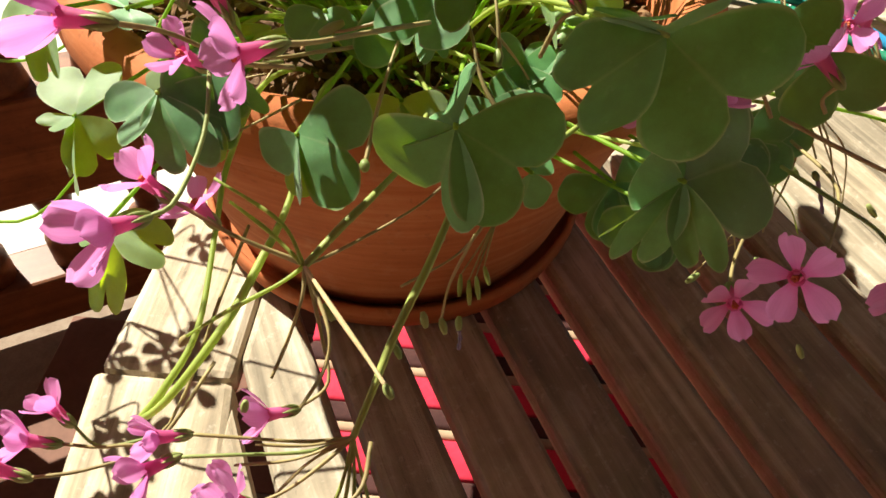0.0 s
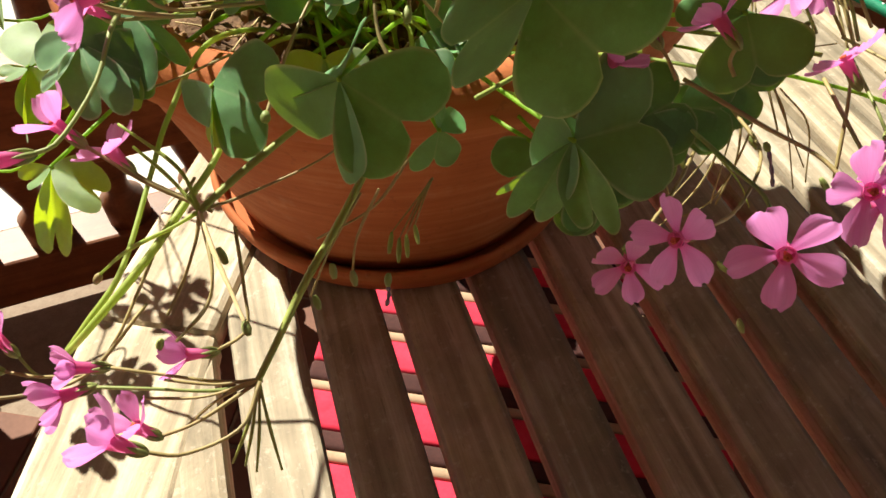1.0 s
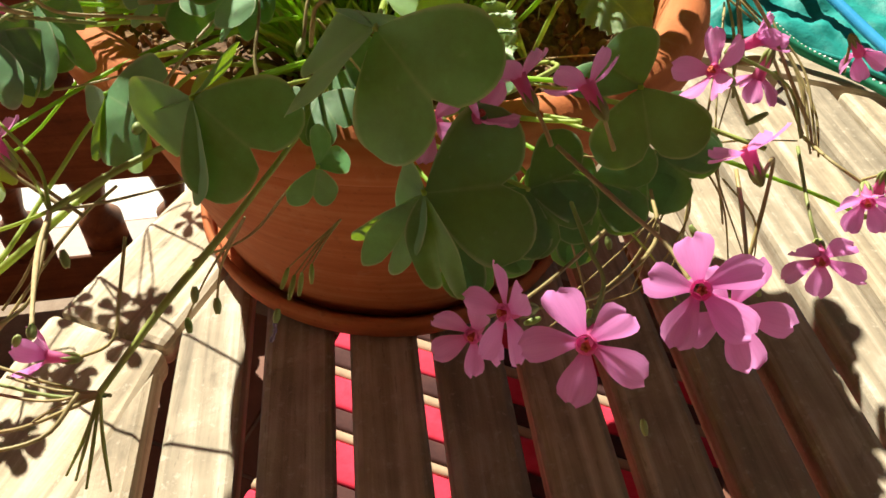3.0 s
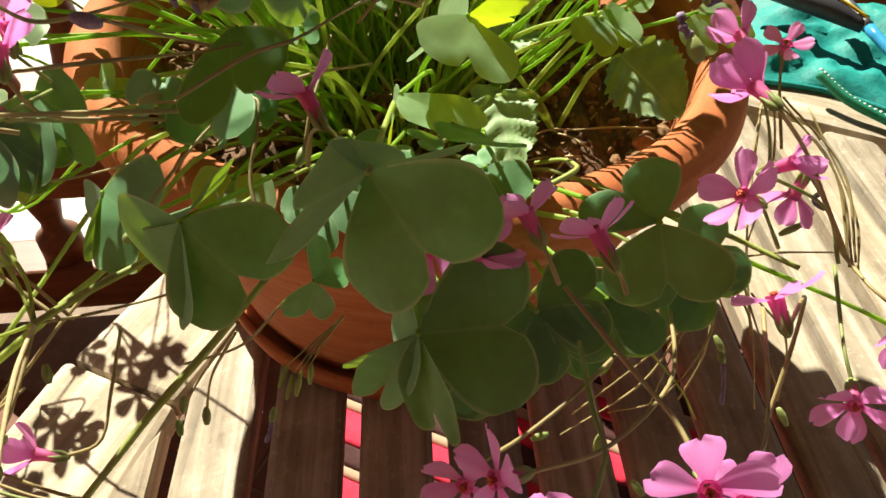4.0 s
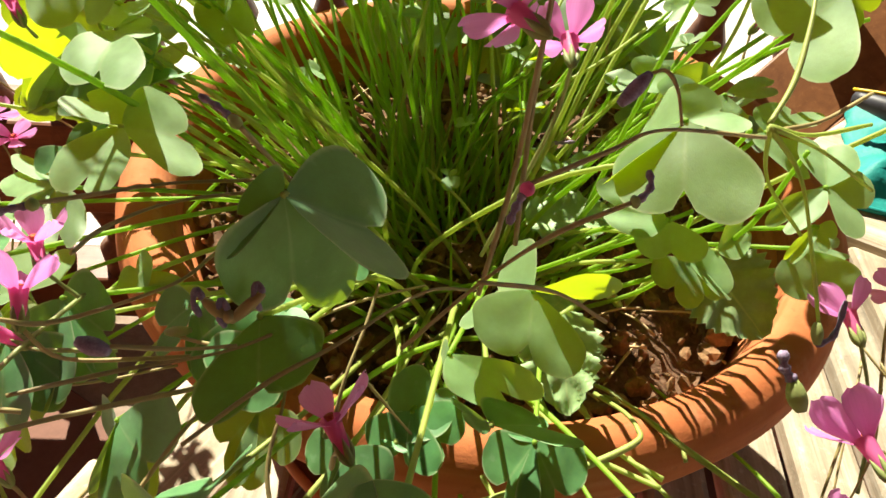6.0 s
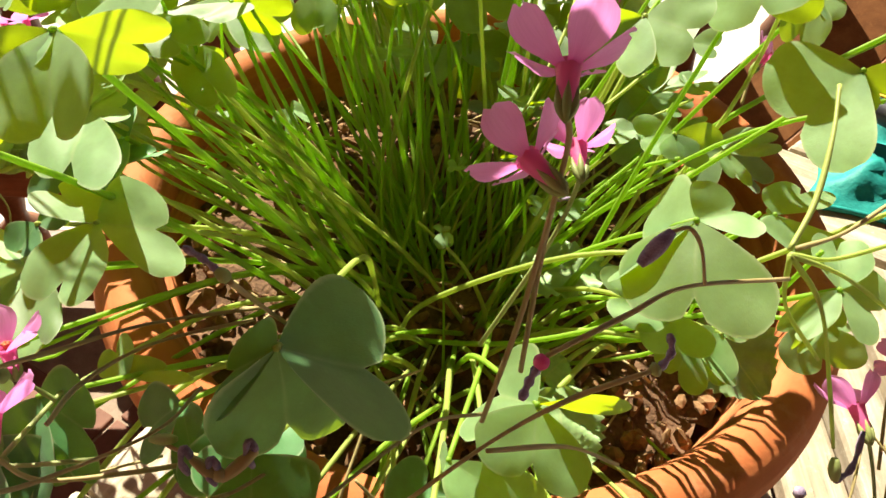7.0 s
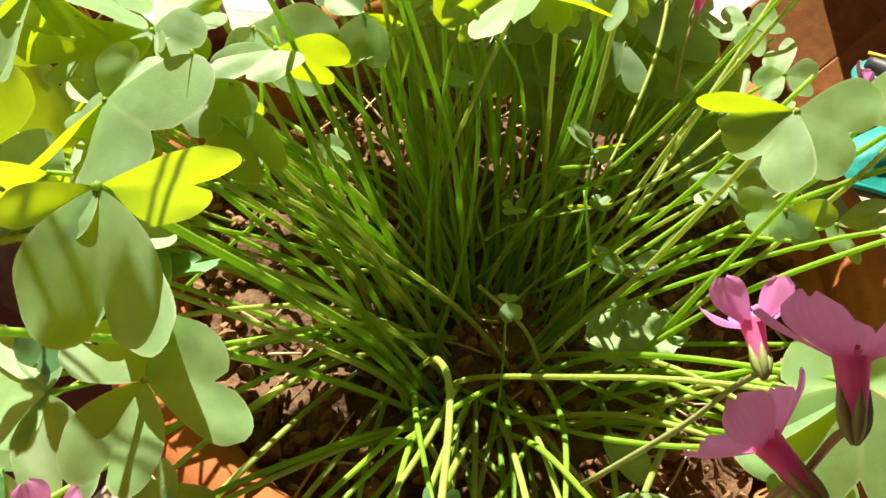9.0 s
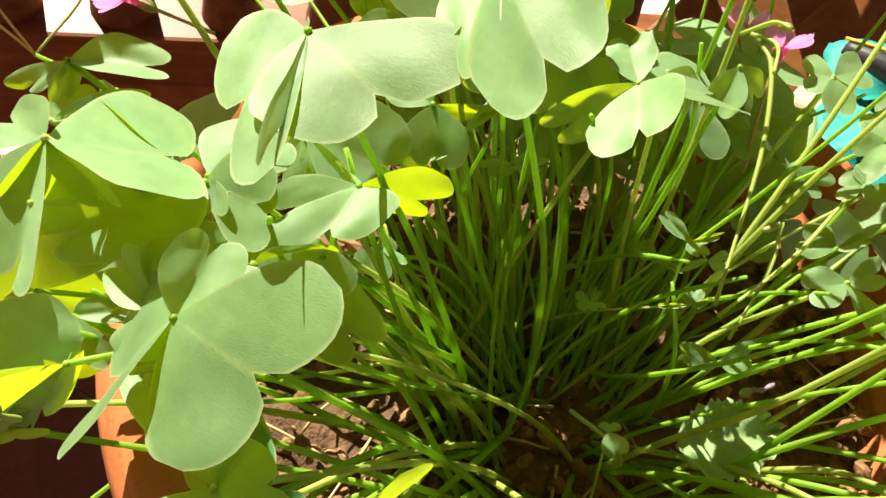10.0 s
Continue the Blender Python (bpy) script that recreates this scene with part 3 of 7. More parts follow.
def flower(plant, centre, calyx, size=0.0125, spread=75.0, turn=0.0, stalk=(), label=""):
    """A five-petalled flower: its throat, the foot of its calyx and the run of its stalk."""
    flower.count += 1
    rng = random.Random(flower.count * 13)
    c, k = Vector(centre), Vector(calyx)
    d = (c - k).normalized()
    k = c - d * 0.0092
    bm = bmesh.new()
    tube(bm, [k, k.lerp(c, 0.35), k.lerp(c, 0.75), c], lambda t: 0.0011 + 0.0012 * t**0.8, 0.0022, 10, 8, cap=False)
    throat = part("flower", bm, TUBE, plant, label)
    bm = bmesh.new()
    side = d.orthogonal().normalized()
    for n in range(5):
        s = Matrix.Rotation(math.tau * n / 5 + turn, 3, d) @ side
        tube(bm, [k - d * 0.0016 + s * 0.0002, k + s * 0.0012 + d * 0.0012, k + s * 0.0018 + d * 0.0048], lambda t: 0.00085 * math.sin(math.pi * (0.12 + 0.86 * t)), 0.0002, 5, 6)
    bmesh.ops.create_icosphere(bm, subdivisions=1, radius=0.0009, matrix=Matrix.Translation(k - d * 0.0008))
    part("calyx", bm, SEPAL, throat)
    bm = bmesh.new()
    for n in range(5):
        s = Matrix.Rotation(math.tau * n / 5 + turn + 0.6, 3, d) @ side
        tube(bm, [c - d * 0.002, c + d * 0.0008 + s * 0.0007], 0.0003, 0.00045, 5, 3)
    part("stamen_tuft", bm, STAMEN, throat)
    frame_m = Matrix((side, d.cross(side), d)).transposed().to_4x4()
    for n in range(5):
        tilt = radians(90 - spread + rng.uniform(-9, 9))
        m = Matrix.Translation(c - d * 0.0012) @ frame_m @ Matrix.Rotation(math.tau * n / 5 + turn + rng.uniform(-0.08, 0.08), 4, "Z") @ Matrix.Translation((0, 0.0012, 0)) @ Matrix.Rotation(tilt, 4, "X") @ Matrix.Rotation(rng.uniform(-0.12, 0.12), 4, "Y") @ Matrix.Scale(size * rng.uniform(0.92, 1.08), 4)
        shared("petal", PETALS[(n + flower.count) % 5], throat, m)
    if stalk:
        bm = bmesh.new()
        tube(bm, [k] + [Vector(p) for p in stalk], 0.00055, 0.00065, 6, 14, wobble=0.08)
        part("pedicel", bm, DRY_STEM if flower.count % 3 else SEPAL, throat)
    return throat


flower.count = 0


def stalk(plant, *pts, r=0.0008, mat=None, name="flower_stalk"):
    bm = bmesh.new()
    tube(bm, pts, r * 0.72, r * 0.55, 6, 8 * (len(pts) - 1), wobble=0.14)
    return part(name, bm, mat or DRY_STEM, plant)


def bud(plant, base, tip, r=0.0014, mat=None, name="bud", tail=None):
    """A closed bud or a seed pod; tail: the run of a withered corolla beyond it."""
    b, t = Vector(base), Vector(tip)
    bm = bmesh.new()
    tube(bm, [b, b.lerp(t, 0.33), b.lerp(t, 0.66), t], lambda s: r * (0.35 + 0.75 * math.sin(math.pi * (0.1 + 0.8 * s))), r * 0.2, 7, 8)
    ob = part(name, bm, mat or SEPAL, plant)
    if tail:
        bm = bmesh.new()
        tube(bm, [t] + [Vector(p) for p in tail], lambda s: r * 0.55 * (1.0 + 0.3 * math.sin(17 * s)), r * 0.3, 6, 10)
        part("withered_petals", bm, WITHER, ob)
    return ob


PLANT = (-0.022, 0.325)

oxalis = thing("oxalis_plant", (PLANT[0], PLANT[1], SOIL_Z), "bushy pink-flowered wood sorrel growing in the terracotta pot", "plant")
# place and turn of unseen leaves that only cast shade
SHADE_LEAVES = ((-0.020, 0.520, 0.330, 0.2), (-0.060, 0.550, 0.322, 1.1), (-0.100, 0.562, 0.332, 2.0), (-0.132, 0.552, 0.312, 2.9), (-0.080, 0.588, 0.342, 0.6), (-0.038, 0.588, 0.336, 1.7), (-0.148, 0.602, 0.330, 2.4), (-0.118, 0.284, 0.432, 0.3), (-0.082, 0.268, 0.424, 1.4), (-0.148, 0.272, 0.428, 2.2), (-0.098, 0.312, 0.440, 0.9), (-0.058, 0.310, 0.430, 2.7))
# the large leaves, each from its node to the ends of its lobes
leaf_to(oxalis, (0.0012, 0.1461, 0.2271), ((0.0293, 0.1467, 0.2231), (0.0188, 0.1349, 0.2089), 0.05, 0.1), ((-0.0179, 0.1443, 0.2136), (0.0010, 0.1343, 0.2025), 0.25, 0.08, (0.0050, -0.0010, -0.0010)), ((0.0042, 0.1707, 0.2322), (-0.0141, 0.1537, 0.2158), 0.3, 0.08), arch=0.02)
leaf_to(oxalis, (-0.0442, 0.1631, 0.2065), ((-0.0218, 0.1691, 0.2190), (-0.0264, 0.1425, 0.1953), 0.08, 0.08), ((-0.0586, 0.1686, 0.1950), (-0.0385, 0.1439, 0.1905), 0.4, 0.06))
leaf_to(oxalis, (0.0485, 0.1548, 0.2523), ((0.0774, 0.1465, 0.2485), (0.0631, 0.1413, 0.2293), 0.06, 0.08), ((0.0239, 0.1609, 0.2359), (0.0301, 0.1403, 0.2353), 0.15, 0.08), ((0.0386, 0.1718, 0.2475), (0.0643, 0.1748, 0.2519), 0.25, 0.08), arch=0.03)
leaf_to(oxalis, (0.0635, 0.1489, 0.2134), ((0.0467, 0.1490, 0.1916), (0.0518, 0.1566, 0.2010), 0.5, 0.05), ((0.0496, 0.1415, 0.1883), (0.0576, 0.1400, 0.1893), 0.15, 0.04), ((0.0780, 0.1361, 0.1919), (0.0700, 0.1376, 0.1909), 0.15, 0.04), ((0.0840, 0.1685, 0.2238), (0.0924, 0.1551, 0.2066), 0.1, 0.08), arch=0.01)
leaf_to(oxalis, (0.1082, 0.1934, 0.2296), ((0.1084, 0.1824, 0.2097), (0.1246, 0.1841, 0.2175), 0.05, 0.05), ((0.0885, 0.1931, 0.2295), (0.0989, 0.2027, 0.2394), 0.4, 0.05), arch=0.01)
leaf_to(oxalis, (0.0006, 0.1893, 0.2900), ((0.0107, 0.2116, 0.2805), (0.0253, 0.1971, 0.2798), 0.22, 0.08), ((0.0027, 0.1772, 0.2672), (0.0099, 0.1929, 0.2578), 0.06, 0.08), ((-0.0043, 0.1743, 0.2827), (-0.0053, 0.1850, 0.2914), 0.2, 0.08), root=(-0.045, 0.30, 0.14), arch=0.05)
leaf_to(oxalis, (0.0420, 0.2281, 0.2528), ((0.0402, 0.2095, 0.2494), (0.0582, 0.2161, 0.2433), 0.08, 0.08), ((0.0292, 0.2414, 0.2509), (0.0258, 0.2193, 0.2373), 0.3, 0.08), ((0.0608, 0.2341, 0.2615), (0.0500, 0.2364, 0.2482), 0.3, 0.08), mat=LIT_AND_YOUNG)
leaf_to(oxalis, (0.0567, 0.2774, 0.2814), ((0.0563, 0.2549, 0.2674), (0.0757, 0.2558, 0.2735), 0.05, 0.08), ((0.0440, 0.2904, 0.2708), (0.0424, 0.2645, 0.2616), 0.3, 0.08), ((0.0527, 0.2881, 0.2888), (0.0776, 0.2792, 0.2837), 0.35, 0.08), arch=0.05, mat=LIT_AND_YOUNG)
leaf_to(oxalis, (0.0217, 0.3230, 0.3029), ((0.0384, 0.3301, 0.3092), (0.0367, 0.3136, 0.2996), 0.08, 0.08), ((0.0119, 0.3146, 0.2924), (0.0237, 0.3053, 0.2954), 0.1, 0.08), ((0.0015, 0.3201, 0.2958), (0.0092, 0.3185, 0.2929), 0.2, 0.08), arch=0.04, mat=LIT_AND_YOUNG)
leaf_to(oxalis, (0.0787, 0.3360, 0.3013), ((0.0579, 0.3256, 0.2929), (0.0781, 0.3107, 0.2863), 0.15, 0.08), ((0.0877, 0.3338, 0.3005), (0.0857, 0.3306, 0.2942), 0.2, 0.08), arch=0.04, mat=LIT_AND_YOUNG)
leaf_to(oxalis, (0.0438, 0.3494, 0.3159), ((0.0403, 0.3347, 0.2994), (0.0572, 0.3356, 0.3127), 0.08, 0.08), ((0.0654, 0.3488, 0.3193), (0.0624, 0.3435, 0.3080), 0.15, 0.08), ((0.0428, 0.3522, 0.3219), (0.0483, 0.3516, 0.3213), 0.2, 0.08), arch=0.04, mat=LIT_AND_YOUNG)
leaf_to(oxalis, (-0.0715, 0.2071, 0.2662), ((-0.0629, 0.2216, 0.2666), (-0.0506, 0.2136, 0.2606), 0.15, 0.08), ((-0.0725, 0.1847, 0.2614), (-0.0615, 0.1874, 0.2624), 0.12, 0.08), ((-0.0862, 0.2033, 0.2728), (-0.0852, 0.2122, 0.2709), 0.1, 0.08), mat=LIT_AND_YOUNG)
leaf_to(oxalis, (-0.0783, 0.2172, 0.3120), ((-0.0656, 0.2372, 0.3062), (-0.0672, 0.2296, 0.3003), 0.1, 0.08), ((-0.0707, 0.1945, 0.3014), (-0.0589, 0.2003, 0.3042), 0.15, 0.08), ((-0.0827, 0.2050, 0.3056), (-0.0902, 0.2052, 0.3068), 0.2, 0.08), r=0.0015, mat=LIT_AND_YOUNG)
leaf_to(oxalis, (-0.1129, 0.2480, 0.2882), ((-0.0883, 0.2514, 0.3013), (-0.0945, 0.2325, 0.2882), 0.04, 0.08), ((-0.1192, 0.2257, 0.2798), (-0.1228, 0.2432, 0.2797), 0.2, 0.08), ((-0.1159, 0.2610, 0.2946), (-0.1096, 0.2631, 0.2920), 0.2, 0.08), mat=LIT_AND_YOUNG)
leaf_to(oxalis, (-0.0021, 0.1808, 0.2604), ((0.0110, 0.1748, 0.2518), (0.0014, 0.1616, 0.2469), 0.08, 0.08))
leaf_to(oxalis, (0.0249, 0.1645, 0.1985), ((0.0192, 0.1589, 0.1850), (0.0278, 0.1608, 0.1868), 0.2, 0.08), ((0.0299, 0.1743, 0.1990), (0.0235, 0.1747, 0.2056), 0.2, 0.08), arch=0.005)
# leaves that hang over the left of the rim
leaf_to(oxalis, (-0.1390, 0.2433, 0.2517), ((-0.1516, 0.2238, 0.2503), (-0.1564, 0.2303, 0.2268), 0.12, 0.06), ((-0.1561, 0.2322, 0.2245), (-0.1542, 0.2366, 0.2220), 0.35, 0.05), ((-0.1546, 0.2359, 0.2224), (-0.1522, 0.2403, 0.2215), 0.2, 0.06), mat=LIT_AND_YOUNG)
leaf_to(oxalis, (-0.0955, 0.2303, 0.2765), ((-0.0896, 0.2073, 0.2757), (-0.0707, 0.2074, 0.2804), 0.1, 0.08), ((-0.0977, 0.2442, 0.2773), (-0.0745, 0.2260, 0.2813), 0.1, 0.06), ((-0.1235, 0.2489, 0.2714), (-0.1121, 0.2530, 0.2746), 0.1, 0.06), mat=LIT_AND_YOUNG)
leaf_to(oxalis, (-0.1035, 0.2010, 0.2344), ((-0.1307, 0.1989, 0.2287), (-0.1055, 0.1835, 0.2314), 0.08, 0.06), ((-0.0859, 0.1804, 0.2349), (-0.0773, 0.1866, 0.2375), 0.15, 0.08), ((-0.1329, 0.2091, 0.2298), (-0.1229, 0.2141, 0.2325), 0.15, 0.06), mat=LIT_AND_YOUNG)
leaf_to(oxalis, (-0.1097, 0.2441, 0.2557), ((-0.0972, 0.2343, 0.2538), (-0.0940, 0.2434, 0.2556), 0.1, 0.06), ((-0.1018, 0.2514, 0.2572), (-0.1103, 0.2549, 0.2579), 0.15, 0.06), mat=LIT_AND_YOUNG)
leaf_to(oxalis, (-0.0772, 0.1738, 0.2150), ((-0.0838, 0.1620, 0.2111), (-0.0641, 0.1503, 0.2044), 0.1, 0.06), ((-0.0657, 0.1600, 0.2083), (-0.0618, 0.1675, 0.2108), 0.1, 0.06), mat=LIT_AND_YOUNG)
# leaves that lie over the front of the rim
leaf_to(oxalis, (0.0212, 0.2091, 0.2067), ((0.0176, 0.1959, 0.2001), (0.0313, 0.1969, 0.2006), 0.1, 0.06), ((0.0353, 0.1997, 0.2020), (0.0368, 0.2101, 0.2072), 0.1, 0.06), arch=0.015)
leaf_to(oxalis, (0.0554, 0.2152, 0.2131), ((0.0475, 0.2033, 0.2071), (0.0584, 0.1976, 0.2043), 0.1, 0.06), ((0.0663, 0.2004, 0.2056), (0.0710, 0.2111, 0.2110), 0.1, 0.06), ((0.0470, 0.2160, 0.2135), (0.0537, 0.2219, 0.2164), 0.2, 0.06), arch=0.015)
leaf_to(oxalis, (0.0122, 0.1925, 0.2030), ((0.0019, 0.1843, 0.1989), (0.0136, 0.1770, 0.1953), 0.1, 0.06), ((0.0215, 0.1779, 0.1957), (0.0265, 0.1877, 0.2007), 0.1, 0.06), arch=0.015)
leaf_to(oxalis, (-0.0164, 0.1878, 0.2035), ((-0.0261, 0.1781, 0.1986), (-0.0145, 0.1695, 0.1943), 0.1, 0.06), ((-0.0050, 0.1718, 0.1954), (-0.0000, 0.1818, 0.2004), 0.12, 0.06), mat=LIT_AND_YOUNG, arch=0.015)
leaf_to(oxalis, (-0.0370, 0.1669, 0.1959), ((-0.0450, 0.1555, 0.1901), (-0.0335, 0.1521, 0.1884), 0.1, 0.06), ((-0.0436, 0.1779, 0.2013), (-0.0303, 0.1679, 0.1964), 0.2, 0.06), mat=LIT_AND_YOUNG, arch=0.015)
# shaded leaves under the right of the rim, hanging along the light
for place, spin in (((0.084, 0.186, 0.192), 0.2), ((0.101, 0.205, 0.186), -0.3), ((0.070, 0.178, 0.176), 0.0), ((0.118, 0.226, 0.188), 0.4), ((0.060, 0.198, 0.168), -0.2), ((0.092, 0.212, 0.165), 0.5)):
    facing = (Vector((0.09, 0.04, 0.34)) - Vector(place)).normalized()
    facing = (facing - SUN_FROM * facing.dot(SUN_FROM)).normalized()
    lobes = []
    for turn in (-1.1, 0.15, 1.35):
        ends = [Vector(place) + Matrix.Rotation(turn + spin + k, 3, facing) @ (-SUN_FROM) * 0.021 for k in (-0.40, 0.40)]
        lobes.append((ends[0], ends[1], 0.05, 0.02))
    leaf_to(oxalis, place, *lobes, arch=0.005)
# leaves hanging over the front of the pot
leaf(oxalis, (-0.0814, 0.1618, 0.2179), (-0.0979, 0.1611, 0.2118), (-0.0886, 0.1478, 0.2105), (-0.0627, 0.1476, 0.2076), (-0.0739, 0.1422, 0.2080), (-0.0589, 0.1691, 0.2110), (-0.0615, 0.1566, 0.2049))
leaf(oxalis, (-0.1235, 0.1850, 0.1880), (-0.1388, 0.1864, 0.1839), (-0.1275, 0.1780, 0.1870), (-0.1084, 0.1788, 0.1795), (-0.1193, 0.1723, 0.1736), (-0.1194, 0.1633, 0.1735), (-0.1287, 0.1764, 0.1719), (-0.1350, 0.2029, 0.1936), (-0.1152, 0.2039, 0.1972), mat=LIT_AND_YOUNG)
leaf(oxalis, (-0.1065, 0.1559, 0.1705), (-0.0873, 0.1445, 0.1637), (-0.0854, 0.1543, 0.1691), (-0.1141, 0.1410, 0.1406), (-0.1076, 0.1437, 0.1371), (-0.1197, 0.1548, 0.1653), (-0.1145, 0.1504, 0.1636), mat=LIT_AND_YOUNG)
leaf(oxalis, (0.0213, 0.2008, 0.2020), (0.0156, 0.2214, 0.2100), (0.0293, 0.2194, 0.2082), (0.0176, 0.1982, 0.2023), (0.0258, 0.1988, 0.2028))
leaf(oxalis, (-0.0399, 0.1933, 0.2288), (-0.0518, 0.1888, 0.2247), (-0.0399, 0.1770, 0.2220), (-0.0275, 0.1874, 0.2261), (-0.0271, 0.1784, 0.2233))
leaf(oxalis, (-0.0105, 0.1966, 0.2368), (-0.0183, 0.1864, 0.2275), (-0.0092, 0.1758, 0.2259), (0.0002, 0.1906, 0.2287), (-0.0031, 0.1808, 0.2251))
leaf(oxalis, (0.0460, 0.2055, 0.2263), (0.0486, 0.2144, 0.2263), (0.0684, 0.2137, 0.2256), (0.0327, 0.2083, 0.2234), (0.0383, 0.2060, 0.2213))
leaf(oxalis, (-0.0884, 0.1721, 0.2369), (-0.0902, 0.1654, 0.2348), (-0.0780, 0.1647, 0.2355), (-0.1032, 0.1807, 0.2367), (-0.0972, 0.1822, 0.2381))
leaf(oxalis, (-0.1277, 0.1945, 0.2199), (-0.1414, 0.1951, 0.2164), (-0.1334, 0.1826, 0.2131), (-0.1187, 0.1777, 0.2099), (-0.1265, 0.1776, 0.2071), mat=LIT_AND_YOUNG)
leaf(oxalis, (-0.0058, 0.1889, 0.2394), (-0.0225, 0.1785, 0.2320), (-0.0042, 0.1731, 0.2323), (-0.0001, 0.1906, 0.2364), (0.0010, 0.1793, 0.2337), (-0.0164, 0.1981, 0.2431), (-0.0065, 0.1994, 0.2412))
# tall unseen leaves behind and above the left of the pot, added for shade
for x, y, z, turn in SHADE_LEAVES:
    rise = dict(root=(-0.140, 0.320, SOIL_Z), via=((-0.190, 0.285, 0.190), (-0.250, 0.250, 0.320))) if z > 0.4 else {}
    tips = [Vector((x + 0.030 * math.cos(turn + a), y + 0.030 * math.sin(turn + a), z + 0.004 * math.sin(3 * a + turn))) for a in (-0.42, 0.42, 1.67, 2.51, 3.77, 4.60)]
    leaf_to(oxalis, (x, y, z), *[(tips[k], tips[k + 1], 0.1, 0.08) for k in (0, 2, 4)], arch=0.0, r=0.0008, **rise)
# leaves over the middle of the pot
leaf(oxalis, (0.0274, 0.2156, 0.2307), (0.0524, 0.2224, 0.2234), (0.0434, 0.2110, 0.2239), (0.0298, 0.1991, 0.2188), (0.0247, 0.2137, 0.2244), mat=LIT_AND_YOUNG)
leaf(oxalis, (0.0619, 0.2735, 0.2528), (0.0581, 0.2619, 0.2466), (0.0756, 0.2693, 0.2474), (0.0403, 0.2733, 0.2562), (0.0473, 0.2649, 0.2511))
leaf(oxalis, (0.0766, 0.2893, 0.2362), (0.0708, 0.2775, 0.2305), (0.0820, 0.2777, 0.2288), (0.0844, 0.2991, 0.2376), (0.0794, 0.3044, 0.2432))
leaf(oxalis, (0.0940, 0.2853, 0.2718), (0.0844, 0.2710, 0.2656), (0.0910, 0.2710, 0.2656), (0.1053, 0.2935, 0.2717), (0.1067, 0.2790, 0.2663), (0.0847, 0.2960, 0.2771), (0.0948, 0.3002, 0.2767))
leaf(oxalis, (0.0987, 0.3176, 0.2269), (0.1055, 0.3059, 0.2175), (0.1200, 0.3160, 0.2207), (0.1146, 0.3265, 0.2255), (0.1094, 0.3318, 0.2270), mat=LIT_AND_YOUNG)
leaf(oxalis, (-0.0209, 0.1987, 0.2376), (-0.0248, 0.1763, 0.2214), (-0.0040, 0.1909, 0.2289), (-0.0132, 0.2060, 0.2325), (-0.0219, 0.2097, 0.2339))
leaf(oxalis, (-0.0086, 0.2215, 0.2401), (-0.0062, 0.2292, 0.2420), (-0.0023, 0.2204, 0.2364), (-0.0141, 0.2258, 0.2408), (-0.0099, 0.2187, 0.2352))
leaf(oxalis, (-0.0754, 0.1769, 0.2237), (-0.0749, 0.1563, 0.2101), (-0.0614, 0.1586, 0.2065), (-0.0542, 0.1720, 0.2072), (-0.0651, 0.1846, 0.2207))
leaf(oxalis, (-0.1176, 0.2508, 0.2828), (-0.1231, 0.2643, 0.2845), (-0.1022, 0.2630, 0.2849), (-0.1200, 0.2407, 0.2783), (-0.1043, 0.2489, 0.2824), (-0.1299, 0.2515, 0.2819), (-0.1295, 0.2576, 0.2839))
leaf(oxalis, (-0.1100, 0.2667, 0.2798), (-0.0921, 0.2725, 0.2788), (-0.0974, 0.2601, 0.2760), (-0.1011, 0.2766, 0.2795), (-0.0957, 0.2768, 0.2780))
leaf(oxalis, (-0.0889, 0.2343, 0.2667), (-0.1056, 0.2108, 0.2556), (-0.0906, 0.2138, 0.2554), (-0.1015, 0.2399, 0.2706), (-0.0967, 0.2438, 0.2722), (-0.0939, 0.2255, 0.2584), (-0.0934, 0.2112, 0.2515))
leaf(oxalis, (-0.1125, 0.2793, 0.2647), (-0.0903, 0.2653, 0.2583), (-0.0843, 0.2735, 0.2635), (-0.1105, 0.2831, 0.2575), (-0.1020, 0.2878, 0.2600))
leaf(oxalis, (-0.1260, 0.2779, 0.2829), (-0.1164, 0.2928, 0.2875), (-0.1194, 0.2789, 0.2831), (-0.1186, 0.2718, 0.2831), (-0.1241, 0.2708, 0.2804), (-0.1286, 0.2942, 0.2821), (-0.1163, 0.2928, 0.2826))
leaf(oxalis, (-0.1021, 0.2944, 0.2773), (-0.0849, 0.3037, 0.2781), (-0.0899, 0.3011, 0.2669), (-0.1091, 0.2726, 0.2791), (-0.0958, 0.2842, 0.2790), (-0.1202, 0.2878, 0.2694), (-0.1124, 0.2826, 0.2701), (-0.1105, 0.3012, 0.2729), (-0.1075, 0.3008, 0.2724))
leaf(oxalis, (-0.1472, 0.2642, 0.2942), (-0.1364, 0.2872, 0.2806), (-0.1214, 0.2696, 0.2896), (-0.1355, 0.2421, 0.2855), (-0.1453, 0.2445, 0.2831), (-0.1469, 0.2551, 0.2766), (-0.1498, 0.2686, 0.2660), (-0.1597, 0.2623, 0.2890), (-0.1560, 0.2693, 0.2934), (-0.1341, 0.2637, 0.2855), (-0.1390, 0.2616, 0.2845), bend=0.05)
leaf(oxalis, (-0.1138, 0.2920, 0.3140), (-0.1279, 0.2851, 0.3064), (-0.1077, 0.2603, 0.3086), (-0.1022, 0.2730, 0.3117), (-0.0854, 0.2931, 0.3186), (-0.1119, 0.2838, 0.3118), (-0.1068, 0.2644, 0.3141), fold=0.12, bend=0.04)
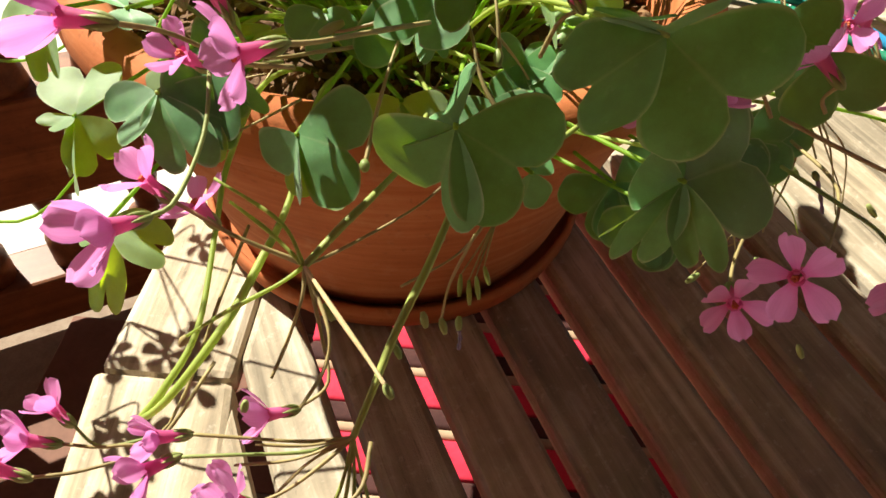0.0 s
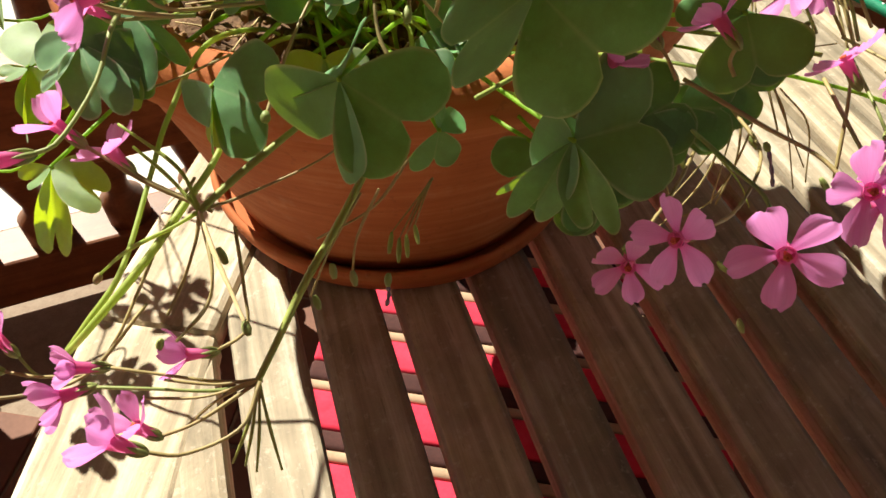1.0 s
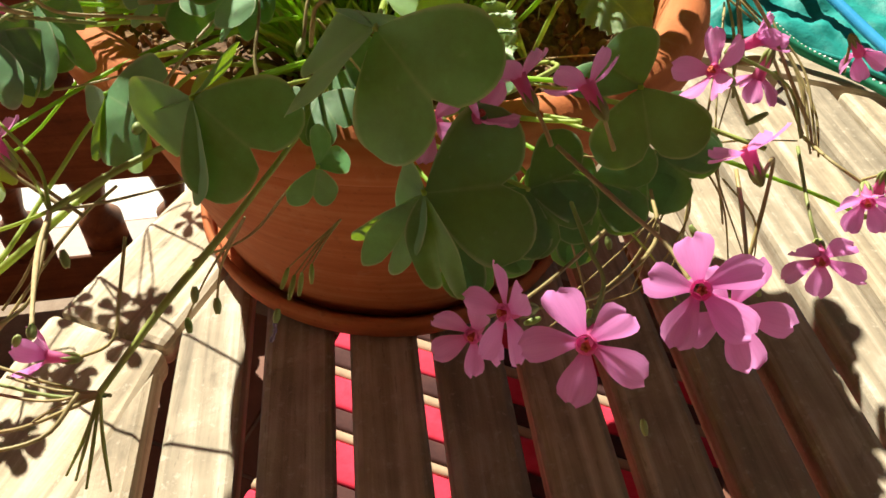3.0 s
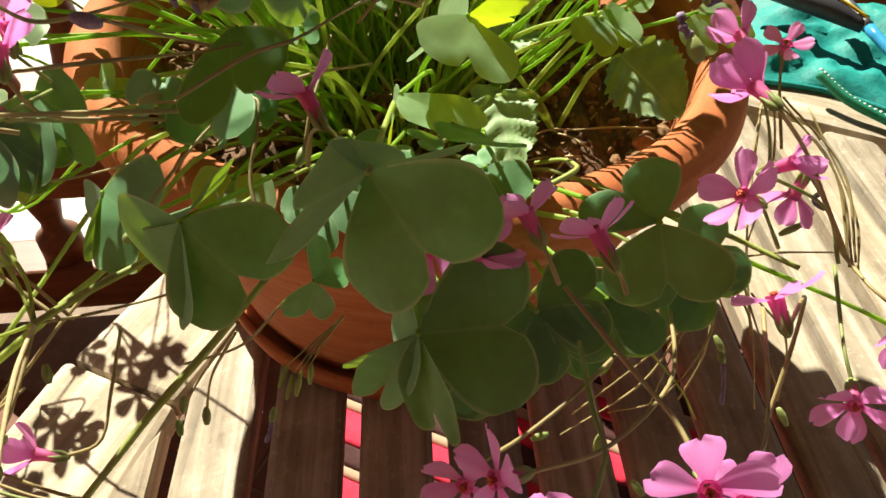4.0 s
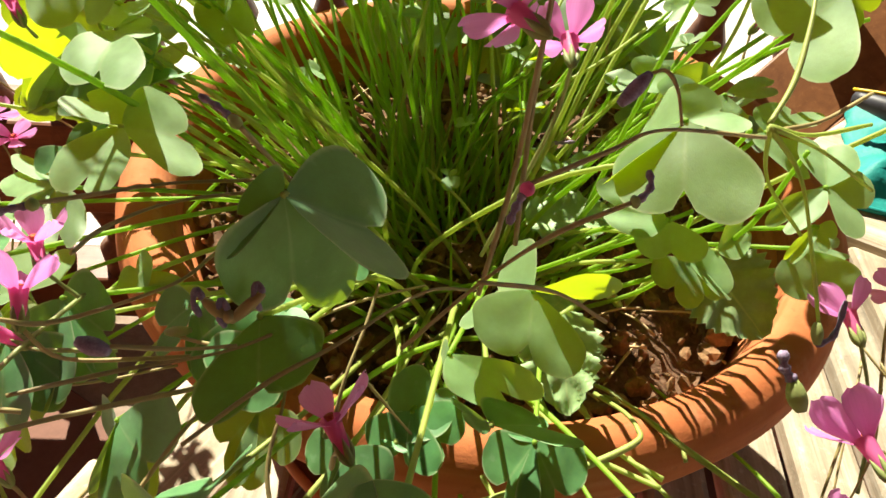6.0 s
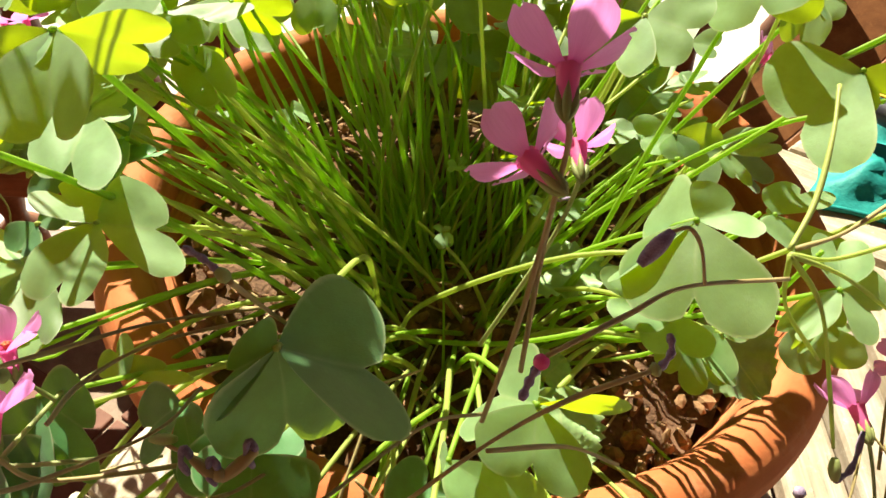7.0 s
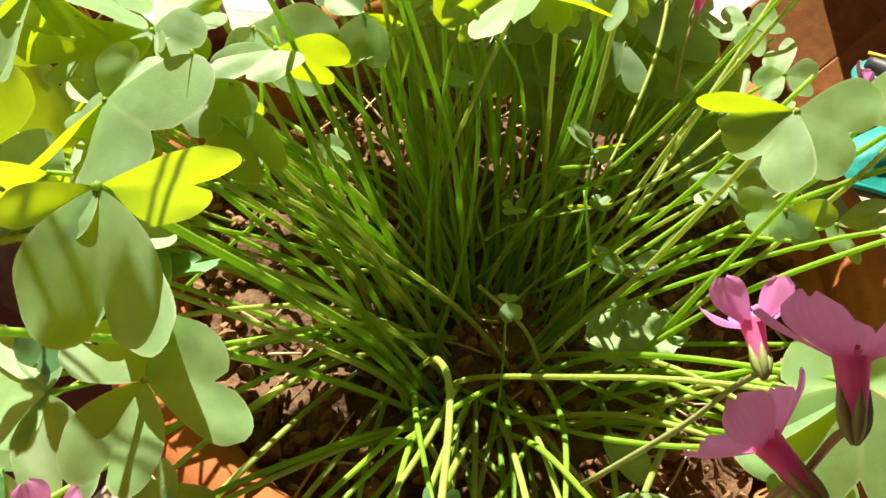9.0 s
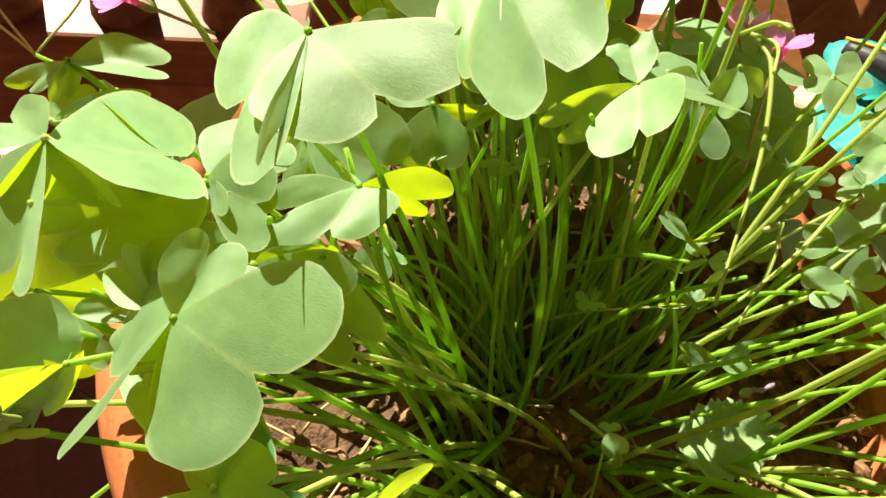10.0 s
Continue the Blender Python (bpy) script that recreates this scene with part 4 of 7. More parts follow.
leaf(oxalis, (-0.0898, 0.3117, 0.3255), (-0.0761, 0.2844, 0.3219), (-0.0693, 0.3024, 0.3257), (-0.0951, 0.3000, 0.3199), (-0.0864, 0.2901, 0.3205), fold=0.12, bend=0.04)
leaf(oxalis, (-0.0566, 0.3521, 0.2834), (-0.0740, 0.3376, 0.2733), (-0.0661, 0.3371, 0.2702), (-0.0576, 0.3256, 0.2819), (-0.0475, 0.3356, 0.2902), (-0.0398, 0.3815, 0.2711), (-0.0294, 0.3531, 0.2848), (-0.0667, 0.3620, 0.2836), (-0.0600, 0.3667, 0.2862), bend=0.05)
leaf(oxalis, (-0.0920, 0.3372, 0.2584), (-0.0850, 0.3536, 0.2641), (-0.0862, 0.3437, 0.2623), (-0.0959, 0.3275, 0.2545), (-0.1028, 0.3266, 0.2545), (-0.0993, 0.3419, 0.2573), (-0.0972, 0.3441, 0.2586))
leaf(oxalis, (-0.1707, 0.2937, 0.2756), (-0.1541, 0.3048, 0.2794), (-0.1499, 0.2978, 0.2792), (-0.1684, 0.2844, 0.2727), (-0.1665, 0.2886, 0.2718), (-0.1746, 0.2863, 0.2709), (-0.1820, 0.2859, 0.2688), mat=LIT_AND_YOUNG)
leaf(oxalis, (-0.1679, 0.2823, 0.2690), (-0.1527, 0.2956, 0.2744), (-0.1507, 0.2911, 0.2736), (-0.1670, 0.2929, 0.2713), (-0.1609, 0.2943, 0.2718), mat=LIT_AND_YOUNG)
leaf(oxalis, (-0.1225, 0.3249, 0.2592), (-0.1262, 0.3116, 0.2528), (-0.1193, 0.3105, 0.2540), (-0.1126, 0.3187, 0.2542), (-0.1135, 0.3236, 0.2552), (-0.1350, 0.3160, 0.2516), (-0.1349, 0.3215, 0.2529))
leaf(oxalis, (0.0600, 0.3647, 0.3042), (0.0563, 0.3495, 0.2967), (0.0660, 0.3522, 0.2954), (0.0689, 0.3758, 0.3076), (0.0697, 0.3646, 0.3005), mat=LIT_AND_YOUNG)
leaf(oxalis, (0.0389, 0.3445, 0.2565), (0.0251, 0.3418, 0.2565), (0.0323, 0.3362, 0.2519), (0.0491, 0.3422, 0.2536), (0.0399, 0.3356, 0.2526), (0.0533, 0.3509, 0.2567), (0.0522, 0.3425, 0.2500))
leaf(oxalis, (0.0569, 0.3583, 0.2478), (0.0599, 0.3518, 0.2440), (0.0680, 0.3522, 0.2428), (0.0731, 0.3705, 0.2496), (0.0692, 0.3750, 0.2521))
leaf(oxalis, (0.0752, 0.3113, 0.2660), (0.0746, 0.3212, 0.2706), (0.0868, 0.3253, 0.2696), (0.0720, 0.3098, 0.2632), (0.0731, 0.3159, 0.2652), (0.0864, 0.3049, 0.2606), (0.1024, 0.3111, 0.2601))
leaf(oxalis, (0.0703, 0.2830, 0.2339), (0.0624, 0.2746, 0.2297), (0.0776, 0.2713, 0.2268), (0.0858, 0.2808, 0.2292), (0.0791, 0.2890, 0.2331))
leaf(oxalis, (0.0983, 0.2994, 0.2499), (0.0936, 0.2878, 0.2445), (0.0968, 0.2883, 0.2438), (0.1038, 0.2998, 0.2510), (0.1033, 0.2938, 0.2475))
leaf(oxalis, (0.0159, 0.4304, 0.2132), (-0.0008, 0.4379, 0.2147), (0.0102, 0.4340, 0.2124), (0.0080, 0.4549, 0.2231), (0.0167, 0.4566, 0.2235), (0.0347, 0.4358, 0.2129), (0.0309, 0.4271, 0.2097))
leaf(oxalis, (0.0251, 0.3620, 0.2410), (0.0126, 0.3583, 0.2394), (0.0176, 0.3514, 0.2380), (0.0327, 0.3729, 0.2442), (0.0351, 0.3662, 0.2431), (0.0356, 0.3516, 0.2368), (0.0421, 0.3529, 0.2371), mat=LIT_AND_YOUNG)
leaf(oxalis, (0.0324, 0.3937, 0.2213), (0.0214, 0.3972, 0.2221), (0.0204, 0.3887, 0.2189), (0.0439, 0.4067, 0.2268), (0.0419, 0.3994, 0.2245))
leaf(oxalis, (-0.0071, 0.4216, 0.2298), (-0.0071, 0.4112, 0.2252), (0.0026, 0.4134, 0.2260), (-0.0029, 0.4391, 0.2366), (0.0111, 0.4369, 0.2352), (-0.0182, 0.4239, 0.2298), (-0.0130, 0.4188, 0.2260))
leaf(oxalis, (-0.0296, 0.4112, 0.2402), (-0.0321, 0.3984, 0.2341), (-0.0174, 0.3971, 0.2333), (-0.0463, 0.4092, 0.2377), (-0.0425, 0.4159, 0.2395))
leaf(oxalis, (0.0310, 0.4101, 0.2362), (0.0235, 0.4117, 0.2354), (0.0233, 0.4022, 0.2338), (0.0375, 0.4064, 0.2356), (0.0436, 0.4137, 0.2376), (0.0282, 0.4192, 0.2365), (0.0351, 0.4221, 0.2379))
leaf(oxalis, (0.0263, 0.4132, 0.2529), (0.0174, 0.4199, 0.2530), (0.0219, 0.4282, 0.2569), (0.0360, 0.4213, 0.2545), (0.0373, 0.4102, 0.2513), (0.0171, 0.4070, 0.2501), (0.0232, 0.4016, 0.2477))
leaf(oxalis, (0.0075, 0.4356, 0.2519), (-0.0035, 0.4393, 0.2515), (0.0004, 0.4284, 0.2481), (0.0145, 0.4481, 0.2546), (0.0208, 0.4402, 0.2529), (0.0102, 0.4226, 0.2472), (0.0172, 0.4260, 0.2484))
# leaves along the far rim
leaf(oxalis, (-0.1254, 0.2758, 0.2837), (-0.1577, 0.2531, 0.2762), (-0.1382, 0.2541, 0.2755), (-0.1380, 0.2773, 0.2814), (-0.1499, 0.2796, 0.2876), (-0.1153, 0.2841, 0.2844), (-0.1101, 0.2716, 0.2801), mat=LIT_AND_YOUNG)
leaf(oxalis, (-0.1191, 0.2758, 0.2745), (-0.1011, 0.2798, 0.2714), (-0.1034, 0.2711, 0.2702), (-0.1276, 0.2848, 0.2797), (-0.1184, 0.2869, 0.2781), (-0.1272, 0.2697, 0.2695), (-0.1197, 0.2689, 0.2688))
leaf(oxalis, (-0.1238, 0.3121, 0.2630), (-0.1016, 0.3246, 0.2629), (-0.0978, 0.3075, 0.2551), (-0.1114, 0.3028, 0.2533), (-0.1058, 0.3055, 0.2564), (-0.1294, 0.3035, 0.2550), (-0.1221, 0.3005, 0.2526), mat=LIT_AND_YOUNG)
leaf(oxalis, (-0.1008, 0.3370, 0.2641), (-0.0993, 0.3229, 0.2543), (-0.0886, 0.3287, 0.2554), (-0.0916, 0.3397, 0.2603), (-0.0835, 0.3460, 0.2627), (-0.1143, 0.3364, 0.2630), (-0.1114, 0.3432, 0.2677), mat=LIT_AND_YOUNG)
leaf(oxalis, (-0.0720, 0.3641, 0.2732), (-0.0785, 0.3489, 0.2653), (-0.0671, 0.3505, 0.2653), (-0.0591, 0.3651, 0.2693), (-0.0612, 0.3567, 0.2657), (-0.0767, 0.3738, 0.2776), (-0.0841, 0.3698, 0.2769))
leaf(oxalis, (-0.0499, 0.3677, 0.2780), (-0.0520, 0.3560, 0.2716), (-0.0442, 0.3585, 0.2709), (-0.0401, 0.3718, 0.2752), (-0.0405, 0.3644, 0.2718), mat=LIT_AND_YOUNG)
leaf(oxalis, (-0.0329, 0.3788, 0.2801), (-0.0374, 0.3666, 0.2741), (-0.0306, 0.3668, 0.2731), (-0.0226, 0.3806, 0.2751), (-0.0249, 0.3739, 0.2729), mat=LIT_AND_YOUNG)
leaf(oxalis, (-0.0765, 0.3516, 0.2403), (-0.0858, 0.3466, 0.2393), (-0.0809, 0.3464, 0.2374), (-0.0678, 0.3587, 0.2404), (-0.0688, 0.3540, 0.2395), r=0.0007)
leaf(oxalis, (-0.1115, 0.2126, 0.2386), (-0.1173, 0.2039, 0.2334), (-0.1068, 0.2022, 0.2322), (-0.1051, 0.2189, 0.2390), (-0.1099, 0.2225, 0.2424))
leaf(oxalis, (-0.0675, 0.1970, 0.2131), (-0.0657, 0.2046, 0.2162), (-0.0499, 0.2056, 0.2167), (-0.0759, 0.2051, 0.2189), (-0.0789, 0.1979, 0.2139), mat=LIT_AND_YOUNG)
leaf(oxalis, (-0.1474, 0.2792, 0.2575), (-0.1391, 0.2718, 0.2554), (-0.1333, 0.2703, 0.2552), (-0.1508, 0.2744, 0.2521), (-0.1524, 0.2657, 0.2487), (-0.1386, 0.2853, 0.2585), (-0.1340, 0.2802, 0.2571))
leaf(oxalis, (-0.1582, 0.2746, 0.2462), (-0.1580, 0.2664, 0.2406), (-0.1535, 0.2689, 0.2420), (-0.1463, 0.2761, 0.2439), (-0.1496, 0.2789, 0.2448))
leaf(oxalis, (-0.1533, 0.2579, 0.2339), (-0.1439, 0.2502, 0.2303), (-0.1348, 0.2524, 0.2323), (-0.1585, 0.2568, 0.2310), (-0.1524, 0.2511, 0.2292), (-0.1480, 0.2653, 0.2348), (-0.1427, 0.2639, 0.2334))
leaf(oxalis, (-0.1498, 0.2315, 0.2292), (-0.1487, 0.2421, 0.2327), (-0.1473, 0.2392, 0.2342), (-0.1538, 0.2264, 0.2261), (-0.1402, 0.2333, 0.2333), mat=LIT_AND_YOUNG)
leaf(oxalis, (-0.0905, 0.2272, 0.2599), (-0.1015, 0.2296, 0.2587), (-0.1009, 0.2359, 0.2606), (-0.0960, 0.2383, 0.2606), (-0.0943, 0.2395, 0.2576), (-0.0775, 0.2394, 0.2647), (-0.0865, 0.2377, 0.2631))
leaf(oxalis, (0.0084, 0.3440, 0.2036), (-0.0055, 0.3420, 0.2063), (-0.0009, 0.3389, 0.2025), (0.0177, 0.3543, 0.2061), (0.0185, 0.3477, 0.2034), r=0.0007)
# canopy at the back of the pot, placed for shade and cover, partly unseen
leaf(oxalis, (-0.2232, 0.3649, 0.3226), (-0.2512, 0.3768, 0.3171), (-0.2474, 0.3517, 0.3118), (-0.2179, 0.3422, 0.3030), (-0.1962, 0.3535, 0.3188), (-0.2011, 0.3830, 0.3307), (-0.2253, 0.3946, 0.3292), mat=LIT_AND_YOUNG)
leaf(oxalis, (-0.2225, 0.3384, 0.3281), (-0.2379, 0.3328, 0.3186), (-0.2237, 0.3249, 0.3121), (-0.2079, 0.3256, 0.3276), (-0.2015, 0.3394, 0.3299), (-0.2152, 0.3569, 0.3305), (-0.2275, 0.3571, 0.3202))
leaf(oxalis, (-0.1110, 0.4501, 0.2873), (-0.0793, 0.4415, 0.2953), (-0.0834, 0.4704, 0.2797), (-0.1178, 0.4818, 0.2766), (-0.1383, 0.4645, 0.2706), (-0.1315, 0.4233, 0.2811), (-0.1061, 0.4171, 0.2924), mat=LIT_AND_YOUNG)
leaf(oxalis, (-0.1480, 0.4232, 0.3144), (-0.1777, 0.4331, 0.3050), (-0.1754, 0.4085, 0.3029), (-0.1423, 0.3908, 0.3168), (-0.1230, 0.4054, 0.3252), (-0.1228, 0.4448, 0.3086), (-0.1459, 0.4545, 0.3043))
leaf(oxalis, (-0.1858, 0.4519, 0.2971), (-0.1655, 0.4239, 0.3007), (-0.1525, 0.4450, 0.2983), (-0.1709, 0.4773, 0.2779), (-0.1949, 0.4792, 0.2773), (-0.2196, 0.4489, 0.2968), (-0.2065, 0.4259, 0.3045))
leaf(oxalis, (-0.0924, 0.4877, 0.3177), (-0.0992, 0.4576, 0.3089), (-0.0734, 0.4631, 0.3215), (-0.0626, 0.4965, 0.3223), (-0.0785, 0.5158, 0.3163), (-0.1124, 0.5094, 0.3075), (-0.1227, 0.4839, 0.3113))
leaf(oxalis, (-0.1478, 0.3854, 0.2603), (-0.1752, 0.3659, 0.2616), (-0.1526, 0.3520, 0.2636), (-0.1184, 0.3719, 0.2691), (-0.1166, 0.3982, 0.2578), (-0.1470, 0.4171, 0.2492), (-0.1720, 0.4061, 0.2497), mat=LIT_AND_YOUNG)
leaf(oxalis, (-0.1186, 0.3537, 0.3089), (-0.1033, 0.3266, 0.2984), (-0.0869, 0.3526, 0.3006), (-0.1056, 0.3841, 0.3061), (-0.1305, 0.3842, 0.3127), (-0.1507, 0.3510, 0.3146), (-0.1410, 0.3298, 0.3069))
leaf(oxalis, (-0.1931, 0.5162, 0.3322), (-0.1683, 0.5405, 0.3310), (-0.1958, 0.5488, 0.3254), (-0.2202, 0.5239, 0.3140), (-0.2143, 0.4964, 0.3133), (-0.1868, 0.4834, 0.3358), (-0.1657, 0.4996, 0.3431))
leaf(oxalis, (-0.1560, 0.4654, 0.3388), (-0.1423, 0.4932, 0.3380), (-0.1648, 0.4913, 0.3242), (-0.1831, 0.4627, 0.3240), (-0.1708, 0.4381, 0.3316), (-0.1439, 0.4404, 0.3530), (-0.1260, 0.4623, 0.3495))
leaf(oxalis, (0.0242, 0.4162, 0.3180), (0.0375, 0.3942, 0.3323), (0.0515, 0.4115, 0.3279), (0.0412, 0.4377, 0.3052), (0.0168, 0.4387, 0.2997), (-0.0042, 0.4141, 0.3104), (0.0100, 0.3889, 0.3157), mat=LIT_AND_YOUNG)
leaf(oxalis, (-0.0476, 0.4184, 0.3379), (-0.0343, 0.4194, 0.3240), (-0.0369, 0.4318, 0.3306), (-0.0536, 0.4361, 0.3397), (-0.0634, 0.4235, 0.3455), (-0.0600, 0.4049, 0.3390), (-0.0495, 0.4020, 0.3280))
leaf(oxalis, (-0.1214, 0.1306, 0.3589), (-0.1394, 0.1106, 0.3497), (-0.1126, 0.1055, 0.3488), (-0.0933, 0.1291, 0.3613), (-0.1004, 0.1496, 0.3601), (-0.1333, 0.1571, 0.3568), (-0.1482, 0.1397, 0.3561), mat=LIT_AND_YOUNG)
leaf(oxalis, (-0.1674, 0.4344, 0.2492), (-0.1409, 0.4536, 0.2429), (-0.1640, 0.4651, 0.2336), (-0.1985, 0.4447, 0.2397), (-0.1970, 0.4199, 0.2539), (-0.1636, 0.4017, 0.2541), (-0.1384, 0.4173, 0.2465))
leaf(oxalis, (-0.2136, 0.4538, 0.1924), (-0.1844, 0.4608, 0.1958), (-0.1975, 0.4791, 0.1959), (-0.2322, 0.4774, 0.1853), (-0.2425, 0.4520, 0.1811), (-0.2232, 0.4256, 0.1871), (-0.1954, 0.4296, 0.1897))
leaf(oxalis, (-0.0205, 0.5114, 0.2608), (-0.0335, 0.4819, 0.2665), (-0.0055, 0.4847, 0.2726), (0.0129, 0.5119, 0.2619), (-0.0038, 0.5383, 0.2532), (-0.0394, 0.5329, 0.2453), (-0.0518, 0.5149, 0.2525))
leaf(oxalis, (-0.2011, 0.2070, 0.2306), (-0.2233, 0.1954, 0.2171), (-0.2066, 0.1794, 0.2273), (-0.1776, 0.1899, 0.2314), (-0.1743, 0.2142, 0.2378), (-0.1969, 0.2360, 0.2254), (-0.2197, 0.2267, 0.2219))
leaf(oxalis, (0.0348, 0.5196, 0.2602), (0.0311, 0.4968, 0.2538), (0.0486, 0.5019, 0.2541), (0.0546, 0.5275, 0.2513), (0.0397, 0.5398, 0.2481), (0.0153, 0.5301, 0.2546), (0.0132, 0.5168, 0.2650), mat=LIT_AND_YOUNG)
leaf(oxalis, (0.1266, 0.4802, 0.2817), (0.1079, 0.5016, 0.2841), (0.0988, 0.4815, 0.2872), (0.1161, 0.4542, 0.2856), (0.1383, 0.4555, 0.2733), (0.1525, 0.4872, 0.2725), (0.1397, 0.5053, 0.2812))
leaf(oxalis, (-0.1962, 0.5097, 0.2540), (-0.1767, 0.5072, 0.2525), (-0.1796, 0.5218, 0.2480), (-0.2003, 0.5284, 0.2465), (-0.2130, 0.5173, 0.2480), (-0.2091, 0.4956, 0.2526), (-0.1923, 0.4911, 0.2493))
leaf(oxalis, (0.1275, 0.3870, 0.3419), (0.1295, 0.3629, 0.3424), (0.1425, 0.3703, 0.3510), (0.1482, 0.4000, 0.3476), (0.1338, 0.4106, 0.3424), (0.1152, 0.3973, 0.3211), (0.1113, 0.3779, 0.3257))
leaf(oxalis, (-0.1438, 0.5115, 0.2186), (-0.1354, 0.4879, 0.2045), (-0.1216, 0.5099, 0.1979), (-0.1268, 0.5347, 0.2206), (-0.1522, 0.5379, 0.2279), (-0.1695, 0.5124, 0.2314), (-0.1627, 0.4900, 0.2169))
leaf(oxalis, (0.0182, 0.5140, 0.3444), (0.0131, 0.5358, 0.3495), (-0.0018, 0.5253, 0.3449), (-0.0005, 0.5023, 0.3378), (0.0173, 0.4926, 0.3360), (0.0385, 0.5033, 0.3436), (0.0393, 0.5227, 0.3471))
leaf(oxalis, (-0.2135, 0.4011, 0.2658), (-0.1868, 0.3845, 0.2608), (-0.1823, 0.4074, 0.2680), (-0.2142, 0.4340, 0.2679), (-0.2372, 0.4216, 0.2718), (-0.2418, 0.3867, 0.2627), (-0.2185, 0.3719, 0.2539))
leaf(oxalis, (-0.1340, 0.5061, 0.2882), (-0.1013, 0.5084, 0.2950), (-0.1104, 0.5301, 0.2888), (-0.1522, 0.5338, 0.2835), (-0.1651, 0.5146, 0.2783), (-0.1491, 0.4761, 0.2882), (-0.1244, 0.4739, 0.2852))
leaf(oxalis, (0.1315, 0.3414, 0.2965), (0.1077, 0.3501, 0.2795), (0.1133, 0.3247, 0.2760), (0.1346, 0.3112, 0.2998), (0.1547, 0.3225, 0.3052), (0.1566, 0.3575, 0.3041), (0.1331, 0.3716, 0.2928))
leaf(oxalis, (-0.1706, 0.2630, 0.2230), (-0.1862, 0.2411, 0.2323), (-0.1799, 0.2376, 0.2101), (-0.1548, 0.2583, 0.1979), (-0.1477, 0.2779, 0.2106), (-0.1637, 0.2859, 0.2411), (-0.1838, 0.2740, 0.2474), mat=LIT_AND_YOUNG)
leaf(oxalis, (-0.1605, 0.2854, 0.2164), (-0.1646, 0.3035, 0.2282), (-0.1774, 0.2968, 0.2199), (-0.1765, 0.2727, 0.2085), (-0.1613, 0.2657, 0.2074), (-0.1445, 0.2782, 0.2193), (-0.1443, 0.2942, 0.2256), mat=LIT_AND_YOUNG)
leaf(oxalis, (-0.1162, 0.3627, 0.2631), (-0.1054, 0.3561, 0.2577), (-0.1006, 0.3704, 0.2665), (-0.1134, 0.3835, 0.2696), (-0.1291, 0.3794, 0.2653), (-0.1321, 0.3526, 0.2581), (-0.1232, 0.3447, 0.2529), mat=LIT_AND_YOUNG)
leaf(oxalis, (-0.0831, 0.3642, 0.2865), (-0.0950, 0.3669, 0.3134), (-0.1091, 0.3557, 0.2985), (-0.0939, 0.3428, 0.2686), (-0.0746, 0.3543, 0.2594), (-0.0706, 0.3829, 0.2772), (-0.0739, 0.3874, 0.2998), mat=LIT_AND_YOUNG)
leaf(oxalis, (-0.0468, 0.5080, 0.2261), (-0.0739, 0.5103, 0.2142), (-0.0653, 0.4875, 0.2158), (-0.0390, 0.4893, 0.2394), (-0.0228, 0.5014, 0.2423), (-0.0365, 0.5312, 0.2415), (-0.0564, 0.5362, 0.2284), mat=LIT_AND_YOUNG)
leaf(oxalis, (-0.1119, 0.3835, 0.2592), (-0.1217, 0.3703, 0.2448), (-0.1074, 0.3785, 0.2382), (-0.0947, 0.3952, 0.2527), (-0.0987, 0.3967, 0.2700), (-0.1211, 0.3853, 0.2789), (-0.1217, 0.3719, 0.2730), mat=LIT_AND_YOUNG)
leaf(oxalis, (-0.1669, 0.2482, 0.2406), (-0.1476, 0.2350, 0.2353), (-0.1418, 0.2494, 0.2471), (-0.1631, 0.2606, 0.2630), (-0.1771, 0.2507, 0.2597), (-0.1881, 0.2479, 0.2276), (-0.1747, 0.2355, 0.2193), mat=LIT_AND_YOUNG)
leaf(oxalis, (-0.2540, 0.4493, 0.1945), (-0.2423, 0.4573, 0.1825), (-0.2470, 0.4658, 0.1976), (-0.2594, 0.4574, 0.2140), (-0.2660, 0.4434, 0.2087), (-0.2645, 0.4324, 0.1873), (-0.2485, 0.4354, 0.1798), mat=LIT_AND_YOUNG)
leaf(oxalis, (-0.1611, 0.3016, 0.2391), (-0.1600, 0.2737, 0.2346), (-0.1387, 0.2818, 0.2382), (-0.1400, 0.3133, 0.2560), (-0.1528, 0.3278, 0.2486), (-0.1876, 0.3155, 0.2391), (-0.1838, 0.3035, 0.2238), mat=LIT_AND_YOUNG)
leaf(oxalis, (-0.0202, 0.4493, 0.2381), (0.0064, 0.4615, 0.2298), (-0.0124, 0.4771, 0.2353), (-0.0438, 0.4647, 0.2292), (-0.0480, 0.4416, 0.2334), (-0.0221, 0.4203, 0.2396), (0.0004, 0.4283, 0.2355))
leaf(oxalis, (-0.1251, 0.4340, 0.2187), (-0.1517, 0.4332, 0.2196), (-0.1416, 0.4149, 0.2217), (-0.1150, 0.4123, 0.2094), (-0.1017, 0.4293, 0.2111), (-0.1134, 0.4559, 0.2154), (-0.1367, 0.4571, 0.2117))
leaf(oxalis, (-0.0803, 0.4199, 0.2433), (-0.1092, 0.4203, 0.2373), (-0.0978, 0.4012, 0.2291), (-0.0638, 0.3996, 0.2307), (-0.0515, 0.4193, 0.2363), (-0.0678, 0.4471, 0.2475), (-0.0915, 0.4446, 0.2538))
leaf(oxalis, (-0.1267, 0.4115, 0.2375), (-0.1008, 0.3991, 0.2306), (-0.1000, 0.4226, 0.2341), (-0.1288, 0.4406, 0.2357), (-0.1496, 0.4294, 0.2374), (-0.1509, 0.3955, 0.2337), (-0.1309, 0.3831, 0.2293))
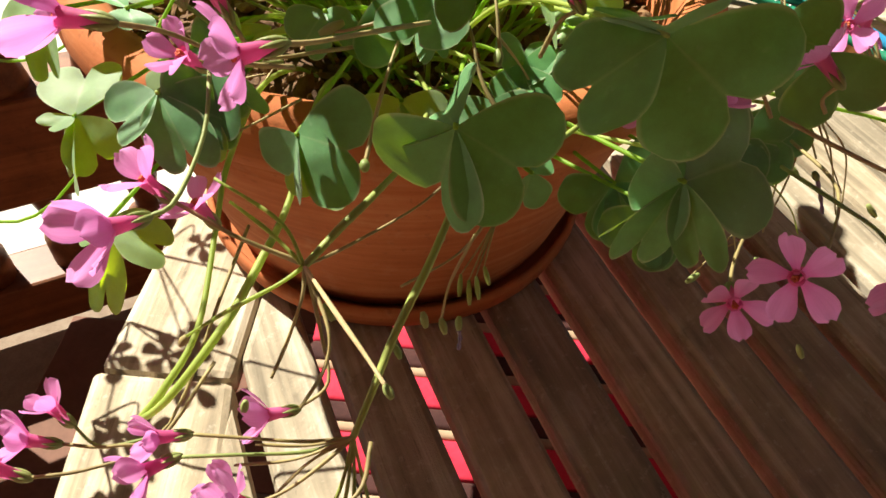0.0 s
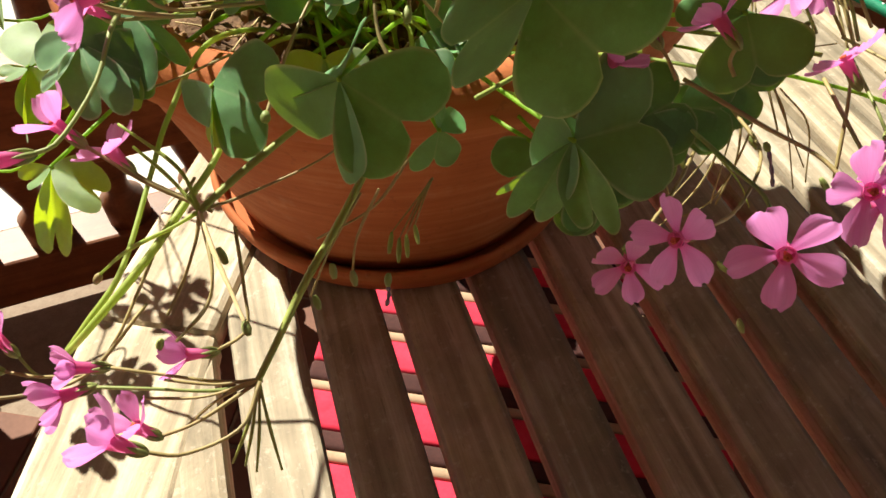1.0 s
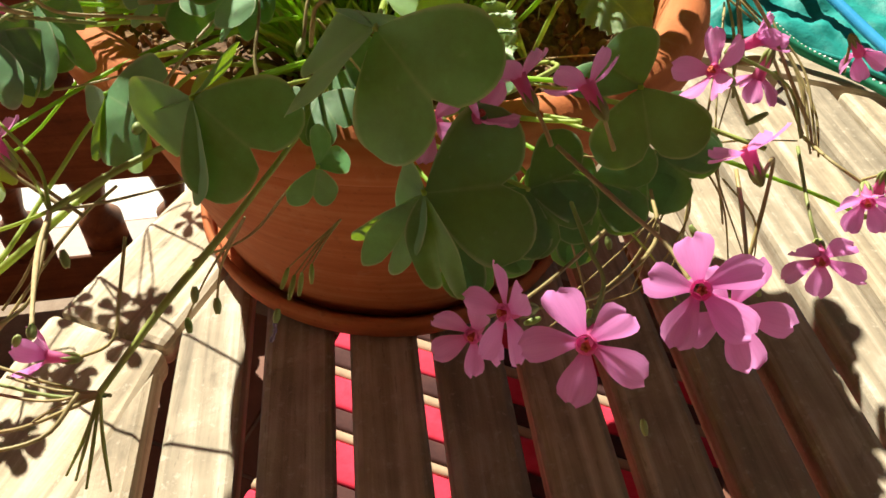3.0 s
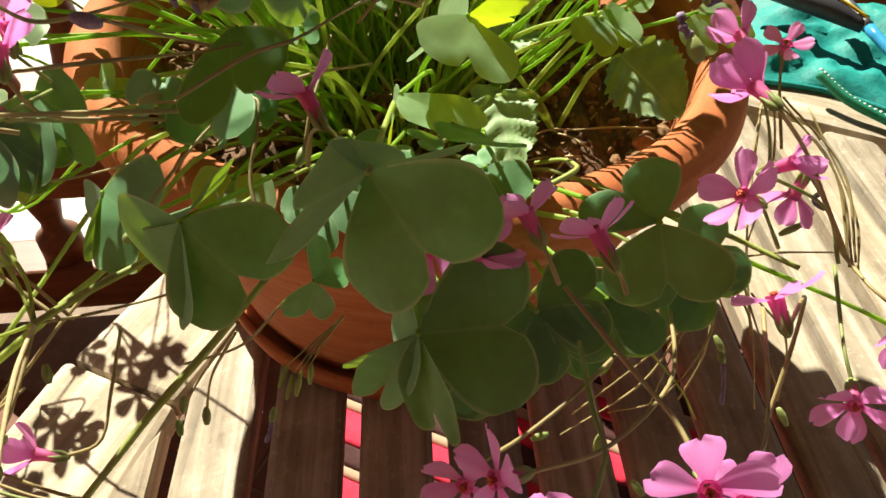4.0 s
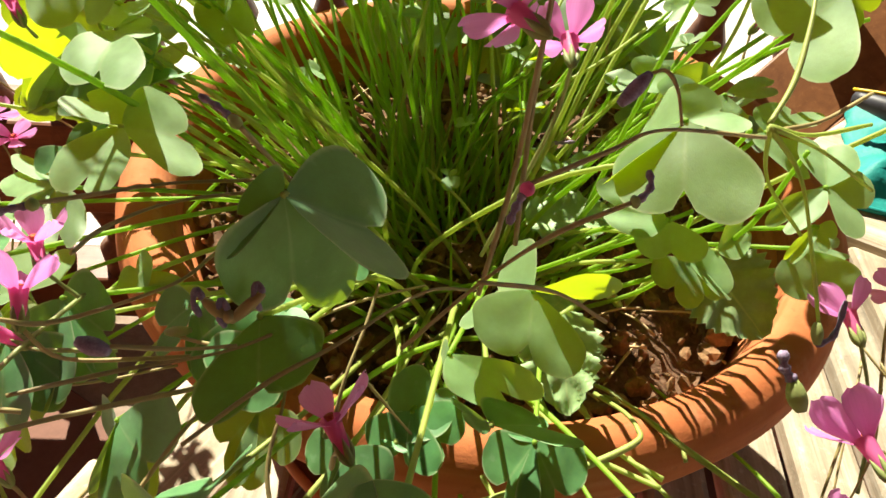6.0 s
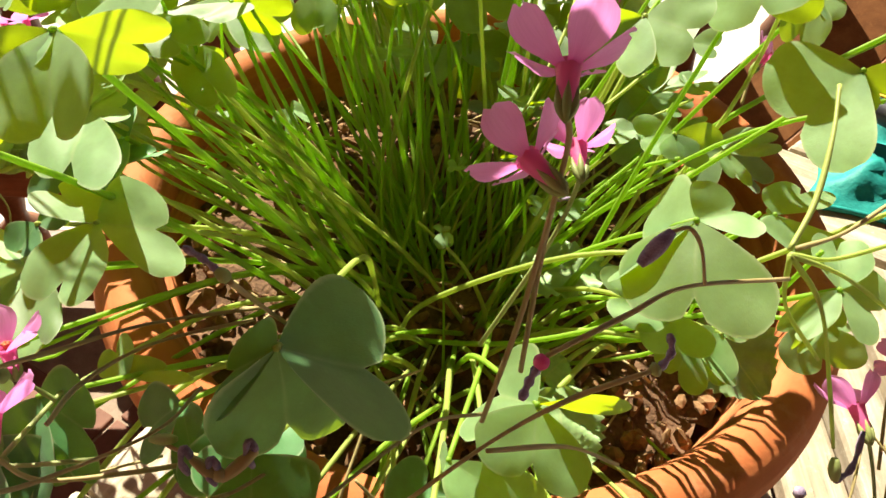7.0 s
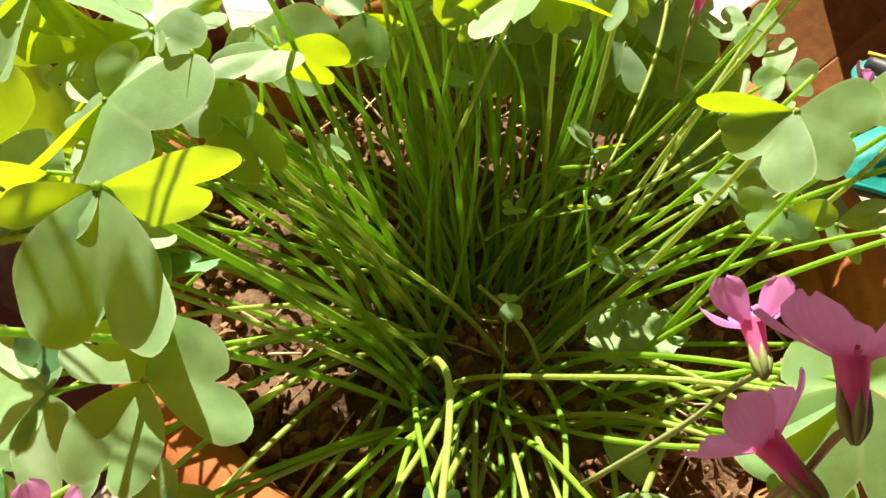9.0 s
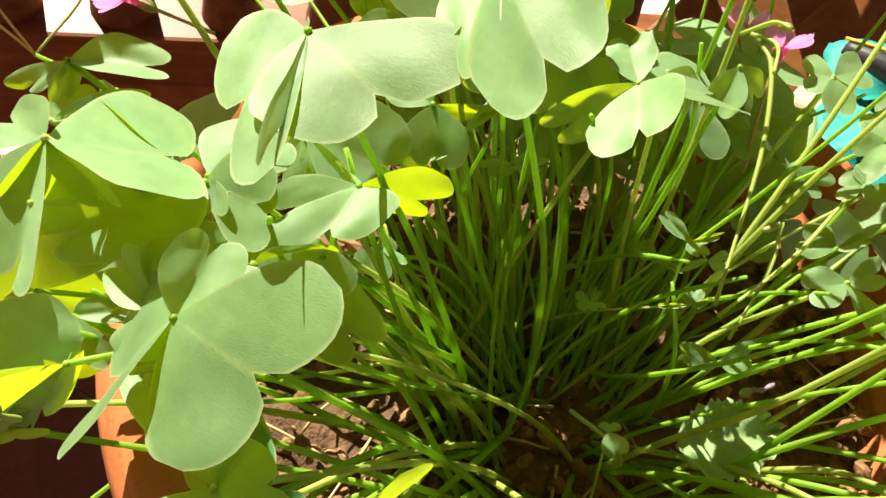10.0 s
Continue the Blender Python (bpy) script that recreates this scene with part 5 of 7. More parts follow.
leaf(oxalis, (-0.0753, 0.4099, 0.2163), (-0.0772, 0.4345, 0.2085), (-0.0922, 0.4229, 0.2008), (-0.0904, 0.3937, 0.2022), (-0.0731, 0.3849, 0.2086), (-0.0502, 0.4014, 0.2164), (-0.0524, 0.4218, 0.2179))
leaf(oxalis, (0.0554, 0.4247, 0.2032), (0.0749, 0.4094, 0.1995), (0.0797, 0.4294, 0.1957), (0.0590, 0.4495, 0.2034), (0.0391, 0.4444, 0.1955), (0.0321, 0.4154, 0.2043), (0.0464, 0.4019, 0.1926))
leaf(oxalis, (-0.0087, 0.4555, 0.1998), (0.0081, 0.4577, 0.1864), (0.0041, 0.4708, 0.1987), (-0.0198, 0.4728, 0.2006), (-0.0269, 0.4583, 0.2080), (-0.0199, 0.4387, 0.1945), (-0.0018, 0.4366, 0.1979))
leaf(oxalis, (-0.0487, 0.4420, 0.2091), (-0.0558, 0.4606, 0.2138), (-0.0671, 0.4479, 0.2143), (-0.0620, 0.4295, 0.1998), (-0.0466, 0.4268, 0.1951), (-0.0293, 0.4402, 0.2046), (-0.0328, 0.4529, 0.2147))
leaf(oxalis, (-0.1335, 0.4520, 0.2433), (-0.1445, 0.4262, 0.2359), (-0.1209, 0.4261, 0.2392), (-0.1053, 0.4545, 0.2497), (-0.1168, 0.4752, 0.2493), (-0.1499, 0.4760, 0.2415), (-0.1616, 0.4556, 0.2371))
leaf(oxalis, (-0.1228, 0.4192, 0.1933), (-0.1305, 0.4479, 0.1932), (-0.1466, 0.4317, 0.2044), (-0.1428, 0.3986, 0.1977), (-0.1221, 0.3905, 0.1895), (-0.0958, 0.4117, 0.1859), (-0.1001, 0.4359, 0.1836))
leaf(oxalis, (-0.0901, 0.4480, 0.2380), (-0.0671, 0.4393, 0.2337), (-0.0679, 0.4542, 0.2478), (-0.0935, 0.4674, 0.2535), (-0.1100, 0.4660, 0.2376), (-0.1098, 0.4376, 0.2265), (-0.0921, 0.4273, 0.2240))
leaf(oxalis, (0.0214, 0.4161, 0.1992), (0.0033, 0.4078, 0.2016), (0.0146, 0.3975, 0.1959), (0.0361, 0.4060, 0.1894), (0.0394, 0.4227, 0.1888), (0.0230, 0.4377, 0.1962), (0.0082, 0.4315, 0.2017))
leaf(oxalis, (-0.0266, 0.4431, 0.2034), (-0.0376, 0.4567, 0.2212), (-0.0509, 0.4465, 0.2089), (-0.0417, 0.4329, 0.1838), (-0.0195, 0.4249, 0.1874), (-0.0023, 0.4463, 0.1984), (-0.0095, 0.4587, 0.2128))
leaf(oxalis, (-0.0347, 0.4306, 0.2299), (-0.0588, 0.4474, 0.2281), (-0.0636, 0.4244, 0.2248), (-0.0375, 0.4018, 0.2275), (-0.0156, 0.4098, 0.2214), (-0.0087, 0.4430, 0.2263), (-0.0263, 0.4584, 0.2296))
leaf(oxalis, (-0.1335, 0.4552, 0.1891), (-0.1555, 0.4702, 0.1763), (-0.1507, 0.4498, 0.1652), (-0.1254, 0.4298, 0.1775), (-0.1059, 0.4423, 0.1866), (-0.1138, 0.4707, 0.2043), (-0.1337, 0.4825, 0.1995))
leaf(oxalis, (-0.0415, 0.4641, 0.1908), (-0.0593, 0.4640, 0.1798), (-0.0526, 0.4483, 0.1853), (-0.0296, 0.4480, 0.1901), (-0.0204, 0.4636, 0.1878), (-0.0339, 0.4820, 0.1955), (-0.0500, 0.4821, 0.1927))
leaf(oxalis, (-0.0746, 0.4464, 0.1891), (-0.0898, 0.4667, 0.1925), (-0.0983, 0.4509, 0.1824), (-0.0820, 0.4277, 0.1742), (-0.0609, 0.4304, 0.1747), (-0.0506, 0.4480, 0.1963), (-0.0629, 0.4619, 0.2050))
leaf(oxalis, (-0.0411, 0.4191, 0.1862), (-0.0373, 0.3951, 0.1799), (-0.0246, 0.4081, 0.1692), (-0.0249, 0.4365, 0.1785), (-0.0443, 0.4446, 0.1816), (-0.0662, 0.4267, 0.1892), (-0.0645, 0.4066, 0.1862))
leaf(oxalis, (0.0044, 0.4302, 0.2095), (-0.0221, 0.4240, 0.2196), (-0.0145, 0.4082, 0.2024), (0.0200, 0.4096, 0.1962), (0.0312, 0.4304, 0.1982), (0.0150, 0.4571, 0.2122), (-0.0052, 0.4533, 0.2242))
# young small leaves among the stalks
leaf(oxalis, (-0.0204, 0.3565, 0.2352), (-0.0311, 0.3592, 0.2366), (-0.0293, 0.3617, 0.2380), (-0.0116, 0.3642, 0.2367), (-0.0124, 0.3621, 0.2354), (-0.0170, 0.3527, 0.2345), (-0.0137, 0.3548, 0.2354), mat=LIT_AND_YOUNG, r=0.0006, bend=0.02)
leaf(oxalis, (-0.0219, 0.3647, 0.2118), (-0.0320, 0.3648, 0.2111), (-0.0315, 0.3677, 0.2131), (-0.0108, 0.3652, 0.2127), (-0.0131, 0.3636, 0.2119), (-0.0266, 0.3701, 0.2139), (-0.0282, 0.3690, 0.2134), mat=LIT_AND_YOUNG, r=0.0006, bend=0.02)
leaf(oxalis, (-0.0366, 0.3421, 0.2066), (-0.0418, 0.3434, 0.2054), (-0.0396, 0.3392, 0.2048), (-0.0367, 0.3475, 0.2078), (-0.0348, 0.3467, 0.2071), (-0.0318, 0.3414, 0.2082), (-0.0349, 0.3393, 0.2070), mat=LIT_AND_YOUNG, r=0.0005, bend=0.02)
leaf(oxalis, (-0.0214, 0.3006, 0.2117), (-0.0249, 0.3020, 0.2129), (-0.0189, 0.3038, 0.2137), (-0.0183, 0.2948, 0.2099), (-0.0147, 0.2977, 0.2117), r=0.0006, fold=0.6)
leaf(oxalis, (-0.0108, 0.3463, 0.2209), (-0.0127, 0.3512, 0.2220), (-0.0083, 0.3527, 0.2227), (-0.0194, 0.3430, 0.2194), (-0.0182, 0.3424, 0.2189), (-0.0045, 0.3518, 0.2218), (-0.0048, 0.3498, 0.2204), r=0.0006)
leaf(oxalis, (-0.0780, 0.3513, 0.2397), (-0.0850, 0.3491, 0.2388), (-0.0836, 0.3526, 0.2386), (-0.0708, 0.3579, 0.2412), (-0.0698, 0.3532, 0.2404), mat=LIT_AND_YOUNG, r=0.0006)
leaf(oxalis, (-0.0178, 0.3419, 0.2472), (-0.0264, 0.3449, 0.2502), (-0.0221, 0.3438, 0.2478), (-0.0125, 0.3474, 0.2473), (-0.0126, 0.3430, 0.2463), (-0.0231, 0.3373, 0.2453), (-0.0221, 0.3395, 0.2468), mat=LIT_AND_YOUNG, r=0.0006)
leaf(oxalis, (-0.1197, 0.2886, 0.2325), (-0.1263, 0.2858, 0.2325), (-0.1224, 0.2837, 0.2293), (-0.1146, 0.2949, 0.2333), (-0.1084, 0.2919, 0.2312), (-0.1250, 0.2936, 0.2346), (-0.1210, 0.2950, 0.2342), r=0.0007)
leaf(oxalis, (-0.1018, 0.3182, 0.2211), (-0.1049, 0.3109, 0.2161), (-0.0967, 0.3109, 0.2158), (-0.0918, 0.3190, 0.2182), (-0.0999, 0.3230, 0.2217), r=0.0007)
# flowers on the front
flower(oxalis, (0.0913, 0.1260, 0.2040), (0.0997, 0.1342, 0.2007), size=0.0118, spread=76, turn=0.25, stalk=((0.1127, 0.1512, 0.1931), (0.1236, 0.1788, 0.1914), (0.1197, 0.2089, 0.1851),))
flower(oxalis, (0.0837, 0.1317, 0.1846), (0.0848, 0.1410, 0.1823), size=0.0105, spread=68, turn=0.9, stalk=((0.0926, 0.1583, 0.1751), (0.1030, 0.1802, 0.1749), (0.1177, 0.2214, 0.1720),))
flower(oxalis, (0.1114, 0.1116, 0.2186), (0.1115, 0.1203, 0.2155), size=0.0125, spread=78, turn=0.5, stalk=((0.1118, 0.1359, 0.2130), (0.1064, 0.1478, 0.2108), (0.0985, 0.1700, 0.2045),))
flower(oxalis, (0.1307, 0.1290, 0.2251), (0.1297, 0.1353, 0.2200), size=0.0128, spread=76, turn=0.15, stalk=((0.1229, 0.1444, 0.2211), (0.1113, 0.1547, 0.2204), (0.0917, 0.1709, 0.2210),))
flower(oxalis, (0.1394, 0.1347, 0.2162), (0.1392, 0.1412, 0.2111), size=0.0120, spread=76, turn=0.8, stalk=((0.1438, 0.1575, 0.2082), (0.1429, 0.1779, 0.2067), (0.1399, 0.1993, 0.2069),))
flower(oxalis, (0.1725, 0.1973, 0.1834), (0.1717, 0.2056, 0.1831), size=0.0118, spread=71, turn=0.8, stalk=((0.1671, 0.2155, 0.1881), (0.1634, 0.2455, 0.1897),))
flower(oxalis, (0.1840, 0.2218, 0.1903), (0.1836, 0.2307, 0.1906), size=0.0104, spread=56, turn=0.1, stalk=((0.1724, 0.2365, 0.1931), (0.1653, 0.2578, 0.1871),))
flower(oxalis, (0.0239, 0.1707, 0.2565), (0.0289, 0.1687, 0.2509), size=0.0110, spread=60, turn=0.3, stalk=((0.0252, 0.1702, 0.2445), (0.0222, 0.1720, 0.2329),))
flower(oxalis, (0.0574, 0.1682, 0.2214), (0.0594, 0.1742, 0.2169), size=0.0105, spread=78, turn=0.5, stalk=((0.0634, 0.1862, 0.2069), (0.0614, 0.2042, 0.1929),))
flower(oxalis, (0.0776, 0.1778, 0.2346), (0.0828, 0.1757, 0.2289), size=0.0101, spread=66, turn=0.2, stalk=((0.0868, 0.1737, 0.2246), (0.0901, 0.1725, 0.2195),))
flower(oxalis, (0.0952, 0.1726, 0.2399), (0.0986, 0.1701, 0.2372), size=0.0101, spread=70, turn=0.7, stalk=((0.1035, 0.1758, 0.2249), (0.1059, 0.1752, 0.2207),))
flower(oxalis, (0.0717, 0.1671, 0.2281), (0.0660, 0.1657, 0.2201), size=0.0101, spread=51, turn=0.7, stalk=((0.0634, 0.1614, 0.2111),))
flower(oxalis, (0.1389, 0.1914, 0.2197), (0.1417, 0.1886, 0.2168), size=0.0110, spread=80, turn=0.3, stalk=((0.1495, 0.2066, 0.2084), (0.1508, 0.1981, 0.1969), (0.1510, 0.1841, 0.1806),))
flower(oxalis, (0.1423, 0.2414, 0.2131), (0.1430, 0.2433, 0.2203), size=0.0105, spread=52, turn=0.4, stalk=((0.1557, 0.2622, 0.2001), (0.1663, 0.2591, 0.1866),))
flower(oxalis, (0.1142, 0.2836, 0.2385), (0.1195, 0.2760, 0.2366), size=0.0112, spread=48, turn=0.35, stalk=((0.1275, 0.2777, 0.2224), (0.1347, 0.2750, 0.2087), (0.1407, 0.2667, 0.1903),))
flower(oxalis, (0.1327, 0.3270, 0.2186), (0.1335, 0.3306, 0.2132), size=0.0082, spread=74, turn=0.1, stalk=((0.1364, 0.3232, 0.2024), (0.1446, 0.3123, 0.1836),))
flower(oxalis, (0.1200, 0.2323, 0.2498), (0.1268, 0.2255, 0.2494), size=0.0118, spread=40, turn=0.6, stalk=((0.1391, 0.2322, 0.2342), (0.1506, 0.2281, 0.2203), (0.1586, 0.2265, 0.2102),))
flower(oxalis, (0.1378, 0.2340, 0.2301), (0.1351, 0.2337, 0.2280), size=0.0085, spread=44, turn=0.3, stalk=((0.1515, 0.2400, 0.2136), (0.1605, 0.2339, 0.2003),))
flower(oxalis, (0.1820, 0.2997, 0.2004), (0.1761, 0.2974, 0.2072), size=0.0100, spread=50, turn=0.3, stalk=((0.1806, 0.3036, 0.1904),))
flower(oxalis, (0.2020, 0.2684, 0.1639), (0.2007, 0.2678, 0.1708), size=0.0105, spread=50, turn=0.9, stalk=((0.1982, 0.2786, 0.1607),))
flower(oxalis, (0.1264, 0.2230, 0.2228), (0.1336, 0.2268, 0.2181), size=0.0120, spread=71, turn=0.6, stalk=((0.1418, 0.2241, 0.2074),))
# flowers on the far side of the front
flower(oxalis, (-0.0407, 0.1145, 0.2635), (-0.0330, 0.1190, 0.2640), size=0.0112, spread=68, turn=0.2, stalk=((-0.0284, 0.1271, 0.2600), (-0.0218, 0.1457, 0.2514), (-0.0081, 0.1758, 0.2382),))
flower(oxalis, (-0.0734, 0.1169, 0.2671), (-0.0646, 0.1176, 0.2664), size=0.0119, spread=46, turn=0.5, stalk=((-0.0586, 0.1290, 0.2579), (-0.0474, 0.1341, 0.2490), (-0.0373, 0.1425, 0.2431),))
flower(oxalis, (-0.0706, 0.1030, 0.2259), (-0.0661, 0.1090, 0.2233), size=0.0132, spread=46, turn=0.4, stalk=((-0.0605, 0.1153, 0.2236), (-0.0589, 0.1342, 0.2274), (-0.0622, 0.1536, 0.2316), (-0.0736, 0.1872, 0.2218),))
flower(oxalis, (-0.0779, 0.1348, 0.2108), (-0.0736, 0.1349, 0.2055), size=0.0110, spread=54, turn=0.1, stalk=((-0.0681, 0.1340, 0.2019), (-0.0551, 0.1320, 0.1946), (-0.0378, 0.1307, 0.1880),))
flower(oxalis, (-0.0679, 0.1393, 0.1993), (-0.0642, 0.1387, 0.1933), size=0.0101, spread=66, turn=0.8, stalk=((-0.0579, 0.1384, 0.1876), (-0.0392, 0.1352, 0.1819),))
flower(oxalis, (-0.0694, 0.1552, 0.2356), (-0.0669, 0.1573, 0.2321), size=0.0097, spread=52, turn=0.4, stalk=((-0.0601, 0.1601, 0.2292), (-0.0484, 0.1724, 0.2242),))
flower(oxalis, (-0.0489, 0.1099, 0.1390), (-0.0406, 0.1138, 0.1372), size=0.0110, spread=46, turn=0.4, stalk=((-0.0319, 0.1213, 0.1413), (-0.0352, 0.1328, 0.1492), (-0.0421, 0.1496, 0.1592),))
flower(oxalis, (-0.0759, 0.0948, 0.1483), (-0.0702, 0.0977, 0.1455), size=0.0101, spread=46, turn=0.2, stalk=((-0.0549, 0.1001, 0.1422), (-0.0359, 0.1033, 0.1370), (-0.0222, 0.1060, 0.1368),))
flower(oxalis, (-0.0764, 0.0855, 0.1465), (-0.0711, 0.0899, 0.1451), size=0.0110, spread=46, turn=0.6, stalk=((-0.0532, 0.0941, 0.1435), (-0.0348, 0.0987, 0.1396), (-0.0219, 0.1043, 0.1393),))
flower(oxalis, (-0.1209, 0.0986, 0.1314), (-0.1143, 0.1003, 0.1275), size=0.0110, spread=48, turn=0.4, stalk=((-0.0977, 0.1026, 0.1242), (-0.0826, 0.1118, 0.1245), (-0.0713, 0.1528, 0.1486), (-0.0697, 0.1782, 0.1502),))
flower(oxalis, (-0.1237, 0.0875, 0.1348), (-0.1141, 0.0875, 0.1293), size=0.0119, spread=48, turn=0.1, stalk=((-0.0995, 0.0927, 0.1287), (-0.0821, 0.1030, 0.1300), (-0.0698, 0.1275, 0.1389),))
flower(oxalis, (-0.1167, 0.1091, 0.1342), (-0.1130, 0.1080, 0.1279), size=0.0092, spread=41, turn=0.8, stalk=((-0.1034, 0.1046, 0.1193), (-0.0860, 0.1113, 0.1173),))
flower(oxalis, (-0.0524, 0.0818, 0.1431), (-0.0494, 0.0825, 0.1383), size=0.0106, spread=51, turn=0.8, stalk=((-0.0362, 0.0886, 0.1385), (-0.0214, 0.1022, 0.1428),))
flower(oxalis, (-0.0436, 0.0656, 0.1696), (-0.0366, 0.0664, 0.1640), size=0.0114, spread=52, turn=0.8, stalk=((-0.0273, 0.0692, 0.1599), (-0.0156, 0.0793, 0.1590), (-0.0140, 0.0922, 0.1620),))
flower(oxalis, (-0.0755, 0.1767, 0.2471), (-0.0735, 0.1739, 0.2367), size=0.0110, spread=52, turn=0.2, stalk=((-0.0662, 0.1769, 0.2297),))
# flowers above the pot
flower(oxalis, (0.0283, 0.2345, 0.3362), (0.0315, 0.2275, 0.3332), size=0.0128, spread=62, turn=0.45, stalk=((0.0329, 0.2291, 0.3259), (0.0339, 0.2256, 0.3131), (0.0346, 0.2206, 0.2882), (0.0343, 0.2125, 0.2610),))
flower(oxalis, (0.0267, 0.2278, 0.3208), (0.0318, 0.2252, 0.3208), size=0.0104, spread=58, turn=0.1, stalk=((0.0335, 0.2274, 0.3140), (0.0350, 0.2247, 0.2948), (0.0374, 0.2218, 0.2711),))
flower(oxalis, (0.0268, 0.2626, 0.3006), (0.0294, 0.2580, 0.2998), size=0.0097, spread=52, turn=0.3, stalk=((0.0301, 0.2558, 0.2868), (0.0276, 0.2529, 0.2717), (0.0190, 0.2474, 0.2361),))
flower(oxalis, (-0.0123, 0.4363, 0.2548), (-0.0114, 0.4318, 0.2479), size=0.0101, spread=56, turn=0.3, stalk=((-0.0080, 0.4213, 0.2351), (-0.0027, 0.4114, 0.2195),))
flower(oxalis, (0.0552, 0.4328, 0.2487), (0.0531, 0.4298, 0.2441), size=0.0097, spread=56, turn=0.6, stalk=((0.0537, 0.4183, 0.2315),))
flower(oxalis, (-0.0215, 0.4632, 0.2393), (-0.0205, 0.4605, 0.2350), size=0.0101, spread=52, turn=0.6, stalk=((-0.0157, 0.4525, 0.2268), (-0.0080, 0.4332, 0.2083),))
flower(oxalis, (-0.2095, 0.3555, 0.2337), (-0.2027, 0.3569, 0.2317), size=0.0101, spread=52, turn=0.6, stalk=((-0.1806, 0.3597, 0.2295),))
flower(oxalis, (-0.0607, 0.1623, 0.2502), (-0.0552, 0.1562, 0.2449), size=0.0119, spread=50, turn=0.2, stalk=((-0.0500, 0.1595, 0.2340), (-0.0375, 0.1723, 0.2286), (-0.0250, 0.1877, 0.2227),))
flower(oxalis, (-0.1388, 0.2269, 0.2758), (-0.1375, 0.2269, 0.2709), size=0.0101, spread=56, turn=0.2, stalk=((-0.1346, 0.2290, 0.2614),))
# clusters that lean out over the table's left edge
flower(oxalis, (-0.3168, 0.3278, 0.1698), (-0.3161, 0.3264, 0.1609), size=0.0125, spread=78, turn=0.07, stalk=((-0.3041, 0.3224, 0.1409), (-0.2700, 0.3150, 0.1150),))
flower(oxalis, (-0.3312, 0.3466, 0.1654), (-0.3286, 0.3428, 0.1577), size=0.0125, spread=78, turn=0.47, stalk=((-0.3166, 0.3388, 0.1377), (-0.2700, 0.3150, 0.1150),))
flower(oxalis, (-0.2785, 0.3235, 0.1806), (-0.2752, 0.3221, 0.1723), size=0.0125, spread=78, turn=0.87, stalk=((-0.2632, 0.3181, 0.1523), (-0.2700, 0.3150, 0.1150),))
flower(oxalis, (-0.2985, 0.3404, 0.1819), (-0.2949, 0.3382, 0.1739), size=0.0125, spread=78, turn=0.59, stalk=((-0.2829, 0.3342, 0.1539), (-0.2700, 0.3150, 0.1150),))
flower(oxalis, (-0.3127, 0.2950, 0.1896), (-0.3113, 0.2929, 0.1810), size=0.0125, spread=78, turn=0.88, stalk=((-0.2993, 0.2889, 0.1610), (-0.2700, 0.3150, 0.1150),))
stalk(oxalis, (-0.2700, 0.3150, 0.1150), (-0.2000, 0.3050, 0.1300), (-0.1000, 0.3300, 0.2000), (-0.0300, 0.3300, 0.1420), mat=STEM, r=0.0013)
flower(oxalis, (-0.2622, 0.2703, 0.1458), (-0.2627, 0.2703, 0.1368), size=0.0125, spread=78, turn=0.94, stalk=((-0.2507, 0.2663, 0.1168), (-0.2450, 0.2350, 0.0900),))
flower(oxalis, (-0.2523, 0.2208, 0.1354), (-0.2496, 0.2172, 0.1277), size=0.0125, spread=78, turn=0.44, stalk=((-0.2376, 0.2132, 0.1077), (-0.2450, 0.2350, 0.0900),))
flower(oxalis, (-0.2674, 0.2331, 0.1503), (-0.2654, 0.2338, 0.1415), size=0.0125, spread=78, turn=0.59, stalk=((-0.2534, 0.2298, 0.1215), (-0.2450, 0.2350, 0.0900),))
flower(oxalis, (-0.2699, 0.2693, 0.1573), (-0.2712, 0.2662, 0.1489), size=0.0125, spread=78, turn=0.99, stalk=((-0.2592, 0.2622, 0.1289), (-0.2450, 0.2350, 0.0900),))
stalk(oxalis, (-0.2450, 0.2350, 0.0900), (-0.1750, 0.2250, 0.1050), (-0.1000, 0.3300, 0.2000), (-0.0300, 0.3300, 0.1420), mat=STEM, r=0.0013)
flower(oxalis, (-0.3147, 0.3748, 0.2144), (-0.3162, 0.3714, 0.2062), size=0.0125, spread=78, turn=0.57, stalk=((-0.3042, 0.3674, 0.1862), (-0.2950, 0.3850, 0.1400),))
flower(oxalis, (-0.3122, 0.3777, 0.2133), (-0.3113, 0.3789, 0.2044), size=0.0125, spread=78, turn=0.06, stalk=((-0.2993, 0.3749, 0.1844), (-0.2950, 0.3850, 0.1400),))
flower(oxalis, (-0.3038, 0.4244, 0.1835), (-0.3043, 0.4247, 0.1746), size=0.0125, spread=78, turn=0.15, stalk=((-0.2923, 0.4207, 0.1546), (-0.2950, 0.3850, 0.1400),))
stalk(oxalis, (-0.2950, 0.3850, 0.1400), (-0.2250, 0.3750, 0.1550), (-0.1000, 0.3300, 0.2000), (-0.0300, 0.3300, 0.1420), mat=STEM, r=0.0013)
# long stalks, buds and withered flowers
# the long stalk over the front rim with its open umbel
NODE_A, NODE_B, NODE_C = (-0.0210, 0.1023, 0.1442), (-0.0350, 0.1227, 0.1958), (-0.0862, 0.1030, 0.1400)
stalk(oxalis, NODE_A, (-0.0165, 0.1140, 0.1523), (-0.0114, 0.1290, 0.1615), (-0.0024, 0.1490, 0.1745), (0.0040, 0.1700, 0.1850), (0.0070, 0.2000, 0.1900), (0.0000, 0.2500, 0.1680), (-0.0100, 0.3000, 0.1420), mat=OLIVE, r=0.0018)
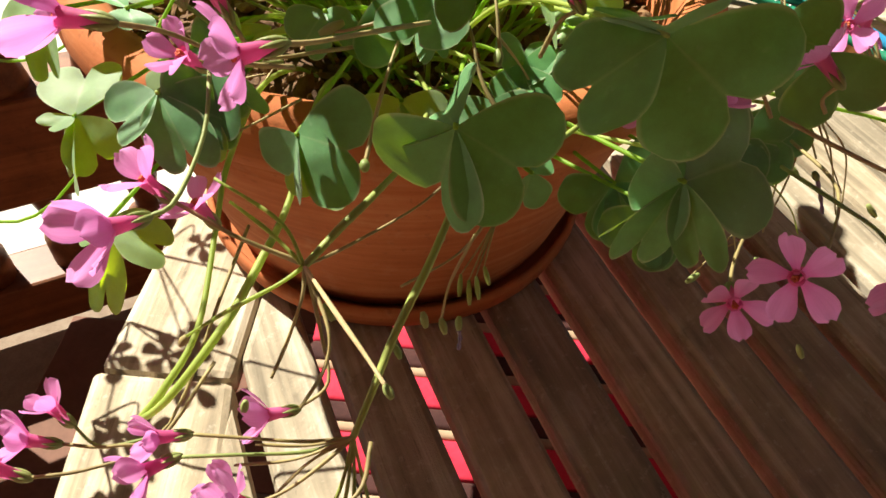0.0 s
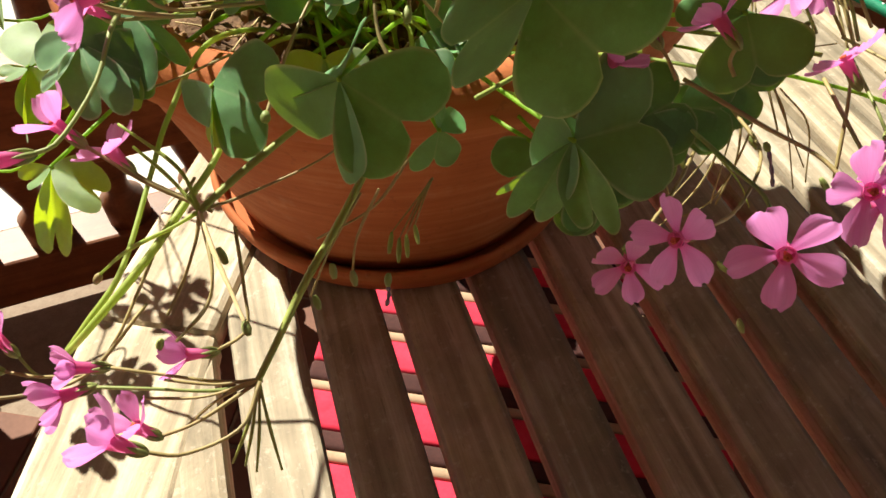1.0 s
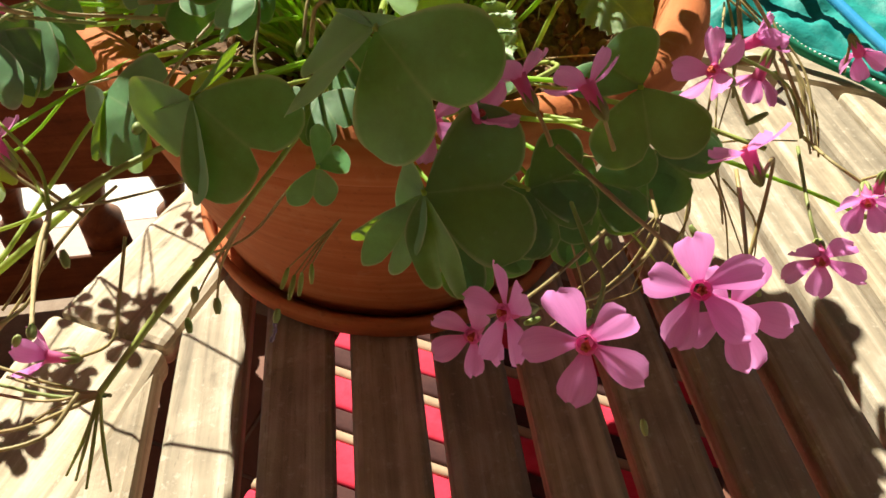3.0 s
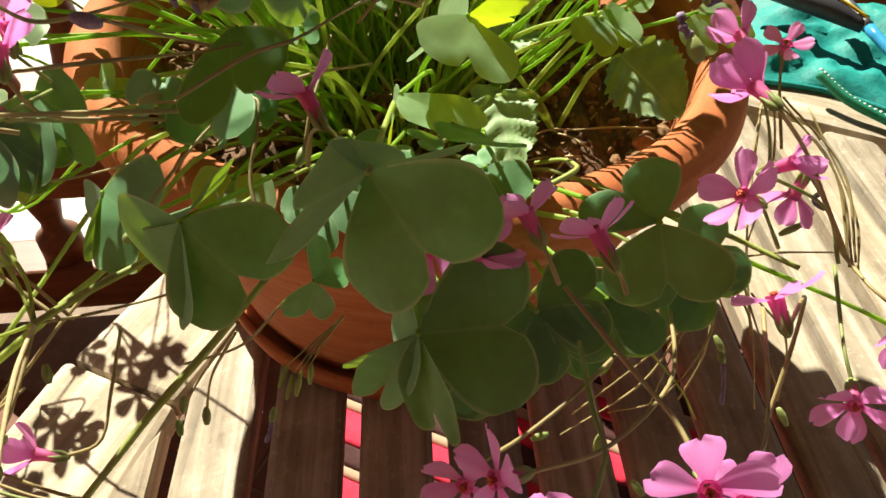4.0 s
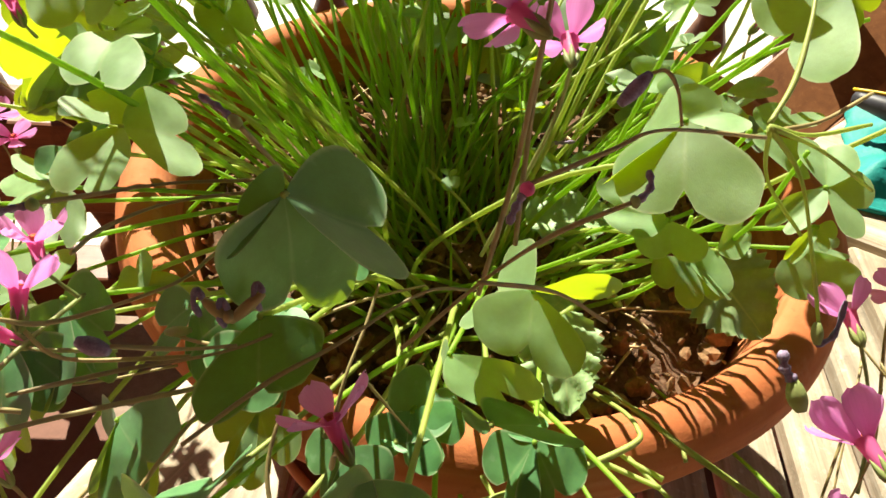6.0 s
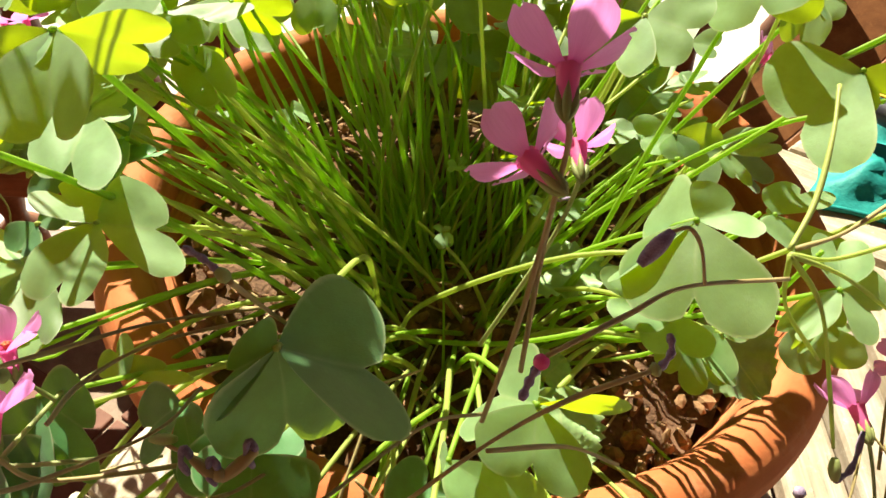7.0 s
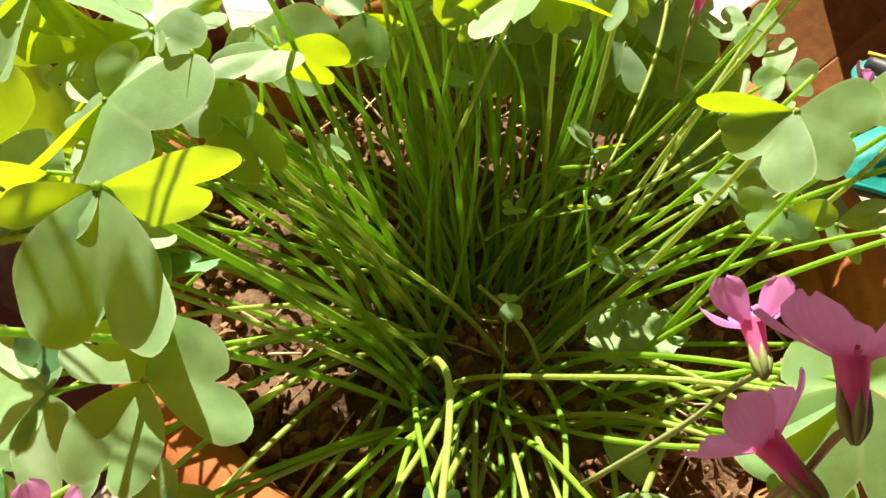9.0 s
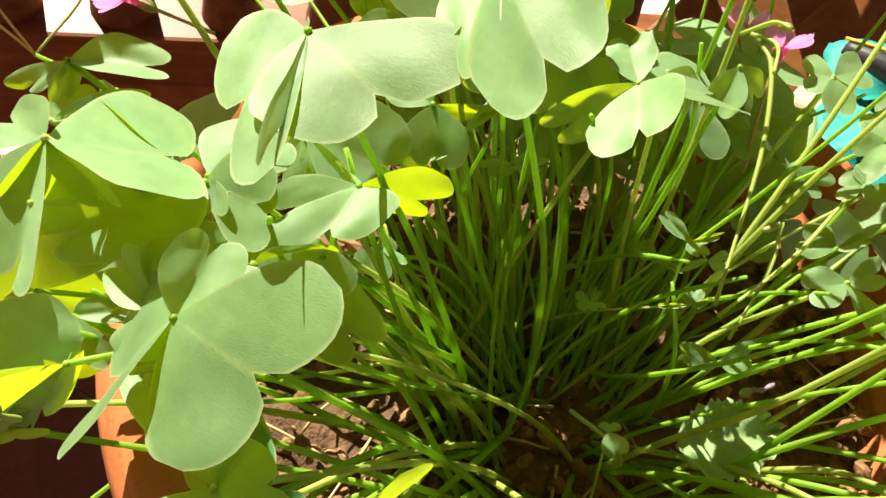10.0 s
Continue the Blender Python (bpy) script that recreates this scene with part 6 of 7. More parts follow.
for end, mid in (((-0.0285, 0.0850, 0.1190), (-0.0235, 0.0930, 0.1320)), ((-0.0235, 0.0840, 0.1210), (-0.0215, 0.0920, 0.1330)), ((-0.0200, 0.0835, 0.1190), (-0.0195, 0.0925, 0.1330)), ((-0.0120, 0.0850, 0.1200), (-0.0170, 0.0940, 0.1340))):
    stalk(oxalis, NODE_A, mid, end, mat=OLIVE, r=0.0009)
for end, mid in (((-0.0480, 0.0960, 0.1470), (-0.0340, 0.0985, 0.1440)), ((-0.0540, 0.0920, 0.1410), (-0.0370, 0.0960, 0.1400)), ((-0.0420, 0.0880, 0.1330), (-0.0330, 0.0960, 0.1390))):
    stalk(oxalis, NODE_A, mid, end, r=0.0008)
# the upper umbel, its pale pods hanging on long pedicels
stalk(oxalis, NODE_B, (-0.0270, 0.1340, 0.2000), (-0.0196, 0.1440, 0.2030), (-0.0120, 0.1600, 0.2040), (-0.0080, 0.1950, 0.1980), (-0.0150, 0.2500, 0.1700), (-0.0200, 0.2950, 0.1420), mat=OLIVE, r=0.0015)
stalk(oxalis, NODE_B, (-0.0255, 0.1085, 0.1985), (-0.0150, 0.0945, 0.1990), (-0.0095, 0.0873, 0.1983), mat=STRAW, r=0.0010)
bud(oxalis, (-0.0098, 0.0877, 0.1984), (-0.0078, 0.0848, 0.1975), r=0.0011, mat=SEPAL)
stalk(oxalis, NODE_B, (-0.0263, 0.1065, 0.1921), (-0.0260, 0.0985, 0.1866), (-0.0298, 0.0870, 0.1860), r=0.0008)
stalk(oxalis, NODE_B, (-0.0348, 0.1165, 0.1910), (-0.0379, 0.1093, 0.1816), (-0.0413, 0.1012, 0.1748), r=0.0008)
stalk(oxalis, NODE_B, (-0.0413, 0.1174, 0.1936), (-0.0537, 0.1125, 0.1874), (-0.0681, 0.1139, 0.1721), mat=PALE_STEM, r=0.0009)
bud(oxalis, (-0.0681, 0.1139, 0.1721), (-0.0700, 0.1125, 0.1690), r=0.0012, mat=DRY_STEM)
stalk(oxalis, NODE_B, (-0.0450, 0.1290, 0.2010), (-0.0560, 0.1340, 0.2060), r=0.0009, mat=PALE_STEM)
stalk(oxalis, NODE_B, (-0.0420, 0.1300, 0.2040), (-0.0600, 0.1370, 0.2110), r=0.0009, mat=PALE_STEM)
stalk(oxalis, NODE_B, (-0.0250, 0.1330, 0.1940), (-0.0080, 0.1480, 0.1960), (0.0020, 0.1560, 0.2020), r=0.0007)
bud(oxalis, (-0.0295, 0.1170, 0.1880), (-0.0265, 0.1140, 0.1850), r=0.0012)
# two yellow-green stalks that run over the lit boards
stalk(oxalis, NODE_C, (-0.0770, 0.1085, 0.1522), (-0.0705, 0.1255, 0.1604), (-0.0727, 0.1588, 0.1695), (-0.0740, 0.1810, 0.1760), (-0.0680, 0.2080, 0.1880), (-0.0660, 0.2500, 0.1690), (-0.0650, 0.2850, 0.1420), mat=PALE_STEM, r=0.0016)
stalk(oxalis, NODE_C, (-0.0730, 0.1040, 0.1560), (-0.0604, 0.1230, 0.1672), (-0.0543, 0.1425, 0.1728), (-0.0500, 0.1660, 0.1765), (-0.0470, 0.2060, 0.1880), (-0.0470, 0.2500, 0.1680), (-0.0500, 0.2850, 0.1420), mat=PALE_STEM, r=0.0018)
stalk(oxalis, (0.0193, 0.1875, 0.1560), (0.0144, 0.1777, 0.1524), (0.0077, 0.1676, 0.1458), r=0.0005)
bud(oxalis, (0.0077, 0.1676, 0.1458), (0.0078, 0.1611, 0.1412), r=0.0009, mat=OLIVE)
stalk(oxalis, (0.0193, 0.1875, 0.1560), (0.0154, 0.1777, 0.1524), (0.0107, 0.1662, 0.1446), r=0.0005)
bud(oxalis, (0.0107, 0.1662, 0.1446), (0.0117, 0.1591, 0.1394), r=0.0009, mat=OLIVE)
stalk(oxalis, (0.0193, 0.1875, 0.1560), (0.0162, 0.1778, 0.1525), (0.0131, 0.1674, 0.1457), r=0.0005)
bud(oxalis, (0.0131, 0.1674, 0.1457), (0.0148, 0.1608, 0.1409), r=0.0009, mat=OLIVE)
stalk(oxalis, (0.0193, 0.1875, 0.1560), (0.0172, 0.1779, 0.1525), (0.0157, 0.1702, 0.1482), r=0.0005)
bud(oxalis, (0.0157, 0.1702, 0.1482), (0.0180, 0.1647, 0.1445), r=0.0009, mat=OLIVE)
bud(oxalis, (0.0083, 0.1567, 0.1358), (0.0087, 0.1530, 0.1324), r=0.0013, tail=((0.0094, 0.1509, 0.1304), (0.0091, 0.1479, 0.1277),))
stalk(oxalis, (0.1713, 0.2558, 0.1832), (0.1589, 0.2773, 0.2007), (0.1320, 0.2954, 0.2155), r=0.0007)
stalk(oxalis, (0.1727, 0.2595, 0.1821), (0.1608, 0.2822, 0.2005), (0.1358, 0.2993, 0.2122), r=0.0007)
stalk(oxalis, (0.1721, 0.2603, 0.1787), (0.1571, 0.2850, 0.2001), (0.1263, 0.3027, 0.2129), r=0.0007)
stalk(oxalis, (0.1759, 0.2635, 0.1762), (0.1698, 0.2804, 0.1873), (0.1466, 0.3081, 0.2058), r=0.0007)
stalk(oxalis, (0.1497, 0.2376, 0.1558), (0.1383, 0.2648, 0.1784), (0.1306, 0.3074, 0.2047), r=0.0007)
stalk(oxalis, (0.1343, 0.2615, 0.1794), (0.1320, 0.2883, 0.1987), (0.1303, 0.3128, 0.2043), r=0.0007)
stalk(oxalis, (0.1357, 0.2460, 0.1598), (0.1381, 0.2350, 0.1414), (0.1362, 0.2310, 0.1183), r=0.0007)
stalk(oxalis, (0.2011, 0.2626, 0.1558), (0.1798, 0.2614, 0.1616), (0.1590, 0.2619, 0.1647), (0.1379, 0.2642, 0.1666), (0.1133, 0.2805, 0.1618), (0.0717, 0.3083, 0.1450), mat=STEM, r=0.0013)
stalk(oxalis, (0.1528, 0.2381, 0.1909), (0.1250, 0.2468, 0.1894), (0.0932, 0.2580, 0.1834), (0.0739, 0.2674, 0.1775), (0.0581, 0.2745, 0.1708), (0.0299, 0.2860, 0.1450), mat=OLIVE, r=0.0014)
stalk(oxalis, (0.0341, 0.1786, 0.2009), (0.0498, 0.1999, 0.1997), (0.0677, 0.2212, 0.2017), (0.0785, 0.2364, 0.2040), (0.0774, 0.2423, 0.2028), (0.0720, 0.2488, 0.1982), (0.0610, 0.2602, 0.1850), mat=OLIVE, r=0.0014)
stalk(oxalis, (0.0906, 0.2409, 0.1829), (0.0767, 0.2424, 0.1789), (0.0632, 0.2431, 0.1768), (0.0480, 0.2521, 0.1716), (0.0341, 0.2630, 0.1619), (0.0205, 0.2779, 0.1472), mat=PALE_STEM, r=0.0014)
stalk(oxalis, (0.0906, 0.2464, 0.1795), (0.0766, 0.2492, 0.1767), (0.0644, 0.2568, 0.1718), (0.0557, 0.2694, 0.1643), (0.0340, 0.2882, 0.1453), mat=PALE_STEM, r=0.0013)
stalk(oxalis, (0.0955, 0.2607, 0.1735), (0.0901, 0.2679, 0.1739), (0.0777, 0.2723, 0.1718), (0.0625, 0.2751, 0.1667), mat=OLIVE, r=0.0011)
stalk(oxalis, (0.0848, 0.2033, 0.1938), (0.0937, 0.2003, 0.1767), (0.1078, 0.1907, 0.1516), (0.1116, 0.1918, 0.1399), r=0.0006)
stalk(oxalis, (0.0846, 0.2048, 0.1926), (0.1114, 0.2059, 0.1734), (0.1302, 0.2063, 0.1563), (0.1395, 0.2067, 0.1423), r=0.0006, mat=PALE_STEM)
stalk(oxalis, (0.0843, 0.2063, 0.1913), (0.0789, 0.2046, 0.1799), (0.0746, 0.2035, 0.1689), r=0.0006, mat=PALE_STEM)
stalk(oxalis, (0.0841, 0.2079, 0.1900), (0.1061, 0.2214, 0.1844), (0.1325, 0.2337, 0.1761), r=0.0006)
stalk(oxalis, (0.1323, 0.2287, 0.1913), (0.1297, 0.2244, 0.1766), (0.1178, 0.2115, 0.1568), (0.1013, 0.1959, 0.1359), r=0.0006)
stalk(oxalis, (0.1325, 0.2304, 0.1900), (0.1274, 0.2222, 0.1725), (0.1240, 0.2036, 0.1444), r=0.0006)
stalk(oxalis, (0.1315, 0.2302, 0.1874), (0.1458, 0.2293, 0.1705), (0.1569, 0.2176, 0.1442), r=0.0006)
stalk(oxalis, (0.1324, 0.2350, 0.1888), (0.1468, 0.2485, 0.1856), (0.1664, 0.2626, 0.1814), r=0.0006)
stalk(oxalis, (0.1303, 0.2751, 0.2250), (0.1374, 0.2683, 0.2048), (0.1386, 0.2551, 0.1804), r=0.0006)
stalk(oxalis, (0.1340, 0.2403, 0.1876), (0.1456, 0.2367, 0.1691), (0.1624, 0.2297, 0.1455), r=0.0006)
stalk(oxalis, (0.1326, 0.2314, 0.1768), (0.1358, 0.2272, 0.1603), (0.1278, 0.2133, 0.1382), (0.1126, 0.2081, 0.1268), r=0.0006)
stalk(oxalis, (0.1434, 0.2371, 0.1759), (0.1599, 0.2379, 0.1598), (0.1658, 0.2292, 0.1382), r=0.0006)
stalk(oxalis, (0.1274, 0.2282, 0.1697), (0.1203, 0.2122, 0.1453), (0.0995, 0.1943, 0.1236), r=0.0006)
bud(oxalis, (0.1115, 0.1788, 0.1560), (0.1116, 0.1749, 0.1522), r=0.0012)
bud(oxalis, (0.1247, 0.1756, 0.1430), (0.1293, 0.1740, 0.1399), r=0.0012)
bud(oxalis, (0.1602, 0.2095, 0.1582), (0.1643, 0.2070, 0.1544), r=0.0012)
bud(oxalis, (0.1384, 0.1688, 0.1206), (0.1408, 0.1655, 0.1167), r=0.0012)
bud(oxalis, (0.0963, 0.1819, 0.1412), (0.0915, 0.1786, 0.1396), r=0.0012)
bud(oxalis, (0.1464, 0.2544, 0.1885), (0.1526, 0.2596, 0.1915), r=0.0012)
bud(oxalis, (0.1105, 0.2145, 0.1564), (0.1127, 0.2117, 0.1530), r=0.0012)
bud(oxalis, (0.0740, 0.1944, 0.1434), (0.0738, 0.1899, 0.1391), r=0.0012)
bud(oxalis, (0.1385, 0.2341, 0.1546), (0.1430, 0.2313, 0.1505), r=0.0012)
bud(oxalis, (0.1381, 0.2715, 0.2019), (0.1478, 0.2759, 0.2030), r=0.0018, mat=DRY_STEM)
bud(oxalis, (0.1393, 0.2183, 0.1648), (0.1412, 0.2162, 0.1622), r=0.0013, tail=((0.1435, 0.2114, 0.1569), (0.1447, 0.2076, 0.1529),))
bud(oxalis, (0.1537, 0.2861, 0.1938), (0.1560, 0.2847, 0.1916), r=0.0014, tail=((0.1582, 0.2832, 0.1895), (0.1562, 0.2801, 0.1872), (0.1610, 0.2793, 0.1849),))
stalk(oxalis, (0.0008, 0.1568, 0.1753), (-0.0082, 0.1463, 0.1583), (-0.0146, 0.1376, 0.1420), r=0.0007)
stalk(oxalis, (0.0096, 0.1467, 0.1884), (0.0036, 0.1397, 0.1737), (0.0019, 0.1349, 0.1597), r=0.0007)
stalk(oxalis, (0.0167, 0.1601, 0.1904), (0.0062, 0.1513, 0.1754), (-0.0115, 0.1443, 0.1645), r=0.0007)
stalk(oxalis, (0.0089, 0.2014, 0.2240), (0.0189, 0.2027, 0.2120), (0.0253, 0.2048, 0.2019), r=0.0007)
stalk(oxalis, (-0.0789, 0.1571, 0.2016), (-0.0652, 0.1699, 0.1994), (-0.0481, 0.1875, 0.2008), r=0.0007)
bud(oxalis, (-0.0038, 0.1339, 0.1662), (-0.0024, 0.1306, 0.1627), r=0.0012)
bud(oxalis, (0.0019, 0.1355, 0.1617), (0.0036, 0.1323, 0.1581), r=0.0012)
bud(oxalis, (-0.0538, 0.1057, 0.1471), (-0.0535, 0.1085, 0.1496), r=0.0012)
bud(oxalis, (-0.0125, 0.1358, 0.1453), (-0.0102, 0.1328, 0.1417), r=0.0012)
stalk(oxalis, (0.0168, 0.1574, 0.2176), (0.0075, 0.1668, 0.2268), (0.0025, 0.1801, 0.2354), (-0.0043, 0.1860, 0.2377), (-0.0321, 0.1827, 0.2294), (-0.0385, 0.1835, 0.2293), r=0.0008)
bud(oxalis, (0.0168, 0.1574, 0.2176), (0.0188, 0.1551, 0.2162), r=0.0014)
bud(oxalis, (-0.0327, 0.1843, 0.2311), (-0.0396, 0.1818, 0.2281), r=0.0014)
stalk(oxalis, (-0.0226, 0.1495, 0.2087), (-0.0204, 0.1679, 0.2184), (-0.0161, 0.1924, 0.2264), (-0.0073, 0.2171, 0.2258), (0.0055, 0.2399, 0.2220), r=0.0008)
bud(oxalis, (-0.0228, 0.1507, 0.2098), (-0.0223, 0.1477, 0.2082), r=0.0014)
stalk(oxalis, (0.0123, 0.1852, 0.2244), (0.0102, 0.1941, 0.2336), (0.0076, 0.2066, 0.2393), (0.0049, 0.2160, 0.2434), r=0.0008)
bud(oxalis, (0.0118, 0.1862, 0.2255), (0.0121, 0.1818, 0.2226), r=0.0014)
bud(oxalis, (0.0602, 0.2134, 0.3007), (0.0613, 0.2144, 0.3011), r=0.0012, tail=((0.0619, 0.2176, 0.3024), (0.0604, 0.2200, 0.3038),))
bud(oxalis, (0.0444, 0.2042, 0.3038), (0.0439, 0.2024, 0.3023), r=0.0013, mat=TUBE, tail=((0.0437, 0.2003, 0.3005), (0.0438, 0.1981, 0.2984),))
bud(oxalis, (0.0538, 0.2292, 0.3168), (0.0513, 0.2233, 0.3125), r=0.0014, mat=WITHER)
stalk(oxalis, (0.0538, 0.2292, 0.3168), (0.0561, 0.2310, 0.3173), (0.0591, 0.2309, 0.3145), (0.0622, 0.2285, 0.3093), r=0.0006)
stalk(oxalis, (0.0444, 0.2042, 0.3038), (0.0530, 0.2175, 0.3064), (0.0596, 0.2274, 0.3081), (0.0760, 0.2464, 0.3023), r=0.0007)
stalk(oxalis, (0.0602, 0.2134, 0.3007), (0.0501, 0.2054, 0.2937), (0.0411, 0.1973, 0.2832), (0.0307, 0.1858, 0.2673), r=0.0007)
bud(oxalis, (-0.0092, 0.1902, 0.3012), (-0.0118, 0.1903, 0.3025), r=0.0012, tail=((-0.0149, 0.1902, 0.3038), (-0.0183, 0.1897, 0.3049),))
stalk(oxalis, (-0.0092, 0.1902, 0.3012), (-0.0061, 0.1932, 0.2940), (-0.0029, 0.1984, 0.2829), (0.0039, 0.2087, 0.2648), r=0.0008)
stalk(oxalis, (-0.0394, 0.1564, 0.2897), (-0.0328, 0.1704, 0.2866), (-0.0261, 0.1843, 0.2835), (-0.0138, 0.2004, 0.2797), r=0.0007)
stalk(oxalis, (-0.0241, 0.1589, 0.2850), (-0.0275, 0.1683, 0.2823), (-0.0245, 0.1821, 0.2806), (-0.0139, 0.1984, 0.2779), r=0.0007)
stalk(oxalis, (-0.0113, 0.1527, 0.2734), (-0.0051, 0.1624, 0.2666), (-0.0008, 0.1720, 0.2605), r=0.0007)
stalk(oxalis, (-0.0240, 0.1379, 0.2656), (-0.0144, 0.1534, 0.2626), (-0.0023, 0.1702, 0.2595), (0.0033, 0.1845, 0.2572), r=0.0007)
stalk(oxalis, (0.0071, 0.1490, 0.2615), (0.0121, 0.1675, 0.2633), (0.0168, 0.1825, 0.2620), (0.0253, 0.2034, 0.2645), (0.0334, 0.2155, 0.2590), r=0.0007)
stalk(oxalis, (0.0416, 0.1934, 0.2866), (0.0530, 0.2057, 0.2796), (0.0629, 0.2136, 0.2694), r=0.0007)
stalk(oxalis, (-0.0313, 0.1449, 0.2754), (-0.0284, 0.1530, 0.2686), (-0.0176, 0.1722, 0.2684), (-0.0176, 0.1849, 0.2672), r=0.0007)
bud(oxalis, (-0.0313, 0.1603, 0.2925), (-0.0328, 0.1590, 0.2920), r=0.0012, tail=((-0.0351, 0.1572, 0.2914), (-0.0373, 0.1551, 0.2905),))
bud(oxalis, (0.0005, 0.1708, 0.2703), (-0.0053, 0.1701, 0.2738), r=0.0012, mat=DRY_STEM, tail=((-0.0071, 0.1708, 0.2752), (-0.0068, 0.1689, 0.2733), (-0.0050, 0.1684, 0.2706),))
bud(oxalis, (0.0005, 0.1708, 0.2703), (-0.0003, 0.1714, 0.2726), r=0.0012, mat=DRY_STEM, tail=((-0.0021, 0.1721, 0.2741), (-0.0018, 0.1701, 0.2721), (-0.0000, 0.1697, 0.2694),))
bud(oxalis, (0.0005, 0.1708, 0.2703), (0.0043, 0.1768, 0.2754), r=0.0012, mat=DRY_STEM, tail=((0.0026, 0.1774, 0.2769), (0.0029, 0.1755, 0.2749), (0.0047, 0.1751, 0.2723),))
bud(oxalis, (-0.0169, 0.1502, 0.2737), (-0.0109, 0.1521, 0.2727), r=0.0016, mat=WITHER)
stalk(oxalis, (0.0757, 0.2577, 0.2985), (0.0861, 0.2584, 0.2886), (0.0955, 0.2534, 0.2739), (0.1034, 0.2488, 0.2603), r=0.0008, mat=PALE_STEM)
stalk(oxalis, (0.0757, 0.2577, 0.2985), (0.0799, 0.2547, 0.2880), (0.0914, 0.2550, 0.2772), r=0.0008, mat=PALE_STEM)
stalk(oxalis, (0.0757, 0.2577, 0.2985), (0.0878, 0.2643, 0.2932), (0.1010, 0.2687, 0.2855), r=0.0008, mat=PALE_STEM)
stalk(oxalis, (0.0757, 0.2577, 0.2985), (0.0843, 0.2651, 0.2956), (0.0950, 0.2772, 0.2960), r=0.0008, mat=PALE_STEM)
stalk(oxalis, (0.0778, 0.2678, 0.2925), (0.0858, 0.2784, 0.2928), (0.0934, 0.2920, 0.2960), r=0.0008)
stalk(oxalis, (0.0755, 0.2600, 0.2978), (0.0764, 0.2722, 0.3029), (0.0745, 0.2852, 0.3100), (0.0718, 0.2983, 0.3147), mat=OLIVE, r=0.0010)
bud(oxalis, (0.1009, 0.2389, 0.2696), (0.1028, 0.2362, 0.2662), r=0.0012, tail=((0.1054, 0.2410, 0.2666), (0.1050, 0.2481, 0.2704),))
bud(oxalis, (0.1055, 0.2264, 0.2559), (0.1014, 0.2292, 0.2604), r=0.0020, tail=((0.0987, 0.2300, 0.2623), (0.0971, 0.2319, 0.2648),))
bud(oxalis, (0.0072, 0.3214, 0.2253), (0.0094, 0.3237, 0.2267), r=0.0012, tail=((0.0122, 0.3249, 0.2273), (0.0153, 0.3284, 0.2270),))
stalk(oxalis, (-0.0318, 0.4091, 0.2696), (-0.0254, 0.4096, 0.2767), (-0.0218, 0.4045, 0.2802), mat=PALE_STEM, r=0.0010)
stalk(oxalis, (-0.0288, 0.4104, 0.2702), (-0.0219, 0.4051, 0.2734), (-0.0208, 0.3933, 0.2726), mat=PALE_STEM, r=0.0010)
stalk(oxalis, (-0.0265, 0.4098, 0.2696), (-0.0207, 0.3997, 0.2696), (-0.0150, 0.3769, 0.2610), (-0.0127, 0.3497, 0.2497), (-0.0124, 0.3313, 0.2445), mat=PALE_STEM, r=0.0010)
stalk(oxalis, (0.0175, 0.3853, 0.2497), (0.0077, 0.3609, 0.2412), (-0.0066, 0.3370, 0.2334), mat=PALE_STEM, r=0.0010)
stalk(oxalis, (0.0031, 0.3724, 0.2420), (0.0032, 0.3560, 0.2382), (-0.0011, 0.3335, 0.2306), mat=PALE_STEM, r=0.0010)
bud(oxalis, (-0.0229, 0.4125, 0.2748), (-0.0192, 0.4133, 0.2751), r=0.0012)
bud(oxalis, (-0.0210, 0.4065, 0.2706), (-0.0188, 0.4007, 0.2665), r=0.0012)
bud(oxalis, (0.0013, 0.3698, 0.2440), (-0.0021, 0.3661, 0.2418), r=0.0012)

# ---- the sheaf of stalks ----
def bent(seed):
    """One stalk, one unit high, gently bowed and thinning to its tip."""
    rng = random.Random(seed)
    a, b = rng.uniform(0.04, 0.20), rng.uniform(-0.06, 0.06)
    bm = bmesh.new()
    tube(bm, [(0, 0, 0), (a * 0.5, b * 0.7, 0.25), (a * 0.5, b, 0.55), (a * 0.2, b * 0.4, 0.8), (-a * 0.6, -b, 1.0)], 0.0068, 0.0042, 6, 14)
    return bm


STALKS = [mesh_from(bent(k), "stem", STEM if k % 4 else PALE_STEM) for k in range(16)]
rng = random.Random(5)


def stem(root, tip, thick, n):
    d = Vector(tip) - Vector(root)
    q = d.to_track_quat("Z", "X").to_matrix().to_4x4() @ Matrix.Rotation(rng.uniform(0, math.tau), 4, "Z")
    ob = new("stem", STALKS[n % 16])
    ob.parent = oxalis
    ob.matrix_parent_inverse = Matrix.Translation(-oxalis.location)
    ob.matrix_basis = Matrix.Translation(root) @ q @ Matrix.Diagonal((thick, thick, d.length, 1))


ends = [q for q in leaf.nodes if q.z > 0.205 and q.y > 0.235 and (q.xy - Vector(PLANT)).length < 0.15 and q.z < 0.36]
for n in range(56):
    tip = ends[(n * 7) % len(ends)]
    a = math.atan2(tip.y - PLANT[1], tip.x - PLANT[0]) + rng.gauss(0, 0.9)
    s = 0.046 * math.sqrt(rng.random())
    root = Vector((PLANT[0] - 0.010 + math.cos(a) * s * 1.1, PLANT[1] + 0.006 + math.sin(a) * s * 0.9, SOIL_Z - 0.004))
    stem(root, tip + Vector((rng.uniform(-0.002, 0.002), rng.uniform(-0.002, 0.002), -0.001)), rng.uniform(0.12, 0.17), n)

